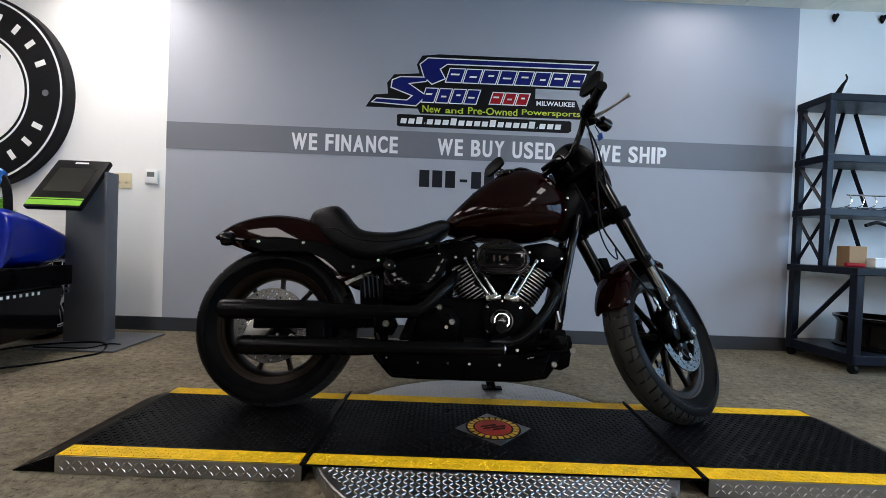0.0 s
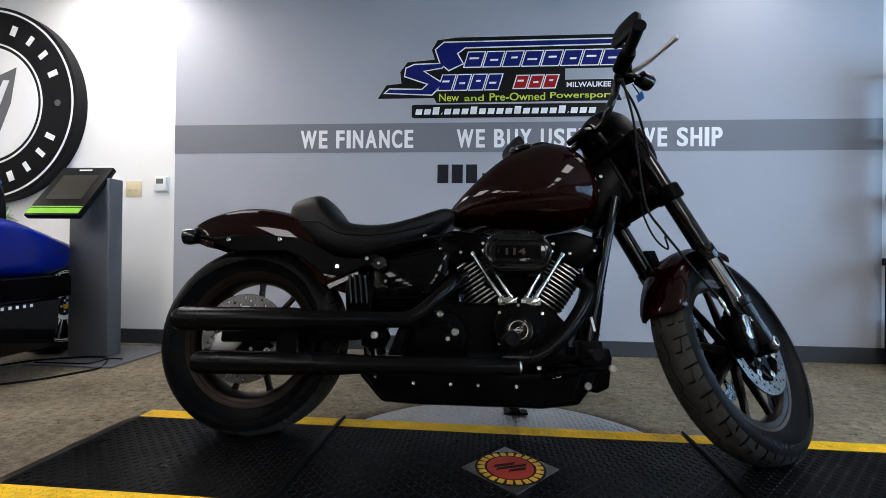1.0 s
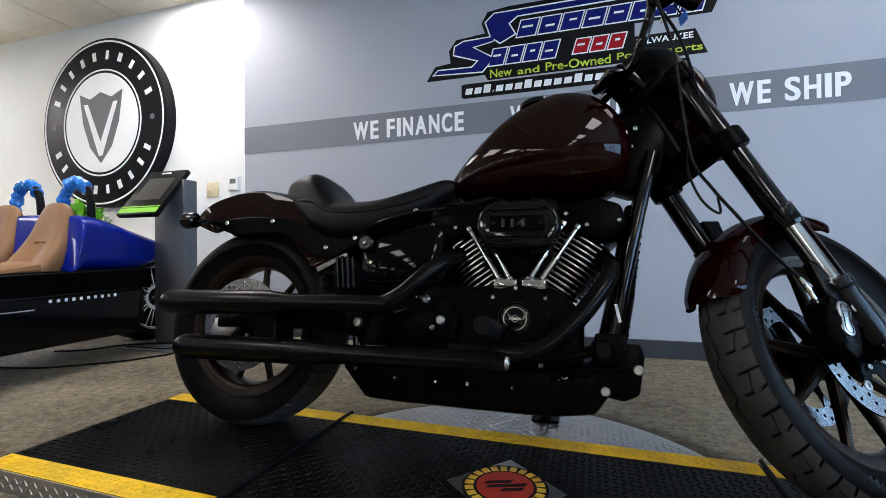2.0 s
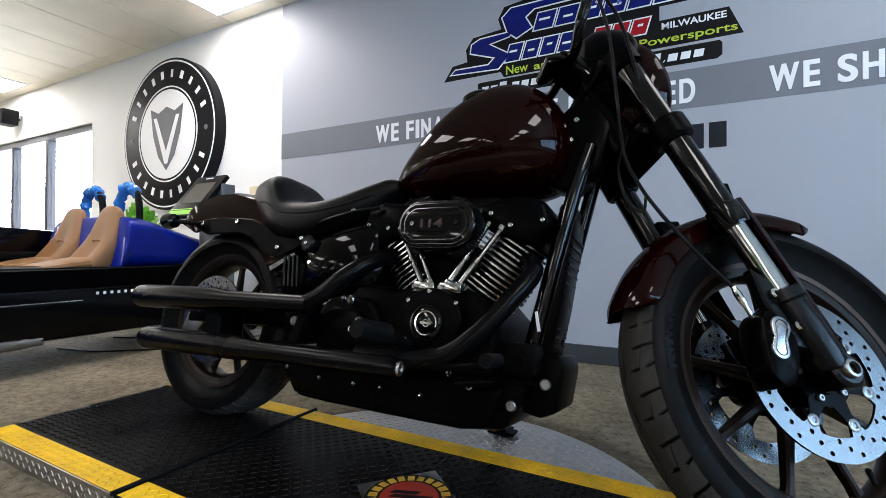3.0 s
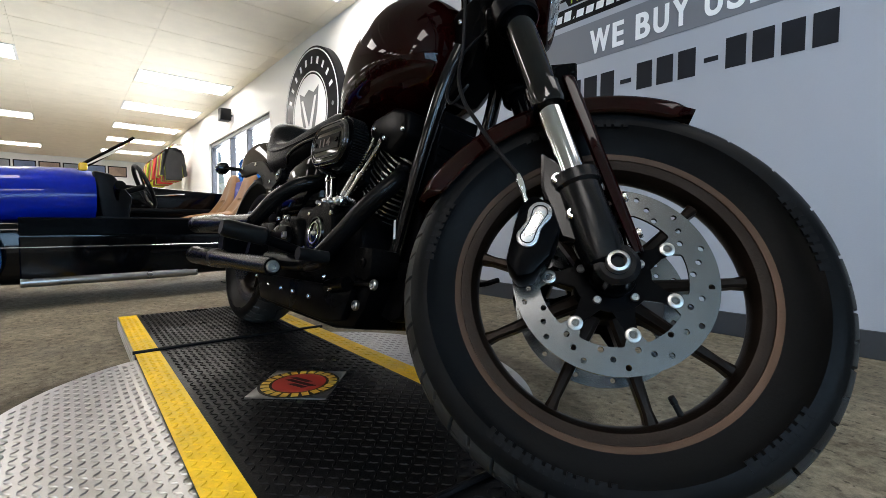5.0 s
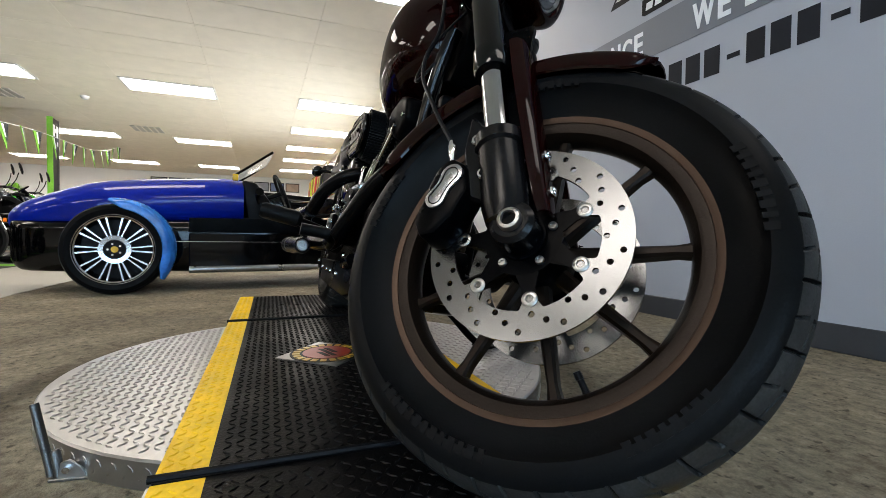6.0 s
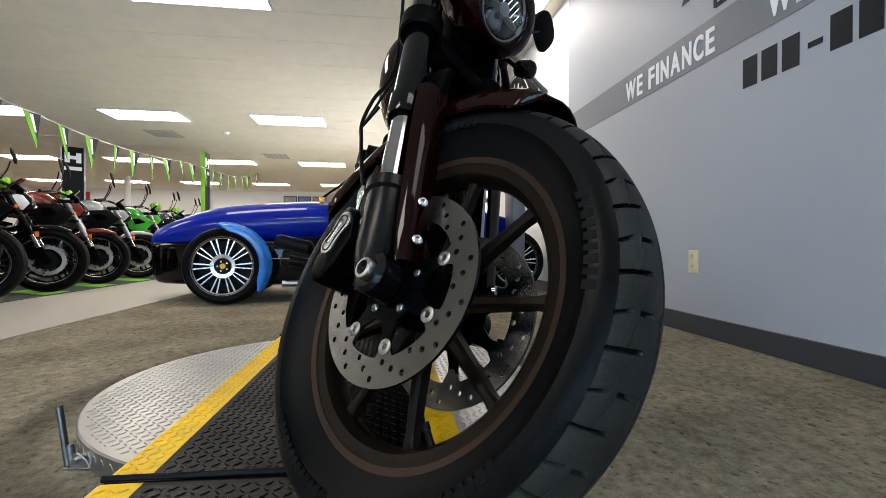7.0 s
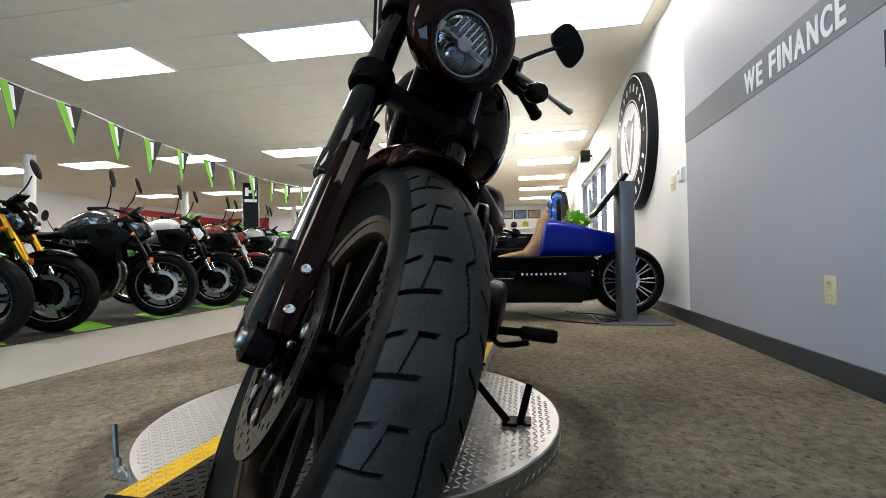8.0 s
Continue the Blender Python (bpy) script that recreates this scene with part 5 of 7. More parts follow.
# seat
seat = bmesh.new()
seat_rows = [(0.128, 0.06, 0.70, 0.755), (0.155, 0.10, 0.675, 0.788), (0.225, 0.128, 0.62, 0.808), (0.262, 0.140, 0.59, 0.796), (0.305, 0.15, 0.575, 0.746), (0.345, 0.153, 0.567, 0.712), (0.396, 0.153, 0.565, 0.702),
             (0.483, 0.145, 0.585, 0.705), (0.567, 0.125, 0.62, 0.73), (0.629, 0.10, 0.655, 0.756), (0.67, 0.085, 0.69, 0.768), (0.70, 0.07, 0.715, 0.762), (0.715, 0.05, 0.73, 0.75)]
put("seat", loft(smooth_rows(seat_rows, 4), 40, 3.1), VINYL, label="black vinyl solo seat with a raised rear bolster", angle=60)
seam = bmesh.new()
tube([(0.21, -0.125, 0.70), (0.27, -0.146, 0.69), (0.34, -0.152, 0.655), (0.45, -0.15, 0.65), (0.56, -0.128, 0.672), (0.64, -0.1, 0.705)], 0.0025, 6, 6, seam)
put("seat_piping", seam, VINYL)

# rear fender, struts, signals
put("rear_fender", fender_shell(Vector((0.025, 0, 0.325)), 0.425, radians(18), radians(128), 0.118, 0.12, 44, 0.004, 0.16), PAINT_RED, label="deep crimson cropped rear fender")
for s in (-1, 1):
    st = prism([(-0.095, 0.636), (-0.03, 0.648), (0.058, 0.652), (0.20, 0.642), (0.256, 0.621), (0.322, 0.585), (0.40, 0.575), (0.46, 0.592), (0.46, 0.57), (0.40, 0.54), (0.346, 0.516), (0.283, 0.526), (0.215, 0.575), (0.157, 0.598), (-0.012, 0.594), (-0.05, 0.606), (-0.095, 0.625)],
               min(s * 0.12, s * 0.132), max(s * 0.12, s * 0.132), 0.003)
    strut = put("fender_strut", st, SATIN_BLACK, label="satin black fender strut")
    for bx, bz in ((-0.04, 0.632), (0.135, 0.634), (0.335, 0.548), (0.43, 0.575)):
        put("strut_bolt", bolt_bm(0.0075, 0.006), CHROME, strut, m=Matrix.Translation((bx, s * 0.132, bz)) @ (SIDE if s < 0 else SIDE.inverted()))
    put("rear_signal", rod((-0.105, s * 0.19, 0.63), (-0.155, s * 0.193, 0.628), 0.025, n=20, stations=[(0, 0.012), (0.15, 0.024), (0.6, 0.027), (0.9, 0.025), (1, 0.014)]), GLOSS_BLACK)
    put("signal_stalk", rod((-0.08, s * 0.125, 0.635), (-0.115, s * 0.19, 0.63), 0.008, n=10), GLOSS_BLACK)

# ---- the display platform ----
def tread_bars(inside, x0, x1, y0, y1, z, pitch=0.0185, length=0.0188, width=0.0056, height=0.0019):
    """Raised lozenges of tread plate, alternately turned, in one mesh."""
    vs, fs = [], []
    i0, i1 = int(x0 / pitch) - 1, int(x1 / pitch) + 1
    j0, j1 = int(y0 / pitch) - 1, int(y1 / pitch) + 1
    for i in range(i0, i1 + 1):
        for j in range(j0, j1 + 1):
            x, y = i * pitch, j * pitch
            if not inside(x, y):
                continue
            a = radians(45 if (i + j) % 2 else -45)
            c, s = math.cos(a), math.sin(a)
            k = len(vs)
            for u, v, h in ((-length / 2, 0, 0), (0, -width / 2, 0), (length / 2, 0, 0), (0, width / 2, 0), (-length * 0.3, 0, height), (0, -width * 0.22, height), (length * 0.3, 0, height), (0, width * 0.22, height)):
                vs.append((x + u * c - v * s, y + u * s + v * c, z + h))
            fs += [(k, k + 1, k + 5, k + 4), (k + 1, k + 2, k + 6, k + 5), (k + 2, k + 3, k + 7, k + 6), (k + 3, k, k + 4, k + 7), (k + 4, k + 5, k + 6, k + 7)]
    me = bpy.data.meshes.new("bars")
    me.from_pydata(vs, [], fs)
    bm = bmesh.new()
    bm.from_mesh(me)
    bpy.data.meshes.remove(me)
    return bm


PY0, PY1 = -0.53, 0.08
SX0, SX1, EX0, EX1 = 0.292, 1.484, -0.445, 2.24
TC = Vector((0.868, -0.243, 0))
TR = 0.61
TAPE = 0.066
turn = thing("turntable", pose(TC.x, TC.y, 0), "round silver diamond-plate turntable on the carpet", "turntable")
part("drum", lathe([(0.0001, 0.0), (TR, 0.0), (TR, 0.044), (TR - 0.004, 0.047), (0.0001, 0.047)], 128), ALU, turn)
bars = part("tread_relief", tread_bars(lambda x, y: x * x + y * y < (TR - 0.02) ** 2 and not (PY0 + 0.01 < y + TC.y < PY1 - 0.01), -TR, TR, -TR, TR, 0.047, 0.0185, 0.0186, 0.0062, 0.0021), ALU, turn)
bars["kind"] = "stuff"
rim_bars = bmesh.new()
for i in range(240):
    a = 2 * math.pi * i / 240
    b = prism([(-0.007, 0), (0, -0.0022), (0.007, 0), (0, 0.0022)], -0.0008, 0.0009, plane="xy")
    merge(rim_bars, b, Matrix.Rotation(a, 4, "Z") @ Matrix.Translation((TR, 0, 0.014 + 0.017 * (i % 2))) @ Matrix.Rotation(radians(90), 4, "Y") @ Matrix.Rotation(radians(45 if i % 2 else -45), 4, "Z"))
part("rim_tread", rim_bars, ALU, turn)["kind"] = "stuff"

plat = thing("display_platform", DISPLAY.copy(), "black tread-plate display ramp with yellow tape edges", "platform")
TOP = PLAT
part("deck", box(SX0, SX1, PY0, PY1, 0.0475, TOP - 0.001, 0.001), RAMP_BLACK, plat, "black middle deck plate")


def ramp_end(x_in, x_out, x_toe, name):
    bm = prism([(x_in, 0.002), (x_in, TOP - 0.001), (x_out, TOP - 0.001), (x_toe, 0.006), (x_toe, 0.002)], PY0 + 0.002, PY1 - 0.002, 0.001)
    return part("ramp", bm, RAMP_BLACK, plat, "black end ramp")


ramp_end(SX0 - 0.004, EX0, EX0 - 0.13, "a")
ramp_end(SX1 + 0.004, EX1, EX1 + 0.13, "b")
for (a, b) in ((EX0, SX0 - 0.008), (SX0 + 0.006, SX1 - 0.006), (SX1 + 0.008, EX1)):
    tb = part("tread_relief", tread_bars(lambda x, y: a + 0.015 < x < b - 0.015 and PY0 + TAPE + 0.01 < y < PY1 - TAPE - 0.01, a, b, PY0, PY1, TOP - 0.001), RAMP_BLACK, plat)
    tb["kind"] = "stuff"
    for y0 in (PY0, PY1 - TAPE):
        part("yellow_tape", box(a, b, y0, y0 + TAPE, TOP - 0.001, TOP), YELLOW, plat, "yellow safety tape over the tread plate")
        tb = part("tape_relief", tread_bars(lambda x, y: a + 0.012 < x < b - 0.012 and y0 + 0.006 < y < y0 + TAPE - 0.006, a, b, y0, y0 + TAPE, TOP, height=0.0016), YELLOW, plat)
        tb["kind"] = "stuff"
    for y, s in ((PY0, -1), (PY1, 1)):
        if a == SX0 + 0.006:
            continue
        part("side_plate", box(a, b, min(y, y + s * 0.004), max(y, y + s * 0.004), 0.002, TOP - 0.002), ALU, plat, "silver tread-plate side")
        sb = tread_bars(lambda u, v: a + 0.015 < u < b - 0.015 and 0.008 < v < TOP - 0.008, a, b, 0, TOP, 0)
        bmesh.ops.transform(sb, matrix=Matrix.Translation((0, y + s * 0.004, 0)) @ Matrix.Rotation(radians(90), 4, "X") @ Matrix.Diagonal((1, 1, -s, 1)), verts=sb.verts)
        part("tread_relief", sb, ALU, plat)["kind"] = "stuff"
for x in (SX0, SX1):
    part("hinge_strip", tube([(x - 0.008, PY0 - 0.006, TOP + 0.001), (x, -0.22, TOP + 0.003), (x + 0.006, PY1 + 0.012, TOP + 0.002)], 0.006, 8), PLASTIC, plat, "black rubber joint strip")
# diamond badge on the deck: plain shapes
bad = part("badge_plate", prism([(-0.138, 0), (0, -0.137), (0.138, 0), (0, 0.137)], 0, 0.003, plane="xy"), ALU, plat, "diamond-shaped aluminium badge plate")
bad.matrix_local = pose(0.885, -0.232, TOP + 0.0003, 0, 0, 4)
BADGE_RED = mat("badge_red", (0.24, 0.02, 0.012), 0.35, 0, 0.1)
BADGE_YELLOW = mat("badge_yellow", (0.42, 0.25, 0.025), 0.35, 0, 0.1)
for name, r, z, mt in (("badge_ring", 0.1, 0.003, SIGN_BLACK), ("badge_disc", 0.066, 0.0042, BADGE_RED)):
    o = part(name, disc_bm(r, 0.0012, 40), mt, bad)
    o.matrix_local = pose(0, 0, z)
ring = bmesh.new()
for i in range(22):
    merge(ring, box(0.073, 0.093, -0.008, 0.008, 0.0042, 0.0052), Matrix.Rotation(2 * math.pi * i / 22, 4, "Z"))
part("badge_ring_print", ring, BADGE_YELLOW, bad)
for dx, dy, w in ((-0.012, 0.017, 0.036), (0.004, 0.0, 0.05), (0.014, -0.018, 0.03)):
    part("badge_bar", prism([(dx - w, dy - 0.006), (dx + w - 0.01, dy - 0.006), (dx + w, dy + 0.006), (dx - w + 0.012, dy + 0.006)], 0.0054, 0.0062, plane="xy"), SIGN_BLACK, bad).matrix_local = pose(0, 0, 0, 0, 0, 16)


PIN_STEEL = mat("dull_dark_steel", (0.13, 0.127, 0.122), 0.4, 1, 0.3, 30, 0.2, 300)


def lock_pin(x, y, turn_deg):
    t = thing("lock_pin", pose(x, y, 0, 0, 0, turn_deg), "dark steel lock pin in a bracket at the turntable edge", "lock pin", "lock pins")
    part("pin", rod((0.003, 0, 0.004), (-0.0285, 0.016, 0.116), 0.0065, n=14), PIN_STEEL, t)
    part("stub", rod((0.016, -0.004, 0.003), (0.008, -0.001, 0.046), 0.007, n=14, stations=[(0, 0.007), (0.92, 0.007), (1, 0.0045)]), PIN_STEEL, t)
    part("base_plate", box(0.004, 0.07, -0.016, 0.016, 0.0, 0.005, 0.0015), PIN_STEEL, t)
    for y in (-0.013, 0.013):
        part("cheek", prism([(0.018, 0.004), (0.022, 0.03), (0.034, 0.034), (0.05, 0.02), (0.058, 0.004)], y - 0.002, y + 0.002, 0.0008), ALU, t, "bright cast cheek")
    part("hinge", rod((0.032, -0.022, 0.02), (0.032, 0.022, 0.02), 0.0055, n=12), CHROME, t)
    part("hook", tube([(0.05, 0, 0.006), (0.06, 0, 0.022), (0.074, 0, 0.02), (0.076, 0, 0.008)], 0.0045, 8, 3), PIN_STEEL, t)
    return t


lock_pin(1.29, -0.715, 82)
rest = thing("stand_rest", pose(0.93, 0.25, 0.047), "black steel stand rest with an upright bar on the turntable", "stand rest")
part("plate", box(-0.035, 0.03, -0.035, 0.035, 0.0008, 0.006, 0.002), SATIN_BLACK, rest)
part("upright_bar", rod((0.0, 0.005, 0.006), (-0.03, 0.032, 0.1), 0.0105, n=14), SATIN_BLACK, rest)

# ---- round wall sign: plain shapes ----
SGX, SGZ, SGR = -2.69, 1.675, 0.69
sign = thing("round_wall_sign", pose(SGX, WALL_Y, SGZ, 90, 0, 0), "large round black and white wall sign with a grey shield", "wall sign")
part("rim", lathe([(0.0001, 0), (SGR, 0), (SGR, 0.085), (SGR - 0.01, 0.09), (0.0001, 0.09)], 96), SIGN_BLACK, sign)
part("outer_line", lathe([(SGR - 0.035, 0.09), (SGR - 0.035, 0.0925), (SGR - 0.022, 0.0925), (SGR - 0.022, 0.09)], 96, closed=True), SIGN_WHITE, sign)
part("inner_line", lathe([(0.425, 0.09), (0.425, 0.0925), (0.437, 0.0925), (0.437, 0.09)], 96, closed=True), SIGN_WHITE, sign)
part("white_face", disc_bm(0.405, 0.003, 80), SIGN_WHITE, sign).matrix_local = pose(0, 0, 0.09)
part("shield", prism([(-0.24, 0.25), (-0.12, 0.20), (0, 0.25), (0.12, 0.20), (0.24, 0.25), (0.20, 0.0), (0.12, -0.2), (0, -0.33), (-0.12, -0.2), (-0.20, 0.0)], 0.093, 0.096, plane="xy"), SIGN_GREY, sign)
part("wedge", prism([(-0.19, 0.16), (-0.145, 0.16), (0, -0.16), (0.145, 0.16), (0.19, 0.16), (0.02, -0.27), (-0.02, -0.27)], 0.0962, 0.099, plane="xy"), SIGN_WHITE, sign)


def ring_bars(count, a0, a1, r):
    for i in range(count):
        a = radians(a0 + (a1 - a0) * i / (count - 1))
        o = part("letter_bar", box(-0.021 + 0.004 * (i % 3), 0.021 - 0.005 * (i % 2), -0.035, 0.035, 0, 0.003), SIGN_WHITE, sign)
        o.matrix_local = Matrix.Rotation(a, 4, "Z") @ Matrix.Translation((r, 0, 0.09)) @ Matrix.Rotation(radians(90), 4, "Z")


ring_bars(10, 158, 22, 0.55)
ring_bars(10, 205, 335, 0.55)
for a in (180, 0):
    o = part("dot", disc_bm(0.022, 0.003, 20), SIGN_GREY, sign)
    o.matrix_local = pose(0.55 if a == 0 else -0.55, 0, 0.09)

# ---- things on the north wall ----
def offset_poly(pts, d):
    """The outline pushed out by d."""
    n = len(pts)
    area = sum(pts[i][0] * pts[(i + 1) % n][1] - pts[(i + 1) % n][0] * pts[i][1] for i in range(n))
    s = 1 if area > 0 else -1
    out = []
    for i in range(n):
        a, b, c = Vector(pts[i - 1]), Vector(pts[i]), Vector(pts[(i + 1) % n])
        n1 = Vector(((b - a).y, -(b - a).x)).normalized() * s
        n2 = Vector(((c - b).y, -(c - b).x)).normalized() * s
        k = (n1 + n2)
        k = k / max(0.35, k.length_squared / 2)
        out.append(tuple(b + k * d))
    return out


logo = thing("wall_logo", pose(0.014, WALL_Y - 0.0032, 0), "blue, red and black vinyl shop logo on the grey wall", "wall logo")


def flat(name, pts, level, mt):
    """A thin vinyl shape lying at its level on the wall."""
    y = -0.0008 * level
    return part(name, prism(pts, y - 0.0008, y, 0), mt, logo)


flat("backing", [(0.087, 1.699), (0.147, 1.790), (0.249, 1.801), (0.240, 1.879), (0.289, 1.943), (0.474, 1.958), (0.453, 2.022), (0.491, 2.088), (0.618, 2.103), (1.801, 2.103), (1.76, 1.97), (1.72, 1.882), (1.335, 1.882), (1.335, 1.808),
                 (1.64, 1.808), (1.70, 1.668), (0.49, 1.664), (0.47, 1.699)], 0, SIGN_BLACK)
upper = [(0.481, 2.023), (0.535, 2.069), (1.759, 2.070), (1.738, 2.041), (0.676, 2.036), (0.621, 1.996), (0.660, 1.928), (0.569, 1.886), (0.512, 1.933)]
lower = [(0.141, 1.738), (0.168, 1.761), (0.390, 1.755), (0.434, 1.794), (0.274, 1.850), (0.281, 1.900), (0.336, 1.924), (0.540, 1.928), (0.522, 1.904), (0.393, 1.882), (0.526, 1.796), (0.455, 1.723)]
for sw in (upper, lower):
    flat("swoosh_edge", offset_poly(sw, 0.008), 1, SIGN_WHITE)
    flat("swoosh", sw, 2, LOGO_BLUE)


def slant(name, x0, x1, z0, z1, count, mt, gap=0.02, lean=0.3):
    w = (x1 - x0 - lean * (z1 - z0)) / count
    for i in range(count):
        a, b = x0 + i * w, x0 + (i + 1) * w - gap
        k = lean * (z1 - z0)
        q = [(a, z0), (b, z0), (b + k, z1), (a + k, z1)]
        flat(name + "_edge", offset_poly(q, 0.007), 1, SIGN_WHITE)
        flat(name, q, 2, mt)
        # a notch in each block, so that it reads as a letter's form
        u = (b - a) * (0.3 + 0.1 * (i % 3))
        zc = z0 + (z1 - z0) * (0.38 if i % 2 else 0.52)
        flat(name + "_notch", [(a + u, zc), (b - 0.012, zc), (b - 0.008, zc + 0.012), (a + u + 0.004, zc + 0.012)], 3, SIGN_WHITE)


slant("blue_block", 0.672, 1.72, 1.905, 2.0, 8, LOGO_BLUE)
slant("blue_block", 0.50, 0.945, 1.752, 1.85, 4, LOGO_BLUE)
slant("red_block", 1.0, 1.312, 1.758, 1.838, 3, LOGO_RED)
town = part("word", text_mesh("MILWAUKEE", 0.034, 0.0008, 0.285, 0.02), SIGN_WHITE, logo, "white vinyl word")
town.matrix_local = pose(1.345, -0.0016, 1.758)
for word, x0, w in (("New", 0.505, 0.135), ("and", 0.675, 0.13), ("Pre-Owned", 0.842, 0.365), ("Powersports", 1.24, 0.435)):
    o = part("word", text_mesh(word, 0.052 if word != "and" else 0.042, 0.0008, w, 0.012), LOGO_LIME, logo, "lime vinyl word")
    o.matrix_local = pose(x0, -0.0016, 1.675)
flat("web_backing", [(0.321, 1.650), (0.321, 1.572), (0.34, 1.564), (1.59, 1.564), (1.612, 1.58), (1.612, 1.64), (1.60, 1.653), (0.34, 1.655)], 1, SIGN_BLACK)
x = 0.345
for i in range(22):
    w = 0.032 if i in (3, 18) else 0.052
    h = 0.012 if i in (3, 18) else (0.05 if i % 5 == 2 else 0.037)
    w = w if i not in (3, 18) else 0.014
    flat("web_bar", [(x, 1.588), (x + w - 0.009, 1.588), (x + w - 0.002, 1.588 + h), (x + 0.007, 1.588 + h)], 2, SIGN_WHITE)
    x += w + 0.006

BEIGE = mat("ivory_plastic", (0.6, 0.52, 0.33), 0.4, 0, 0.05)
WHITE_PLASTIC = mat("white_plastic", (0.75, 0.75, 0.73), 0.4, 0, 0.04)
LCD = mat("grey_display", (0.12, 0.14, 0.13), 0.2, 0, 0.05)


def plate_thing(name, x, z, w, h, label, category, mt):
    t = thing(name, pose(x, WALL_Y, z), label, category)
    part("plate", box(-w / 2, w / 2, -0.007, 0, -h / 2, h / 2, 0.003, 2), mt, t)
    return t


sw = plate_thing("light_switch", -1.64, 1.086, 0.115, 0.115, "ivory double light switch plate on the white wall", "light switch", BEIGE)
for dx in (-0.024, 0.024):
    part("toggle", prism([(-0.012, -0.007), (0.012, -0.007), (0.0, -0.02)], dx - 0.005, dx + 0.005, plane="yz"), BEIGE, sw).matrix_local = pose(0, -0.0075, 0, 0, 0, 0)
th = plate_thing("thermostat", -1.43, 1.12, 0.105, 0.115, "white wall thermostat with a grey display", "thermostat", WHITE_PLASTIC)
part("body", box(-0.045, 0.045, -0.028, -0.007, -0.05, 0.05, 0.006, 2), WHITE_PLASTIC, th)
part("display", box(-0.026, 0.026, -0.0295, -0.0275, 0.0, 0.035), LCD, th)
ou = plate_thing("wall_outlet", 0.206, 0.365, 0.07, 0.115, "ivory wall outlet plate on the grey wall", "outlet", BEIGE)
for dz in (-0.024, 0.024):
    part("socket", rod((0, -0.007, dz), (0, -0.0095, dz), 0.016, n=20), BEIGE, ou)
    for dx in (-0.006, 0.006):
        part("slot", box(dx - 0.001, dx + 0.001, -0.0102, -0.0094, dz - 0.002, dz + 0.008), PLASTIC, ou)
for x, z in ((3.56, 2.50), (3.92, 2.505), (4.13, 2.50)):
    solid("wall_hook", prism([(-0.02, -0.002), (-0.012, 0.03), (0.0, 0.018), (0.014, 0.034), (0.03, 0.02), (0.018, 0.0), (0.0, -0.035)], -0.02, 0.0, 0.004), PLASTIC, "small black heart-shaped hook high on the white wall", "wall hook", "wall hooks",
          m=pose(x, WALL_Y, z))

spk = thing("wall_speaker", pose(-5.88, WALL_Y, 2.25, 0, 0, 0), "small black speaker high on the wall over the window", "speaker")
part("body", prism([(-0.09, -0.1), (0.09, -0.1), (0.12, 0.08), (-0.07, 0.1)], -0.2, -0.04, 0.015, 2), PLASTIC, spk)
part("bracket", rod((0, -0.05, 0), (0, 0, 0), 0.015, n=10), PLASTIC, spk)

# ---- info kiosk ----
KIOSK_GREY = mat("grey_powder_coat", (0.11, 0.115, 0.125), 0.45, 0.2, 0.12, 5, 0.1, 200)
LIME = mat("lime_print", (0.2, 0.5, 0.03), 0.4, 0, 0.1)
SCREEN = mat("black_screen", (0.006, 0.007, 0.008), 0.12, 0, 0.05, coat=0.5)
kiosk = thing("info_kiosk", pose(-1.555, 1.065, 0), "grey floor-standing kiosk with a tilted black screen", "kiosk")
part("base_plate", box(-0.2, 0.33, -0.25, 0.265, 0.001, 0.012, 0.003), KIOSK_GREY, kiosk)
part("post", box(-0.128, 0.128, -0.05, 0.055, 0.012, 1.09, 0.006, 2), KIOSK_GREY, kiosk)
PANEL = Matrix.Translation((-0.055, -0.095, 0.985)) @ Matrix.Rotation(radians(52), 4, "X")
pn = part("panel", box(-0.165, 0.165, -0.2, 0.2, 0, 0.035, 0.008, 2), PLASTIC, kiosk, "black tilted panel")
pn.matrix_local = PANEL
part("screen", box(-0.115, 0.115, -0.075, 0.125, 0.0345, 0.0365), SCREEN, pn)
part("green_band", box(-0.16, 0.16, -0.185, -0.145, 0.0345, 0.0362), LIME, pn)
part("green_line", box(-0.16, 0.16, -0.138, -0.13, 0.0345, 0.0362), LIME, pn)
for i in range(8):
    part("letter_bar", box(-0.04 + i * 0.0105, -0.032 + i * 0.0105, 0.165, 0.178, 0.0345, 0.0362), SIGN_WHITE, pn)
part("cord", tube([(-0.5, -0.42, 0.006), (-0.35, -0.35, 0.006), (-0.206, -0.215, 0.018), (-0.064, -0.12, 0.018), (0.06, -0.075, 0.018), (0.15, -0.085, 0.018), (0.225, -0.16, 0.018), (0.27, -0.266, 0.006), (0.23, -0.37, 0.006), (0.165, -0.483, 0.006), (0.057, -0.59, 0.006), (-0.12, -0.72, 0.006), (-0.4, -0.78, 0.006)], 0.0055, 6), PLASTIC, kiosk, "black power cord on the floor")
part("cord", tube([(-0.15, -0.23, 0.017), (-0.031, -0.225, 0.017), (0.155, -0.215, 0.017), (0.225, -0.15, 0.028), (0.27, -0.1, 0.017)], 0.004, 6), PLASTIC, kiosk)

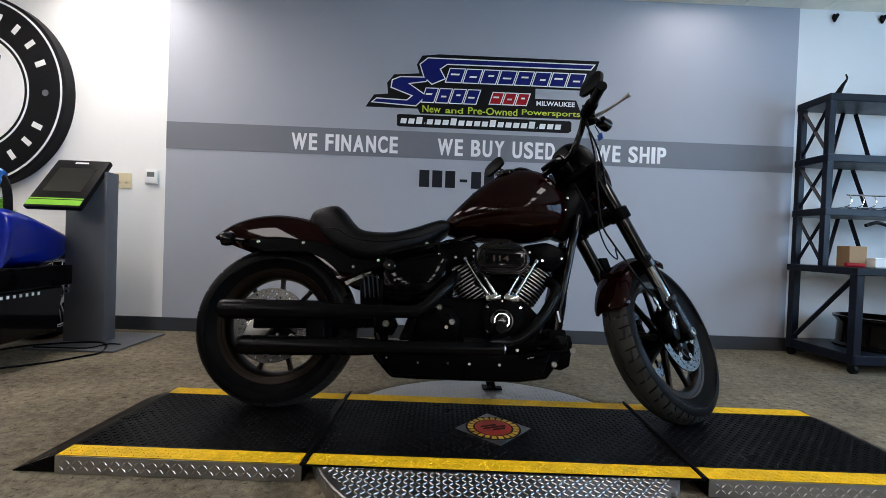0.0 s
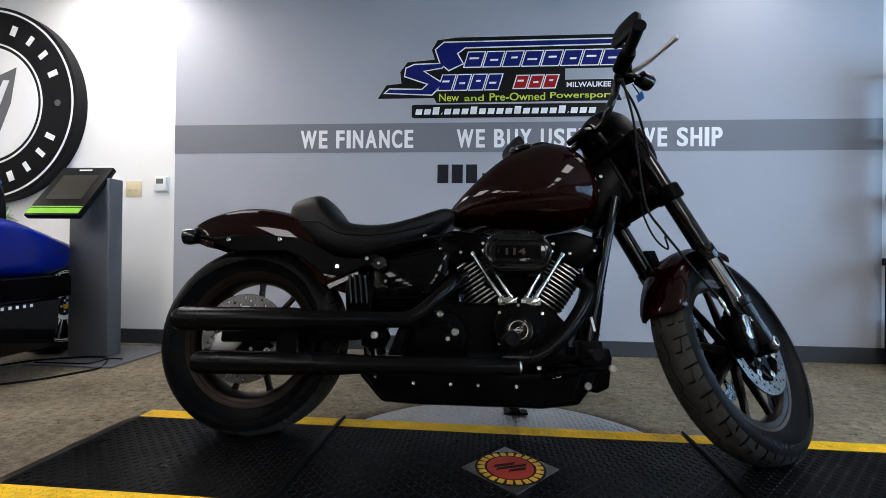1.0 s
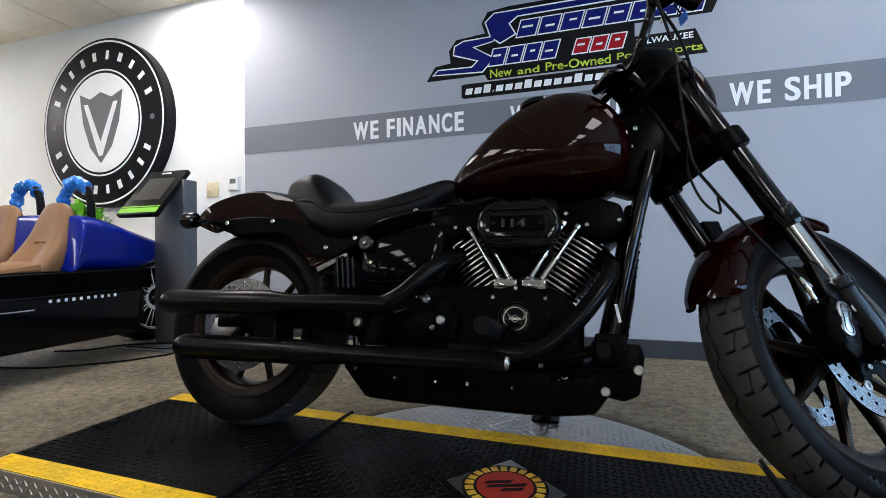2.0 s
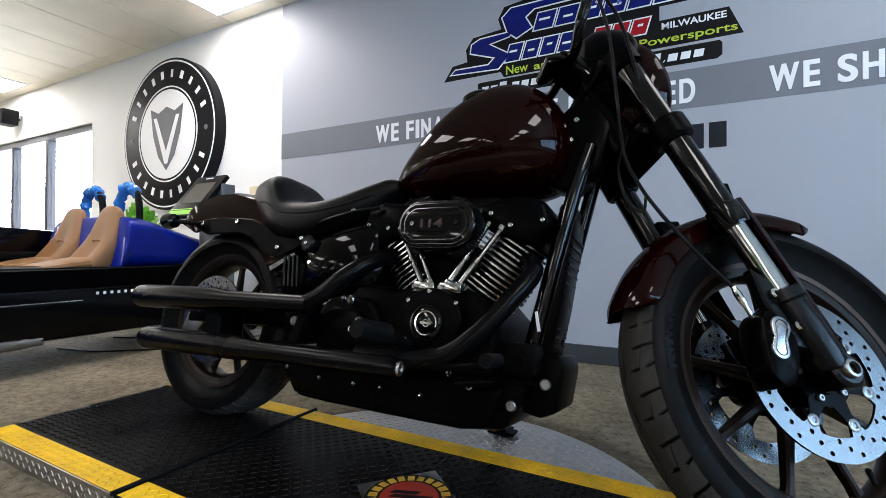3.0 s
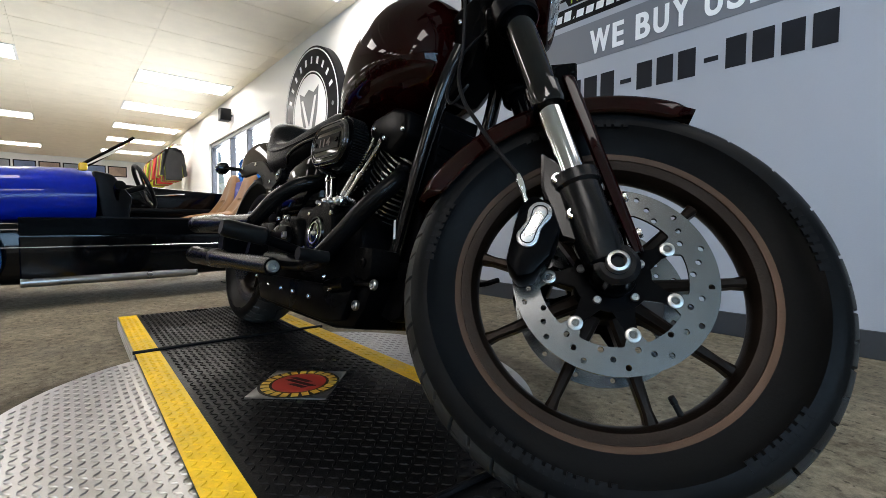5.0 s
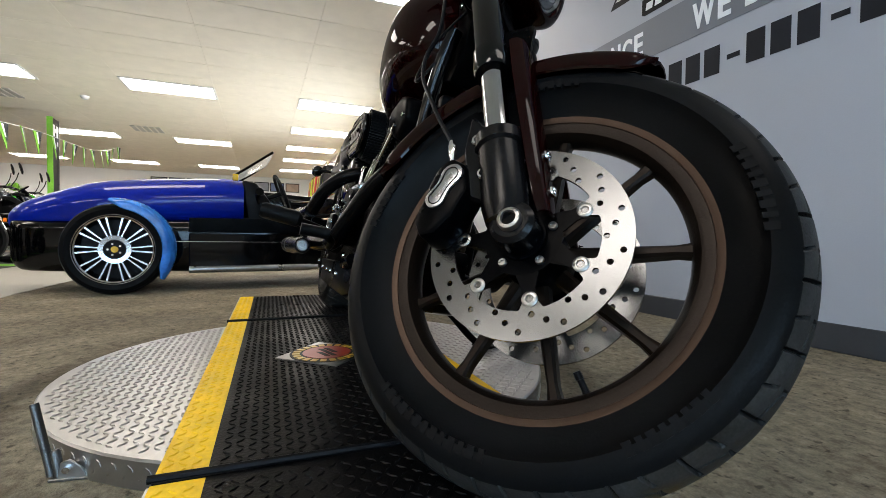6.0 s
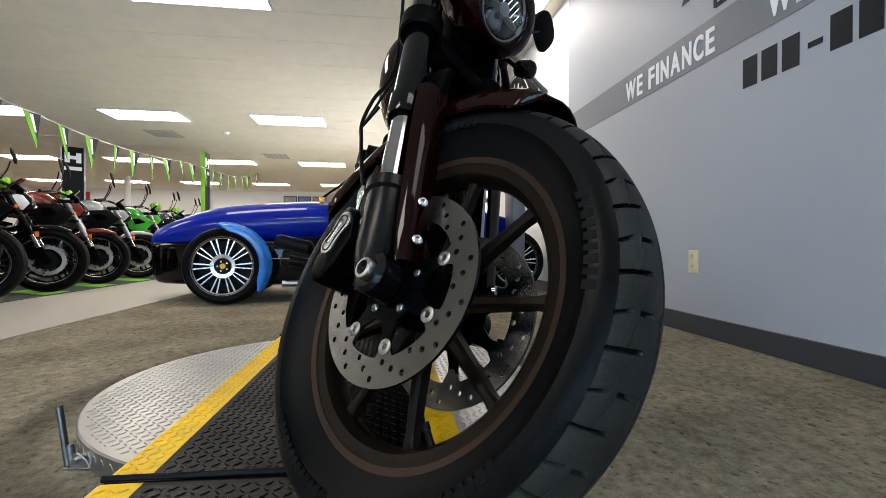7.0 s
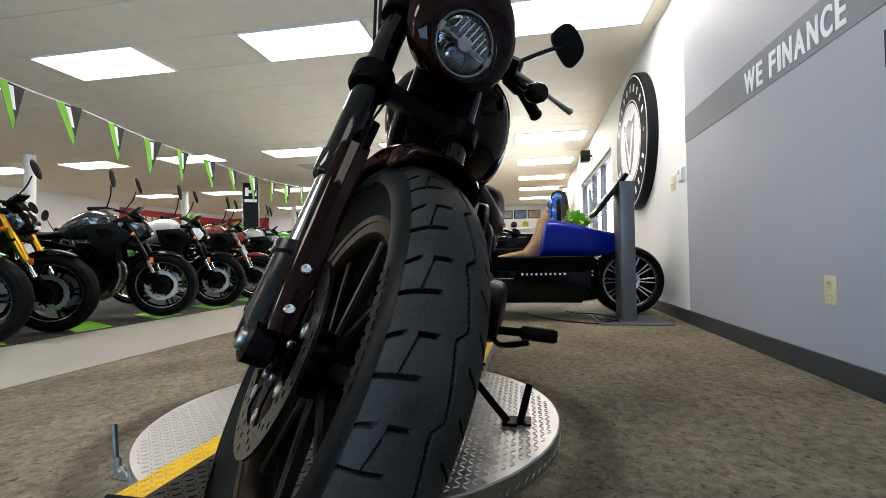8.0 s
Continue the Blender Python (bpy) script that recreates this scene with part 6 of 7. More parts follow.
# ---- steel workbench shelf ----
NAVY = mat("dark_navy_steel", (0.0045, 0.007, 0.0145), 0.36, 0.0, 0.2, 6, 0.1, 150, spec=0.2)
sh = thing("steel_shelf_bench", pose(3.25, 0, 0), "dark navy steel workbench with an upright shelf rack", "shelf")
Y0, Y1, YU, LEN = 0.88, 1.36, 1.13, 1.5
for x in (0.02, LEN):
    for y in (Y0, Y1):
        part("leg", box(x - 0.025, x + 0.025, y - 0.025, y + 0.025, 0.06, 0.64, 0.003), NAVY, sh)
        part("caster", rod((x - 0.012, y, 0.03), (x + 0.012, y, 0.03), 0.03, n=16), PLASTIC, sh)
    part("brace", rod((x, Y0, 0.62), (x, Y1, 0.12), 0.018, n=4), NAVY, sh)
part("lower_shelf", box(0, LEN + 0.02, Y0 - 0.03, Y1 + 0.03, 0.06, 0.12, 0.004), NAVY, sh)
part("bench_top", box(-0.02, LEN + 0.04, Y0 - 0.04, Y1 + 0.03, 0.615, 0.66, 0.004), NAVY, sh)
for x in (0.02, 0.62, LEN):
    for y in (YU, Y1):
        if x == 0.62 and y == Y1:
            continue
        part("upright", box(x - 0.022, x + 0.022, y - 0.02, y + 0.02, 0.66, 1.80, 0.003), NAVY, sh)
for z in (1.025, 1.385, 1.79):
    part("shelf_board", box(-0.005, LEN + 0.025, YU - 0.025, Y1 + 0.025, z - 0.025, z + 0.025, 0.004), NAVY, sh)
for z0, z1 in ((0.66, 1.0), (1.05, 1.36), (1.41, 1.765)):
    for a, b in ((YU, Y1), (Y1, YU)):
        part("side_brace", rod((0.02, a, z0), (0.02, b, z1), 0.014, n=4), NAVY, sh)
    for x0, x1 in ((0.25, 0.33), (0.55, 0.42), (0.9, 0.98), (1.25, 1.1)):
        part("back_brace", rod((x0, Y1 + 0.015, z0), (x1, Y1 + 0.015, z1), 0.017, n=4), NAVY, sh)
part("top_hook", tube([(0.06, YU, 1.81), (0.09, YU, 1.87), (0.12, YU, 1.92), (0.11, YU, 1.95)], 0.008, 8, radii=[0.02, 0.012, 0.006, 0.004]), PLASTIC, sh)

for i, (x, y) in enumerate(((3.62, 1.1), (4.15, 1.12))):
    r = thing("car_wheel_rim", pose(x, y, 0.12), "black bare wheel rim lying on the lower shelf", "wheel rim", "spare rims")
    part("barrel", lathe([(0.17, 0), (0.215, 0), (0.22, 0.015), (0.2, 0.03), (0.195, 0.16), (0.205, 0.18), (0.22, 0.195), (0.222, 0.21), (0.205, 0.21), (0.18, 0.18), (0.175, 0.03)], 48, closed=True), GLOSS_BLACK, r)
    for k in range(8):
        part("spoke", box(0.04, 0.185, -0.018, 0.018, 0.165, 0.19, 0.004), GLOSS_BLACK, r).matrix_local = Matrix.Rotation(2 * math.pi * k / 8, 4, "Z")
    part("hub", rod((0, 0, 0.15), (0, 0, 0.19), 0.06, n=24), GLOSS_BLACK, r)
bk = thing("wire_basket", pose(3.42, 1.24, 1.05), "shallow chrome wire rack on the middle shelf", "wire rack")
for k in range(6):
    x = k * 0.085
    part("wire", tube([(x, 0.1, 0.015), (x, -0.09, 0.015), (x + 0.02, -0.115, 0.05), (x + 0.02, -0.1, 0.095)], 0.0035, 6), CHROME, bk)
for y, z in ((-0.1, 0.095), (0.1, 0.015), (-0.09, 0.012)):
    part("wire", tube([(0, y, z), (0.22, y, z), (0.44, y, z)], 0.005, 8), CHROME, bk)
gn = thing("gooseneck_lamp", pose(3.78, 1.1, 0.66), "black gooseneck lamp with a chrome collar on the bench", "lamp")
part("base", prism([(-0.06, -0.04), (0.06, -0.04), (0.06, 0.04), (-0.06, 0.04)], 0, 0.05, 0.01, 2, plane="xy"), PLASTIC, gn)
part("neck", tube([(0, 0, 0.05), (0.01, 0, 0.14), (-0.05, 0, 0.25), (-0.17, 0, 0.30), (-0.26, 0, 0.28)], 0.012, 10), PLASTIC, gn)
part("collar", rod((0, 0, 0.09), (0.005, 0, 0.12), 0.016, n=14), CHROME, gn)
CARD = mat("brown_card", (0.33, 0.2, 0.1), 0.8, 0, 0.15, 5, 0.1, 60)
solid("cardboard_box", box(3.44, 3.56, 1.12, 1.22, 0.66, 0.80, 0.003), CARD, "small brown cardboard box on the bench", "box")
solid("parts_packet", box(3.58, 3.68, 1.08, 1.16, 0.66, 0.725, 0.004), WHITE_PLASTIC, "small white parts packet on the bench", "packet")
solid("red_tube", rod((3.36, 1.06, 0.675), (3.48, 1.06, 0.672), 0.014, n=12), LOGO_RED, "short red tube lying on the bench", "tube")

# ---- blue three-wheeled roadster ----
BLUE = mat("gloss_cobalt_blue_paint", (0.0004, 0.0105, 0.21), 0.3, 0.0, 0.1, 20, coat=0.38, spec=0.05)
WRAP = mat("crinkled_blue_film", (0.022, 0.16, 0.52), 0.14, 0, 0.5, 9, 1.0, 22)
TAN = mat("tan_leather", (0.225, 0.104, 0.036), 0.5, 0, 0.12, 6, 0.25, 200)
RIM_SILVER = mat("machined_silver", (0.7, 0.7, 0.7), 0.25, 1, 0.1, 10)
LIME_LEAF = mat("lime_ribbon", (0.2, 0.5, 0.02), 0.4, 0, 0.3, 20)
AMBER = mat("amber_lens", (0.7, 0.4, 0.02), 0.2, 0, 0.1)
car = thing("roadster", pose(-1.88, 0, 0, 0, 0, -86.5), "cobalt blue and black three-wheeled open roadster with tan seats", "car")


def hull(rows, power, n=32):
    return loft(smooth_rows(rows, 3), n, power)


part("hood", hull([(1.985, 0.05, 0.44, 0.50), (1.95, 0.14, 0.40, 0.555), (1.86, 0.235, 0.38, 0.615), (1.72, 0.30, 0.38, 0.675), (1.50, 0.345, 0.38, 0.75), (1.22, 0.375, 0.40, 0.79), (0.92, 0.40, 0.42, 0.815), (0.66, 0.42, 0.44, 0.828), (0.55, 0.425, 0.46, 0.815)], 2.5), BLUE, car, "glossy cobalt blue hood", 60)
tub_rows = [(1.96, 0.1, 0.30, 0.47), (1.9, 0.24, 0.16, 0.475), (1.7, 0.33, 0.13, 0.48), (1.0, 0.42, 0.12, 0.50), (0.5, 0.445, 0.12, 0.505), (-0.2, 0.445, 0.125, 0.51), (-0.6, 0.425, 0.135, 0.51), (-0.82, 0.36, 0.14, 0.50), (-0.88, 0.28, 0.18, 0.48)]
part("lower_body", hull(tub_rows, 7), GLOSS_BLACK, car, "black lower body tub", 40)
part("side_panel", prism([(0.9, 0.405), (0.9, 0.505), (-0.8, 0.515), (-0.8, 0.4)], 0.437, 0.452, 0.005), SATIN_BLACK, car)
part("lower_panel", prism([(0.9, 0.15), (0.9, 0.398), (-0.74, 0.393), (-0.7, 0.14)], 0.43, 0.447, 0.006), GLOSS_BLACK, car)
part("side_trim", box(-0.16, 1.0, 0.446, 0.451, 0.335, 0.341, 0.0015), CHROME, car)
for i in range(10):
    part("letter_bar", box(-0.572 + i * 0.0372, -0.557 + i * 0.0372, 0.4475, 0.449, 0.364, 0.38), SIGN_WHITE, car)
part("side_pipe", rod((0.9, 0.435, 0.142), (0.02, 0.44, 0.146), 0.026, n=20, stations=[(0, 0.026), (0.93, 0.026), (0.94, 0.021), (1, 0.021)]), STEEL, car, "brushed steel side pipe")
tail_rows = [(-0.362, 0.425, 0.50, 0.515), (-0.39, 0.425, 0.50, 0.64), (-0.424, 0.42, 0.50, 0.785), (-0.45, 0.415, 0.50, 0.825), (-0.56, 0.40, 0.50, 0.822), (-0.74, 0.365, 0.50, 0.775), (-0.9, 0.31, 0.51, 0.735), (-1.05, 0.235, 0.54, 0.705), (-1.16, 0.15, 0.575, 0.675), (-1.22, 0.06, 0.60, 0.645)]
part("tail", loft(smooth_rows(tail_rows, 3), 48, 4.6), BLUE, car, "glossy cobalt blue tail", 60)
part("tail_seam", tube([(-0.35, 0.43, 0.515), (-0.5, 0.43, 0.512), (-0.75, 0.4, 0.512)], 0.004, 8), GLOSS_BLACK, car)
part("cockpit_floor", box(-0.4, 0.55, -0.38, 0.38, 0.508, 0.516), PLASTIC, car)
part("far_side_wall", prism([(0.6, 0.50), (0.58, 0.795), (0.1, 0.768), (-0.3, 0.748), (-0.46, 0.74), (-0.46, 0.50)], -0.44, -0.405, 0.012, 2), GLOSS_BLACK, car, "black inner door wall")
part("door_pull", tube([(0.12, -0.402, 0.70), (0.05, -0.385, 0.70), (-0.06, -0.385, 0.715), (-0.12, -0.402, 0.72)], 0.008, 8), CHROME, car)
part("arm_rest", box(-0.35, 0.3, -0.405, -0.37, 0.56, 0.60, 0.012, 2), PLASTIC, car)
dash = prism([(0.52, 0.5), (0.56, 0.8), (0.46, 0.78), (0.36, 0.64), (0.38, 0.5)], -0.37, 0.37, 0.02, 2)
part("dashboard", dash, PLASTIC, car)
for s in (-1, 1):
    part("seat_cushion", loft(smooth_rows([(-0.04, 0.13, 0.49, 0.525), (-0.14, 0.15, 0.49, 0.55), (-0.26, 0.15, 0.49, 0.57)], 2), 16, 3), TAN, car).matrix_local = pose(0, s * 0.19, 0)
    rows = smooth_rows([(-0.17, -0.42, 0.505, 0.145), (-0.235, -0.455, 0.56, 0.148), (-0.31, -0.48, 0.64, 0.144), (-0.36, -0.49, 0.715, 0.13), (-0.392, -0.489, 0.79, 0.112), (-0.412, -0.482, 0.84, 0.096), (-0.424, -0.472, 0.868, 0.078), (-0.432, -0.462, 0.882, 0.055), (-0.438, -0.455, 0.888, 0.03)], 3)
    rings = []
    for xf, xb, z, w in rows:
        ring, mid, half = [], (xf + xb) / 2, (xf - xb) / 2
        for i in range(28):
            a = 2 * math.pi * i / 28
            cy, sx = math.copysign(abs(math.cos(a)) ** 0.75, math.cos(a)), math.copysign(abs(math.sin(a)) ** 0.75, math.sin(a))
            dish = 0.6 * half * math.exp(-(cy / 0.55) ** 2) * max(0, w - 0.09) / 0.06 if sx > 0 else 0
            ring.append(Vector((mid + half * sx - dish, w * cy, z - 0.05 * (1 if sx > 0 else 0) * max(0, 1 - abs(cy)) * half)))
        rings.append(ring)
    back = bmesh.new()
    grid_skin(back, rings)
    seat = part("seat_back", back, TAN, car, "tan leather bucket seat back", 60)
    seat.matrix_local = pose(0, s * 0.19, 0)
    slot = lathe([(0.034 + 0.005 * math.cos(a), 0.005 * math.sin(a)) for a in [2 * math.pi * i / 8 for i in range(8)]], 28, closed=True)
    part("slot_trim", slot, TAN, seat).matrix_local = Matrix.Translation((-0.372, 0, 0.655)) @ Matrix.Rotation(radians(-52), 4, "Y") @ Matrix.Diagonal((0.75, 1.3, 1, 1))
    hp = tube([(-0.55, s * 0.19 - 0.11, 0.72), (-0.55, s * 0.19 - 0.1, 0.92), (-0.55, s * 0.19 - 0.045, 1.01), (-0.55, s * 0.19 + 0.045, 1.01), (-0.55, s * 0.19 + 0.1, 0.92), (-0.55, s * 0.19 + 0.11, 0.72)], 0.02, 12)
    h = part("roll_hoop", hp, PLASTIC, car, "black roll hoop")
    crease = random.Random(11 + s)
    arc = [(s * 0.19 - 0.105 * math.cos(u) + crease.uniform(-0.004, 0.004), 0.885 + 0.135 * max(0, math.sin(u)) - 0.05 * (1 - math.sin(u)) + crease.uniform(-0.004, 0.004)) for u in [-0.25 + 2.65 * i / 22 for i in range(23)]]
    film = tube([(-0.55 + crease.uniform(-0.006, 0.006), y, z) for y, z in arc], 0.03, 12, 2, radii=[crease.uniform(0.024, 0.04) for _ in arc])
    part("hoop_film", film, WRAP, h, "crinkled blue protective film", 20)
scr = part("windscreen", prism([(0.60, 0.84), (0.59, 0.845), (0.34, 1.012), (0.345, 1.018), (0.36, 1.016)], -0.36, 0.36, 0), GLASS, car)
scr.visible_shadow = False
for s in (-1, 1):
    part("screen_post", rod((0.605, s * 0.365, 0.83), (0.345, s * 0.365, 1.02), 0.009, n=8), GLOSS_BLACK, car)
part("screen_rail", rod((0.345, -0.365, 1.018), (0.345, 0.365, 1.018), 0.007, n=8), CHROME, car)
sw_m = Matrix.Translation((0.265, 0.19, 0.725)) @ Matrix.Rotation(radians(-68), 4, "Y")
stw = lathe([(0.145 + 0.013 * math.cos(a), 0.013 * math.sin(a)) for a in [2 * math.pi * i / 10 for i in range(10)]], 40, closed=True)
for k in range(3):
    merge(stw, box(0, 0.14, -0.012, 0.012, -0.004, 0.004, 0.002), Matrix.Rotation(2 * math.pi * k / 3 + 0.5, 4, "Z"))
part("steering_wheel", stw, PLASTIC, car).matrix_local = sw_m
part("steering_column", rod((0.27, 0.19, 0.722), (0.48, 0.19, 0.64), 0.02, n=12), PLASTIC, car)
part("cowl_lamp", box(0.585, 0.625, 0.33, 0.40, 0.79, 0.835, 0.008, 2), AMBER, car, "yellow side lamp")
part("mirror", tube([(0.45, 0.43, 0.62), (0.46, 0.5, 0.68), (0.45, 0.56, 0.70)], 0.03, 10, radii=[0.008, 0.02, 0.03]), GLOSS_BLACK, car)


def road_wheel(x, y, R, width, side):
    m = Matrix.Translation((x, y, R)) @ Matrix.Rotation(radians(-90 * side), 4, "X")
    r = R * 0.76
    w = part("wheel", lathe([(r - 0.012, -width * 0.42), (r + 0.008, -width * 0.45), (r + 0.008, width * 0.45), (r - 0.004, width * 0.47), (r - 0.014, width * 0.40), (r - 0.03, width * 0.1)], 64, closed=True), GLOSS_BLACK, car)
    w.matrix_local = m
    part("tyre", lathe([(r, -width * 0.45), (r + (R - r) * 0.5, -width * 0.5), (R - 0.012, -width * 0.44), (R, -width * 0.3), (R, width * 0.3), (R - 0.012, width * 0.44), (r + (R - r) * 0.5, width * 0.5), (r, width * 0.45)], 72, closed=True), RUBBER, w)
    part("backing", disc_bm(r - 0.015, 0.01, 48), PLASTIC, w).matrix_local = pose(0, 0, width * 0.05)
    part("rim_lip", lathe([(r - 0.012, width * 0.4), (r + 0.004, width * 0.46), (r + 0.001, width * 0.475), (r - 0.015, width * 0.42)], 64, closed=True), RIM_SILVER, w)
    for k in range(10):
        for d in (-1, 1):
            a = 2 * math.pi * k / 10
            sp = prism([(0.075, d * 0.0088 - 0.005), (0.075, d * 0.0088 + 0.005), (r - 0.012, d * 0.021 + 0.0075), (r - 0.012, d * 0.021 - 0.0065)], width * 0.30, width * 0.40, 0.002, plane="xy")
            part("spoke", sp, RIM_SILVER, w).matrix_local = Matrix.Rotation(a, 4, "Z")
    part("hub", lathe([(0.0001, width * 0.36), (0.056, width * 0.36), (0.062, width * 0.39), (0.088, width * 0.405), (0.094, width * 0.36), (0.094, width * 0.3)], 40), RIM_SILVER, w)
    part("hub_well", disc_bm(0.058, 0.004, 32), PLASTIC, w).matrix_local = pose(0, 0, width * 0.375)
    part("centre_cap", disc_bm(0.02, 0.006, 20), AMBER, w, "yellow centre cap").matrix_local = pose(0, 0, width * 0.40)
    for k in range(5):
        part("lug_nut", rod((0.036, 0, width * 0.39), (0.036, 0, width * 0.43), 0.007, n=6), CHROME, w).matrix_local = Matrix.Rotation(2 * math.pi * k / 5, 4, "Z")
    return w


for s in (1, -1):
    road_wheel(1.30, s * 0.5, 0.288, 0.2, s)
    fs = fender_shell(Vector((1.30, s * 0.5, 0.288)), 0.322, radians(84), radians(218), 0.118, 0.055, 30, 0.006, 0.15)
    part("cycle_fender", fs, WRAP, car, "cycle fender wrapped in crinkled blue film")
    part("suspension_arm", rod((1.3, s * 0.3, 0.3), (1.3, s * 0.45, 0.29), 0.025, n=10), PLASTIC, car)
road_wheel(-1.155, 0.02, 0.295, 0.22, 1)
part("rear_fender", fender_shell(Vector((-1.165, -0.01, 0.285)), 0.305, radians(70), radians(160), 0.06, 0.02, 30, 0.006, 0.2), GLOSS_BLACK, car)
for i in range(5):
    part("vent_bolt", rod((-0.78, 0.43, 0.36 + i * 0.03), (-0.78, 0.445, 0.36 + i * 0.03), 0.007, n=8), CHROME, car)


def bow(m, size, label):
    """A gift bow of many ribbon loops."""
    t = thing("gift_bow", m, label, "gift bow", "gift bows")
    rnd = random.Random(int(size * 1000))
    for i in range(46):
        a, e = rnd.uniform(0, 2 * math.pi), rnd.uniform(-0.1, 1.2)
        d = Vector((math.cos(a) * math.cos(e), math.sin(a) * math.cos(e), math.sin(e)))
        u = d.cross(Vector((0, 0, 1))).normalized()
        L, w = size * rnd.uniform(0.7, 1.0), size * 0.16
        up = u.cross(d)
        pts = [d * L * k + up * (math.sin(k * math.pi) * size * 0.22) for k in (0, 0.35, 0.7, 1.0)]
        ret = [d * L * k - up * (math.sin(k * math.pi) * size * 0.22) for k in (1.0, 0.7, 0.35, 0)]
        line = pts + ret[1:]
        bm = bmesh.new()
        va = [bm.verts.new(p + u * w / 2) for p in line]
        vb = [bm.verts.new(p - u * w / 2) for p in line]
        for k in range(len(line) - 1):
            bm.faces.new((va[k], va[k + 1], vb[k + 1], vb[k]))
        part("ribbon_loop", bm, LIME_LEAF, t)
    return t


bow(pose(-1.925, 0.74, 0.80), 0.16, "large lime green gift bow on the roadster's tail")

# ---- the rest of the showroom ----
mat_floor = thing("display_mat", pose(0, 0, 0), "black and lime display mat under the row of motorcycles", "mat", kind="structure")
part("mat_sheet", box(-9.0, 1.6, -5.9, -2.95, 0.0045, 0.008), MAT_BLACK, mat_floor)
for i in range(14):
    x = -8.6 + i * 0.75
    part("lime_stripe", prism([(x, -3.5), (x + 0.3, -3.5), (x + 0.55, -3.0), (x + 0.25, -3.0)], 0.008, 0.010, plane="xy"), MAT_GREEN, mat_floor)


REFLECTOR = mat("orange_reflector", (0.7, 0.16, 0.01), 0.25, 0, 0.1)


def street_bike(body_mat, fork_mat, fender_mat, label, shroud_mat=None):
    """A naked street motorcycle: x ahead, z up, front contact patch at the origin."""
    t = thing("street_motorcycle", pose(0, 0, 0), label, "motorcycle", "row of street motorcycles")
    R = 0.3
    shroud_mat = shroud_mat or PLASTIC
    for nm, cx, w in (("front_wheel", 0, 0.12), ("rear_wheel", -1.38, 0.17)):
        m = Matrix.Translation((cx, 0, R)) @ SIDE
        wl = part(nm, lathe([(0.205, -w * 0.35), (0.222, -w * 0.4), (0.222, w * 0.4), (0.205, w * 0.35), (0.195, 0)], 40, closed=True), GLOSS_BLACK, t)
        wl.matrix_local = m
        part("tyre", lathe([(0.22, -w * 0.38), (0.25, -w * 0.5), (R - 0.022, -w * 0.42), (R - 0.004, -w * 0.18), (R, 0), (R - 0.004, w * 0.18), (R - 0.022, w * 0.42), (0.25, w * 0.5), (0.22, w * 0.38)], 56, closed=True), RUBBER, wl)
        for k in range(5):
            for d in (-0.13, 0.13):
                part("spoke", prism([(0.03, -0.011), (0.205, -0.007), (0.205, 0.007), (0.03, 0.011)], -0.012, 0.012, 0.003, plane="xy"), GLOSS_BLACK, wl).matrix_local = Matrix.Rotation(2 * math.pi * k / 5 + d, 4, "Z")
        part("hub", rod((0, 0, -0.06), (0, 0, 0.06), 0.035, n=16), GLOSS_BLACK, wl)
        for s in (-1, 1):
            rim_pts = [0.14 - 0.005 * (i % 2) for i in range(36)]
            ds = bmesh.new()
            outer = [Vector((rr * math.cos(2 * math.pi * i / 36), rr * math.sin(2 * math.pi * i / 36), 0)) for i, rr in enumerate(rim_pts)]
            inner = [Vector((0.103 * math.cos(2 * math.pi * i / 36), 0.103 * math.sin(2 * math.pi * i / 36), 0)) for i in range(36)]
            up = Vector((0, 0, 0.004))
            grid_skin(ds, [outer, [p + up for p in outer], [p + up for p in inner], inner, outer], True, False)
            part("brake_disc", ds, STEEL, wl).matrix_local = pose(0, 0, s * 0.07 - 0.002)
            part("disc_carrier", lathe([(0.035, s * 0.069), (0.085, s * 0.069), (0.085, s * 0.073), (0.035, s * 0.073)], 10, closed=True), PLASTIC, wl)
            for k in range(6):
                part("disc_button", rod((0.11 * math.cos(k * 1.047), 0.11 * math.sin(k * 1.047), s * 0.072), (0.11 * math.cos(k * 1.047), 0.11 * math.sin(k * 1.047), s * 0.079), 0.009, n=8), STEEL, wl)
        part("wheel_rim_line", lathe([(0.207, w * 0.36), (0.212, w * 0.385), (0.214, w * 0.36)], 40, closed=True), STEEL, wl)
    for s in (-1, 1):
        part("fork_tube", rod((-0.1, s * 0.1, 0.535), (-0.27, s * 0.1, 0.93), 0.026, n=12), fork_mat, t)
        part("fork_slider", rod((-0.045, s * 0.1, 0.40), (-0.105, s * 0.1, 0.545), 0.019, n=12), CHROME, t)
        part("fork_lower", prism([(-0.02, 0.26), (0.03, 0.28), (0.02, 0.33), (-0.03, 0.43), (-0.07, 0.42), (-0.06, 0.33)], s * 0.1 - 0.022, s * 0.1 + 0.022, 0.006), SATIN_BLACK, t)
        part("brake_caliper", prism([(-0.10, 0.30), (-0.05, 0.34), (-0.07, 0.43), (-0.13, 0.42), (-0.15, 0.35)], s * 0.085 - 0.03, s * 0.085 + 0.03, 0.01), SATIN_BLACK, t)
        part("fork_reflector", box(-0.075, -0.045, min(s * 0.124, s * 0.13), max(s * 0.124, s * 0.13), 0.515, 0.565, 0.002), REFLECTOR, t)
        part("grip", rod((-0.36, s * 0.22, 1.0), (-0.43, s * 0.40, 0.99), 0.017, n=10), PLASTIC, t)
        part("lever", tube([(-0.32, s * 0.2, 0.99), (-0.33, s * 0.3, 0.985), (-0.36, s * 0.39, 0.98)], 0.006, 6, 3), STEEL, t)
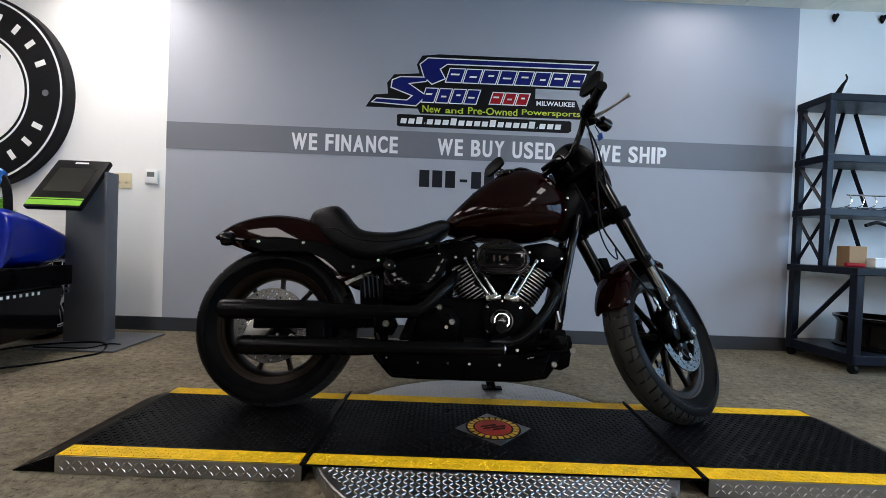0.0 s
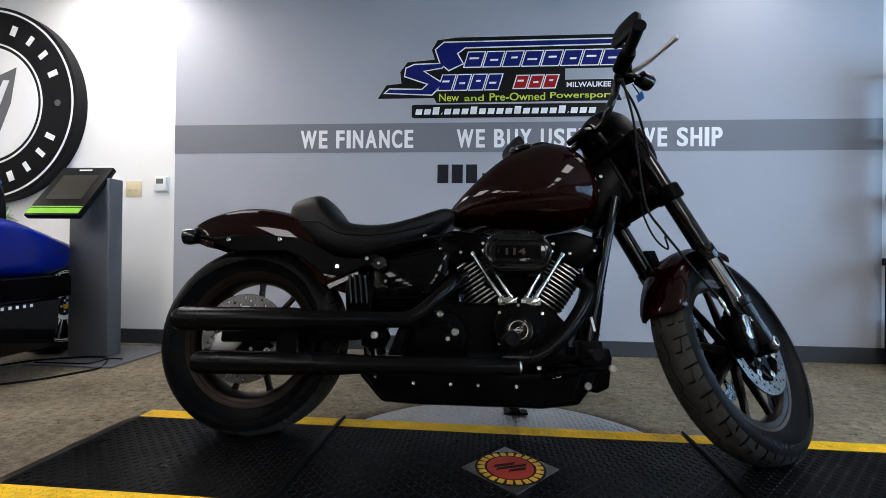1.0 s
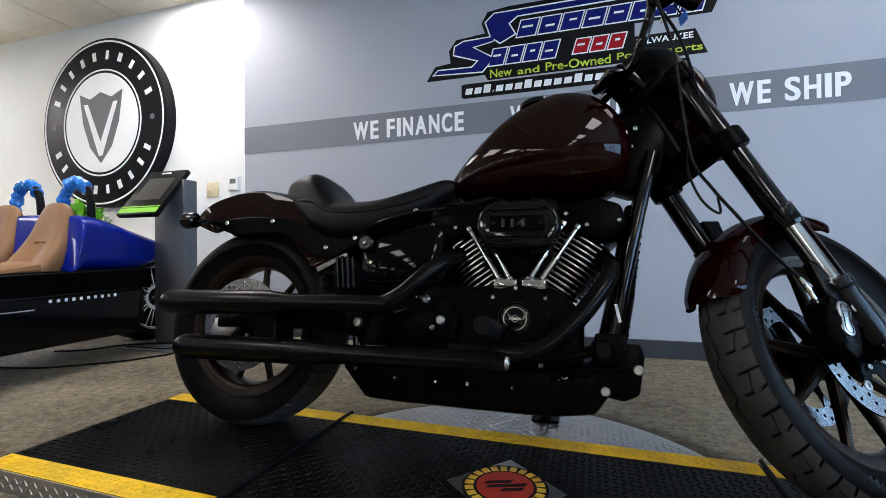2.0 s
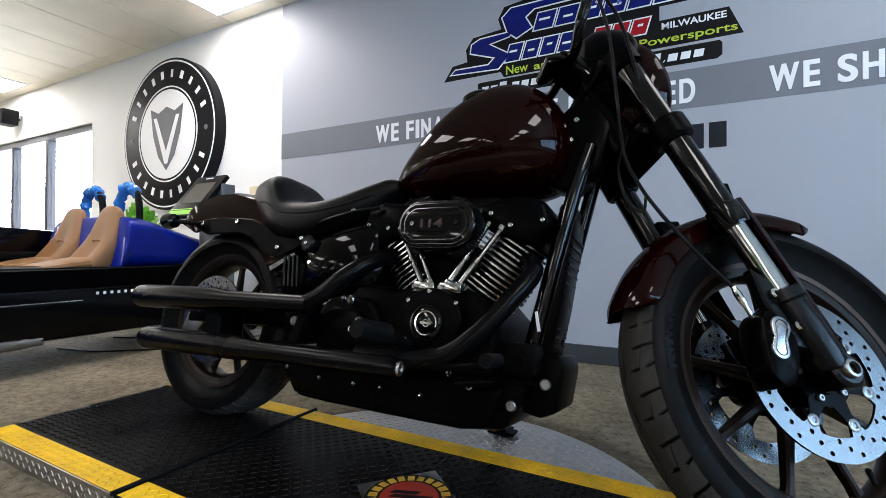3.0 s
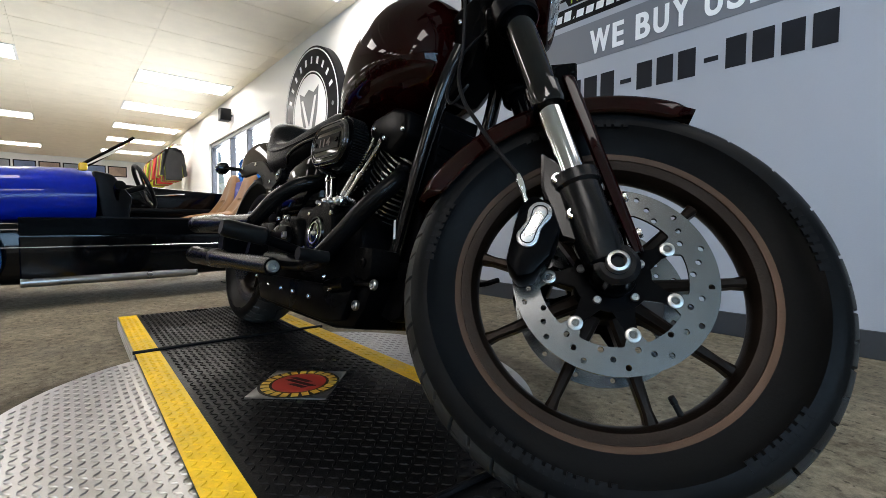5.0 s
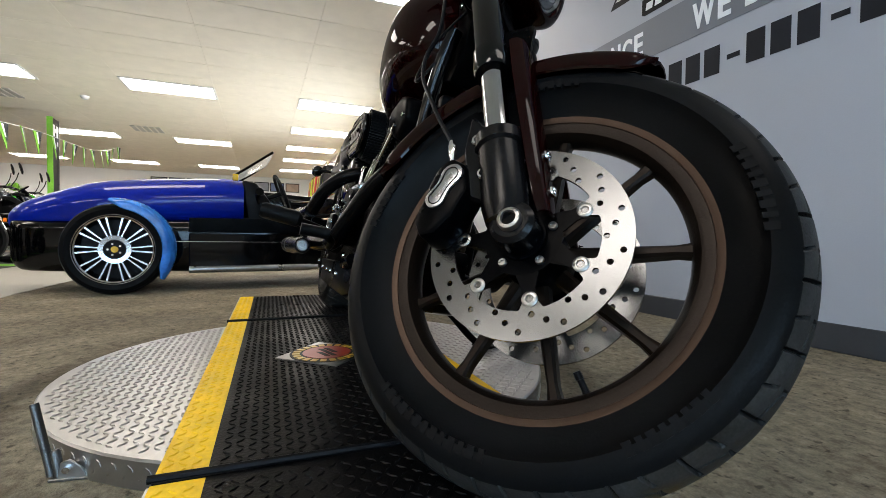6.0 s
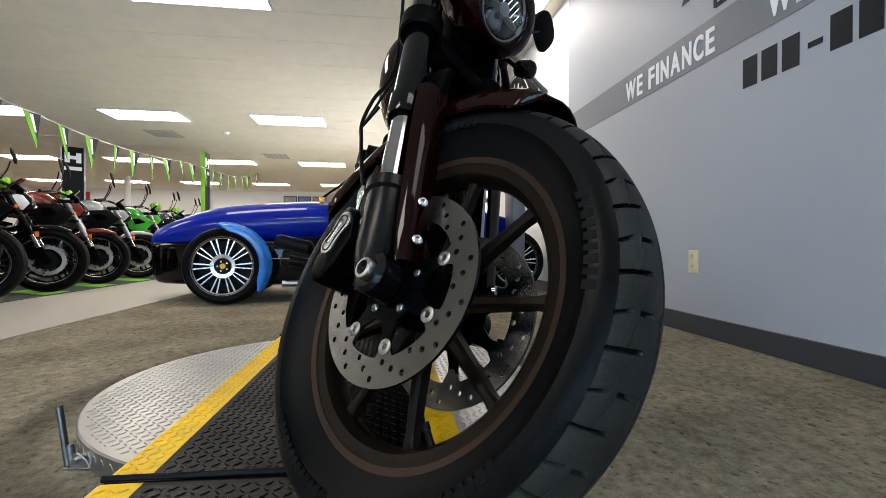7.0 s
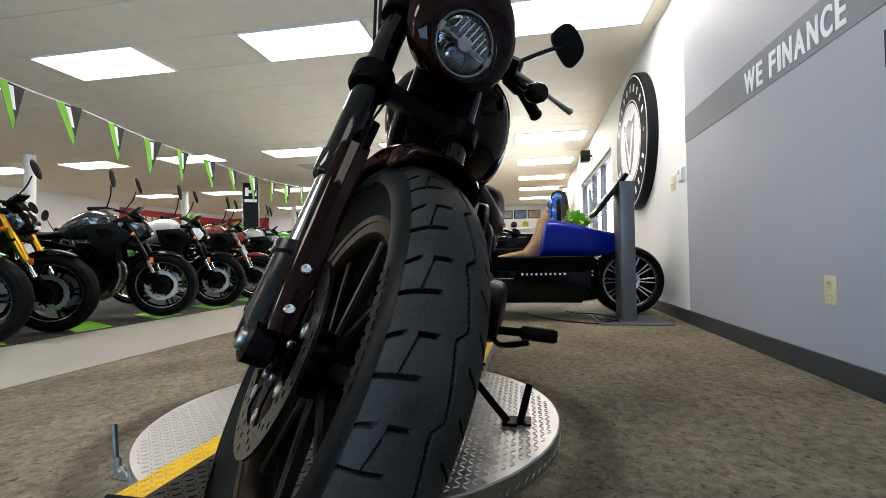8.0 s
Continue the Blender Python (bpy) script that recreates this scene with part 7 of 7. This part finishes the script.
        part("mirror_stem", tube([(-0.36, s * 0.24, 1.0), (-0.31, s * 0.30, 1.1), (-0.29, s * 0.34, 1.19)], 0.006, 6, 3), PLASTIC, t)
        part("mirror", lathe([(0.0001, 0), (0.045, 0), (0.05, 0.01), (0.03, 0.022), (0.0001, 0.025)], 20), PLASTIC, t).matrix_local = Matrix.Translation((-0.28, s * 0.365, 1.245)) @ Matrix.Rotation(radians(78), 4, "Y") @ Matrix.Rotation(radians(s * 18), 4, "Z") @ Matrix.Diagonal((1.7, 0.85, 1.1, 1))
        part("turn_signal", rod((-0.19, s * 0.12, 0.78), (-0.18, s * 0.22, 0.78), 0.01, n=8, stations=[(0, 0.006), (0.5, 0.007), (0.6, 0.017), (1, 0.01)]), REFLECTOR, t)
        part("side_shroud", prism([(-0.27, 0.70), (-0.19, 0.77), (-0.33, 0.88), (-0.55, 0.86), (-0.50, 0.68), (-0.38, 0.58)], min(s * 0.14, s * 0.178), max(s * 0.14, s * 0.178), 0.014, 2), shroud_mat, t)
        part("shroud_inlay", prism([(-0.34, 0.76), (-0.30, 0.78), (-0.38, 0.83), (-0.46, 0.82), (-0.43, 0.74)], min(s * 0.179, s * 0.183), max(s * 0.179, s * 0.183), 0.001), SATIN_BLACK, t)
        part("radiator_guard", prism([(-0.31, 0.42), (-0.33, 0.70), (-0.42, 0.68), (-0.40, 0.45)], min(s * 0.15, s * 0.165), max(s * 0.15, s * 0.165), 0.006), SATIN_BLACK, t)
        part("frame_tube", tube([(-0.28, s * 0.05, 0.84), (-0.45, s * 0.14, 0.70), (-0.68, s * 0.15, 0.60), (-0.86, s * 0.13, 0.52), (-0.92, s * 0.12, 0.36)], 0.02, 8, 4), SATIN_BLACK, t)
        part("frame_brace", rod((-0.45, s * 0.145, 0.70), (-0.62, s * 0.15, 0.44), 0.015, n=8), SATIN_BLACK, t)
        part("seat_rail", rod((-0.7, s * 0.11, 0.64), (-1.3, s * 0.08, 0.80), 0.015, n=8), SATIN_BLACK, t)
        part("foot_peg", rod((-0.86, s * 0.16, 0.36), (-0.86, s * 0.28, 0.36), 0.014, n=8), STEEL, t)
        part("swingarm", prism([(-0.85, 0.36), (-0.85, 0.44), (-1.4, 0.33), (-1.4, 0.27)], min(s * 0.09, s * 0.12), max(s * 0.09, s * 0.12), 0.006), SATIN_BLACK, t)
        part("header_pipe", tube([(-0.42, s * 0.06, 0.55), (-0.33, s * 0.07, 0.48), (-0.34, s * 0.06, 0.33), (-0.45, s * 0.05, 0.2), (-0.7, s * 0.06, 0.17)], 0.019, 8, 4), STEEL, t)
    part("handlebar", tube([(-0.43, -0.40, 0.99), (-0.36, -0.22, 1.0), (-0.27, -0.08, 0.97), (-0.27, 0.08, 0.97), (-0.36, 0.22, 1.0), (-0.43, 0.40, 0.99)], 0.012, 8), PLASTIC, t)
    part("clamp", box(-0.33, -0.2, -0.13, 0.13, 0.88, 0.92, 0.01), PLASTIC, t)
    part("lower_clamp", box(-0.25, -0.15, -0.13, 0.13, 0.68, 0.71, 0.01), PLASTIC, t)
    part("dash", prism([(-0.26, 0.95), (-0.16, 1.03), (-0.15, 1.015), (-0.24, 0.93)], -0.07, 0.07, 0.006), GLOSS_BLACK, t)
    part("headlight", loft(smooth_rows([(-0.24, 0.06, 0.75, 0.90), (-0.17, 0.085, 0.72, 0.92), (-0.11, 0.07, 0.735, 0.87), (-0.08, 0.035, 0.765, 0.82)], 2), 16, 2.2), GLOSS_BLACK, t)
    part("lens", loft([(-0.1, 0.045, 0.755, 0.80), (-0.072, 0.028, 0.77, 0.79)], 12, 2.6), SIGN_WHITE, t)
    for s in (-1, 1):
        part("headlight_wing", prism([(-0.27, 0.90), (-0.15, 0.88), (-0.105, 0.81), (-0.15, 0.75), (-0.26, 0.76)], min(s * 0.082, s * 0.104), max(s * 0.082, s * 0.104), 0.008, 2), body_mat, t)
    part("fly_screen", loft([(-0.23, 0.07, 0.90, 0.99), (-0.19, 0.075, 0.905, 0.975), (-0.15, 0.06, 0.90, 0.93)], 14, 2.4), SATIN_BLACK, t)
    part("front_fender", fender_shell(Vector((0, 0, R)), 0.312, radians(58), radians(150), 0.062, 0.03, 20, 0.004), fender_mat, t)
    part("fuel_tank", loft(smooth_rows([(-0.33, 0.07, 0.79, 0.90), (-0.40, 0.14, 0.75, 0.965), (-0.52, 0.16, 0.73, 0.99), (-0.65, 0.135, 0.72, 0.935), (-0.76, 0.08, 0.73, 0.85)], 3), 28, 2.8), body_mat, t)
    part("tank_strip", loft(smooth_rows([(-0.36, 0.02, 0.89, 0.935), (-0.43, 0.045, 0.93, 0.985), (-0.53, 0.05, 0.95, 0.998), (-0.66, 0.04, 0.89, 0.942)], 2), 12, 3), PLASTIC, t)
    part("seat", loft(smooth_rows([(-0.70, 0.09, 0.74, 0.82), (-0.88, 0.13, 0.72, 0.79), (-1.02, 0.12, 0.74, 0.82), (-1.08, 0.1, 0.78, 0.88), (-1.3, 0.08, 0.83, 0.91), (-1.42, 0.04, 0.88, 0.91)], 3), 20, 2.8), VINYL, t)
    part("tail", loft([(-0.95, 0.10, 0.69, 0.75), (-1.2, 0.085, 0.75, 0.82), (-1.48, 0.03, 0.84, 0.88)], 16, 3), PLASTIC, t)
    part("plate_hanger", prism([(-1.4, 0.82), (-1.44, 0.83), (-1.62, 0.6), (-1.59, 0.59)], -0.05, 0.05, 0.004), PLASTIC, t)
    part("engine", prism([(-0.42, 0.3), (-0.40, 0.46), (-0.5, 0.5), (-0.72, 0.52), (-0.85, 0.5), (-0.88, 0.35), (-0.75, 0.23), (-0.5, 0.21)], -0.17, 0.17, 0.03, 2), SATIN_BLACK, t)
    part("cylinder_head", prism([(-0.40, 0.47), (-0.44, 0.68), (-0.62, 0.70), (-0.64, 0.5)], -0.13, 0.13, 0.015, 2), WRINKLE_BLACK, t)
    for s in (-1, 1):
        part("engine_cover", rod((-0.74, s * 0.165, 0.37), (-0.74, s * 0.2, 0.37), 0.085, n=24, stations=[(0, 0.09), (0.6, 0.088), (1, 0.07)]), GLOSS_BLACK, t)
    part("radiator", prism([(-0.34, 0.4), (-0.37, 0.70), (-0.4, 0.70), (-0.37, 0.4)], -0.145, 0.145, 0.006), PLASTIC, t)
    for k in range(9):
        part("radiator_fin", rod((-0.342 - 0.003 * k, -0.14, 0.425 + k * 0.031), (-0.342 - 0.003 * k, 0.14, 0.425 + k * 0.031), 0.004, n=6), SATIN_BLACK, t)
    part("muffler", rod((-0.85, -0.16, 0.26), (-1.25, -0.2, 0.38), 0.05, n=14, stations=[(0, 0.03), (0.15, 0.05), (0.9, 0.052), (1, 0.04)]), SATIN_BLACK, t)
    part("stand", rod((-0.8, 0.12, 0.3), (-0.75, 0.28, 0.012), 0.012, n=8), SATIN_BLACK, t)
    return t


GREEN_PAINT = mat("gloss_lime_green_paint", (0.03, 0.32, 0.02), 0.22, 0, 0.1, 20, coat=1)
WHITE_PAINT = mat("gloss_pearl_white_paint", (0.7, 0.71, 0.72), 0.22, 0, 0.08, 20, coat=1)
RED_PAINT = mat("gloss_ember_red_paint", (0.16, 0.014, 0.008), 0.22, 0, 0.1, 20, coat=1)
GOLD = mat("gold_anodised", (0.65, 0.33, 0.03), 0.3, 1, 0.1)
NAVY_PAINT = mat("gloss_midnight_blue_paint", (0.012, 0.016, 0.028), 0.22, 0, 0.1, 20, coat=1)
SILVER_PAINT = mat("gloss_silver_paint", (0.4, 0.41, 0.42), 0.25, 0.3, 0.08, 20, coat=1)
kinds = {"lime": street_bike(GREEN_PAINT, GLOSS_BLACK, GREEN_PAINT, "lime green street motorcycle with a green front fender", GREEN_PAINT)}
kinds["gold"] = street_bike(NAVY_PAINT, GOLD, GLOSS_BLACK, "black and lime street motorcycle with gold fork legs", GREEN_PAINT)
kinds["navy"] = street_bike(NAVY_PAINT, GLOSS_BLACK, GLOSS_BLACK, "midnight blue and black street motorcycle on the display mat")
kinds["white"] = street_bike(WHITE_PAINT, GLOSS_BLACK, GLOSS_BLACK, "pearl white and black street motorcycle on the display mat")
kinds["red"] = street_bike(RED_PAINT, STEEL, RED_PAINT, "dark ember red street motorcycle with silver fork legs")
kinds["pale"] = street_bike(SILVER_PAINT, STEEL, SILVER_PAINT, "silver street motorcycle with a silver front fender")
kinds["green"] = street_bike(GREEN_PAINT, STEEL, GLOSS_BLACK, "lime green street motorcycle with a black front fender", GREEN_PAINT)
ROW = [("lime", 0.02, -3.07, 118), ("gold", -0.56, -3.2, 114), ("navy", -1.48, -3.1, 120), ("white", -2.29, -3.14, 118), ("red", -3.15, -3.22, 118), ("pale", -4.05, -3.25, 118), ("green", -5.0, -3.3, 118), ("navy", -5.9, -3.3, 118), ("lime", -6.9, -3.35, 116)]
used = set()
for k, x, y, a in ROW:
    m = pose(x, y, 0.008, 4, 0, a)
    if k in used:
        copy_thing(kinds[k], m)
    else:
        kinds[k].matrix_world = m
        used.add(k)
ROW2 = [("red", -1.2, -6.0, 70), ("white", -2.3, -6.0, 70), ("navy", -3.4, -6.1, 68), ("green", -4.5, -6.0, 70), ("pale", -5.6, -6.1, 70), ("red", -7.0, -6.2, 70), ("navy", -8.2, -6.3, 70), ("white", -9.4, -6.0, 80), ("lime", -10.6, -5.6, 80)]
for k, x, y, a in ROW2:
    copy_thing(kinds[k], pose(x, y, 0.0, 4, 0, a))
small_bow = bow(pose(-2.62, -3.75, 1.0), 0.12, "lime green gift bow tied to a motorcycle")
for x, y, z in ((-3.5, -3.75, 0.98), (-5.2, -3.6, 1.0), (-6.1, -3.7, 1.0)):
    copy_thing(small_bow, pose(x, y, z))

# pennants on a cord
GREEN_CLOTH = mat("lime_pennant_cloth", (0.16, 0.42, 0.03), 0.7, 0, 0.15)
BLACK_CLOTH = mat("black_pennant_cloth", (0.012, 0.014, 0.013), 0.7, 0, 0.15)
line_pts = [(0.9, -3.6, 2.12), (-0.48, -3.6, 1.93), (-1.1, -3.6, 1.895), (-1.83, -3.6, 1.82), (-2.6, -3.6, 1.79), (-3.7, -3.6, 1.75), (-5.0, -3.6, 1.80), (-6.6, -3.6, 1.95), (-9.2, -3.6, 2.1), (-11, -3.6, 2.5)]
penn = thing("pennant_string", pose(0, 0, 0), "string of lime and black triangular pennants below the ceiling", "pennants")
part("cord", tube(line_pts, 0.004, 6, 4), SIGN_WHITE, penn)
fine = curve_points(line_pts, 12)
dist, last = 0, fine[0]
for q in fine[1:]:
    dist += (q - last).length
    last = q
    if dist < 0.42:
        continue
    dist = 0
    fl = bmesh.new()
    prism([(-0.105, 0), (0.105, 0), (0.0, -0.37)], -0.001, 0.001, bm=fl)
    p = part("pennant", fl, BLACK_CLOTH, penn)
    p.matrix_local = Matrix.Translation(q) @ Matrix.Rotation(radians(12 * math.sin(q.x * 7)), 4, "Z") @ Matrix.Rotation(radians(8 * math.sin(q.x * 11)), 4, "X")
    part("green_edge", prism([(0.105, 0), (0.035, 0), (-0.016, -0.28), (0.0, -0.37)], -0.003, 0.003), GREEN_CLOTH, p)
    part("white_edge", prism([(0.03, -0.02), (-0.008, -0.02), (-0.024, -0.2), (-0.004, -0.2)], -0.003, 0.003), SIGN_WHITE, p)

for x, y, turn in ((-7.7, -6.3, -58), (-7.9, -3.85, 5)):
    b = thing("banner_stand", pose(x, y, 0, 0, 0, turn), "tall dark banner stand with a lime edge and a white mark", "banner", "banner stands")
    part("panel", box(-0.17, 0.17, -0.03, 0.03, 0.03, 2.42, 0.006), SIGN_BLACK, b)
    part("edge", box(-0.198, -0.172, -0.04, 0.04, 0.03, 2.42), STEEL, b)
    part("lime_edge", box(0.172, 0.198, -0.04, 0.04, 0.03, 2.42), GREEN_CLOTH if turn > 0 else STEEL, b)
    part("foot", box(-0.3, 0.3, -0.2, 0.2, 0.0, 0.03, 0.005), STEEL, b)
    for s in (-0.034, 0.034):
        part("mark", prism([(-0.13, 2.1), (-0.05, 2.1), (-0.05, 2.17), (0.05, 2.17), (0.05, 2.1), (0.13, 2.1), (0.13, 2.3), (0.05, 2.3), (0.05, 2.24), (-0.05, 2.24), (-0.05, 2.3), (-0.13, 2.3)], s - 0.003, s + 0.003), SIGN_WHITE, b)
        part("mark_bar", box(-0.14, 0.14, s - 0.003, s + 0.003, 1.95, 2.02), SIGN_WHITE, b)
for x, y in ((-12.7, -7.9), (-4.6, -8.8), (-9.2, -9.4)):
    solid("column", rod((x, y, 0), (x, y, CEIL), 0.09, n=24), WHITE_WALL, "white round steel column", "column", kind="structure")

# far walls: sign bands, pictures, shelves and counters
RED_BAND = mat("red_sign_band", (0.42, 0.02, 0.02), 0.45, 0, 0.08)
sb = thing("red_sign_band", pose(0, Y_SOUTH, 0), "red sign band with small white bars high on the far wall", "sign")
part("board", box(-15.9, -10.5, 0, 0.06, 1.76, 2.38, 0.005), RED_BAND, sb)
for i in range(5):
    part("letter_bar", box(-12.55 + i * 0.27, -12.35 + i * 0.27, 0.06, 0.066, 1.99, 2.15), SIGN_WHITE, sb)
sw2 = thing("red_sign_band", pose(X_WEST, 0, 0), "red sign band with white bars on the end wall", "sign")
part("board", box(0, 0.06, -12.9, -10.9, 1.82, 2.42, 0.005), RED_BAND, sw2)
rnd = random.Random(7)
PIC = [mat("picture_print_%s" % n, c, 0.4, 0, 0.4, 3) for n, c in (("grey", (0.25, 0.26, 0.28)), ("blue", (0.1, 0.14, 0.25)), ("warm", (0.3, 0.2, 0.14)))]
for i in range(9):
    y = -3.7 + i * 0.55
    f = thing("framed_picture", pose(X_WEST, y, 2.2), "small dark framed picture on the far white wall", "picture", "framed pictures")
    part("frame", box(0, 0.025, -0.25, 0.25, -0.17, 0.17, 0.004), PLASTIC, f)
    part("print", box(0.0255, 0.028, -0.22, 0.22, -0.14, 0.14), PIC[i % 3], f)
RACK_COL = [mat("garment_%s" % n, c, 0.8, 0, 0.2, 6, 0.2, 60) for n, c in (("black", (0.015, 0.015, 0.016)), ("red", (0.36, 0.016, 0.016)), ("hi_vis", (0.5, 0.55, 0.03)), ("orange", (0.42, 0.11, 0.025)), ("grey", (0.15, 0.15, 0.16)))]
for j, (x, z) in enumerate(((-9.3, 1.55), (-10.4, 1.5), (-11.5, 1.5))):
    r = thing("clothing_rack", pose(x, WALL_Y - 0.34, 0.42), "wall rack of dark and bright riding jackets", "clothing rack", "clothing racks")
    part("rail", rod((-0.4, 0, 1.75), (0.4, 0, 1.75), 0.015, n=10), CHROME, r)
    for s in (-0.38, 0.38):
        part("rail_bracket", rod((s, 0, 1.75), (s, 0.34, 1.75), 0.013, n=10), CHROME, r)
    for i in range(8):
        g = prism([(-0.2, 1.5), (-0.07, 1.63), (0.07, 1.63), (0.2, 1.5), (0.25, 1.05), (0.185, 1.03), (0.155, 1.36), (0.15, 0.95), (-0.15, 0.95), (-0.155, 1.36), (-0.185, 1.03), (-0.25, 1.05)], -0.03, 0.03, 0.012, 2, plane="yz")
        o = part("jacket", g, RACK_COL[(i * 3 + 4 + j) % 5], r)
        o.matrix_local = pose(-0.32 + i * 0.09, 0, 0.05, 0, 0, rnd.uniform(-12, 12))
CAB = mat("dark_display_cabinet", (0.035, 0.033, 0.035), 0.4, 0, 0.2)
for i, (y0, y1, z1) in enumerate(((-2.9, -0.4, 1.15), (-6.0, -3.3, 1.3), (-9.2, -6.4, 1.2))):
    c = thing("display_counter", pose(X_WEST, 0, 0), "long dark display counter against the far wall", "counter", "display counters")
    part("body", box(0.05, 0.65, y0, y1, 0.0, z1, 0.01), CAB, c)
    part("top", box(0.02, 0.7, y0 - 0.03, y1 + 0.03, z1, z1 + 0.04, 0.008), WHITE_PLASTIC, c)
    n = int((y1 - y0) / 0.32)
    for k in range(n):
        h = rnd.uniform(0.12, 0.3)
        solid("merchandise_box", box(X_WEST + 0.2, X_WEST + 0.45, y0 + 0.1 + k * 0.32, y0 + 0.32 + k * 0.32, z1 + 0.04, z1 + 0.04 + h, 0.008), RACK_COL[rnd.randrange(5)] if k % 3 else PIC[k % 3], "boxed merchandise on the far counter", "merchandise", "merchandise on the counters")
for i in range(12):
    h = thing("helmet", pose(X_WEST + 0.16, -4.6 + i * 0.45, 1.78), "dark riding helmet on a far wall shelf", "helmet", "helmets on the shelf")
    part("shell", lathe([(0.0001, 0.13), (0.06, 0.12), (0.11, 0.07), (0.125, 0.0), (0.115, -0.08), (0.1, -0.12), (0.0001, -0.12)], 20), RACK_COL[(i * 2) % 5] if i % 2 else GLOSS_BLACK, h)
    part("visor", box(0.06, 0.122, -0.08, 0.08, -0.02, 0.05, 0.01), SCREEN, h)
solid("helmet_shelf", box(X_WEST, X_WEST + 0.32, -4.9, 0.7, 1.62, 1.66, 0.004), WHITE_PLASTIC, "white wall shelf along the far wall", "shelf")
for x, y in ((-6.86, -4.21), (-8.8, -2.6)):
    v = thing("ceiling_vent", pose(x, y, CEIL), "grey square air vent in the ceiling", "vent", "ceiling vents")
    for k in range(5):
        part("slat", box(-0.26, 0.26, -0.25 + k * 0.11, -0.17 + k * 0.11, -0.012, 0.0), CEIL_GRID, v)
dv = thing("smoke_detector", pose(-6.6, -3.0, CEIL), "small white smoke detector on the ceiling", "smoke detector")
part("body", lathe([(0.0001, -0.05), (0.04, -0.05), (0.06, -0.02), (0.065, 0)], 20), WHITE_PLASTIC, dv)
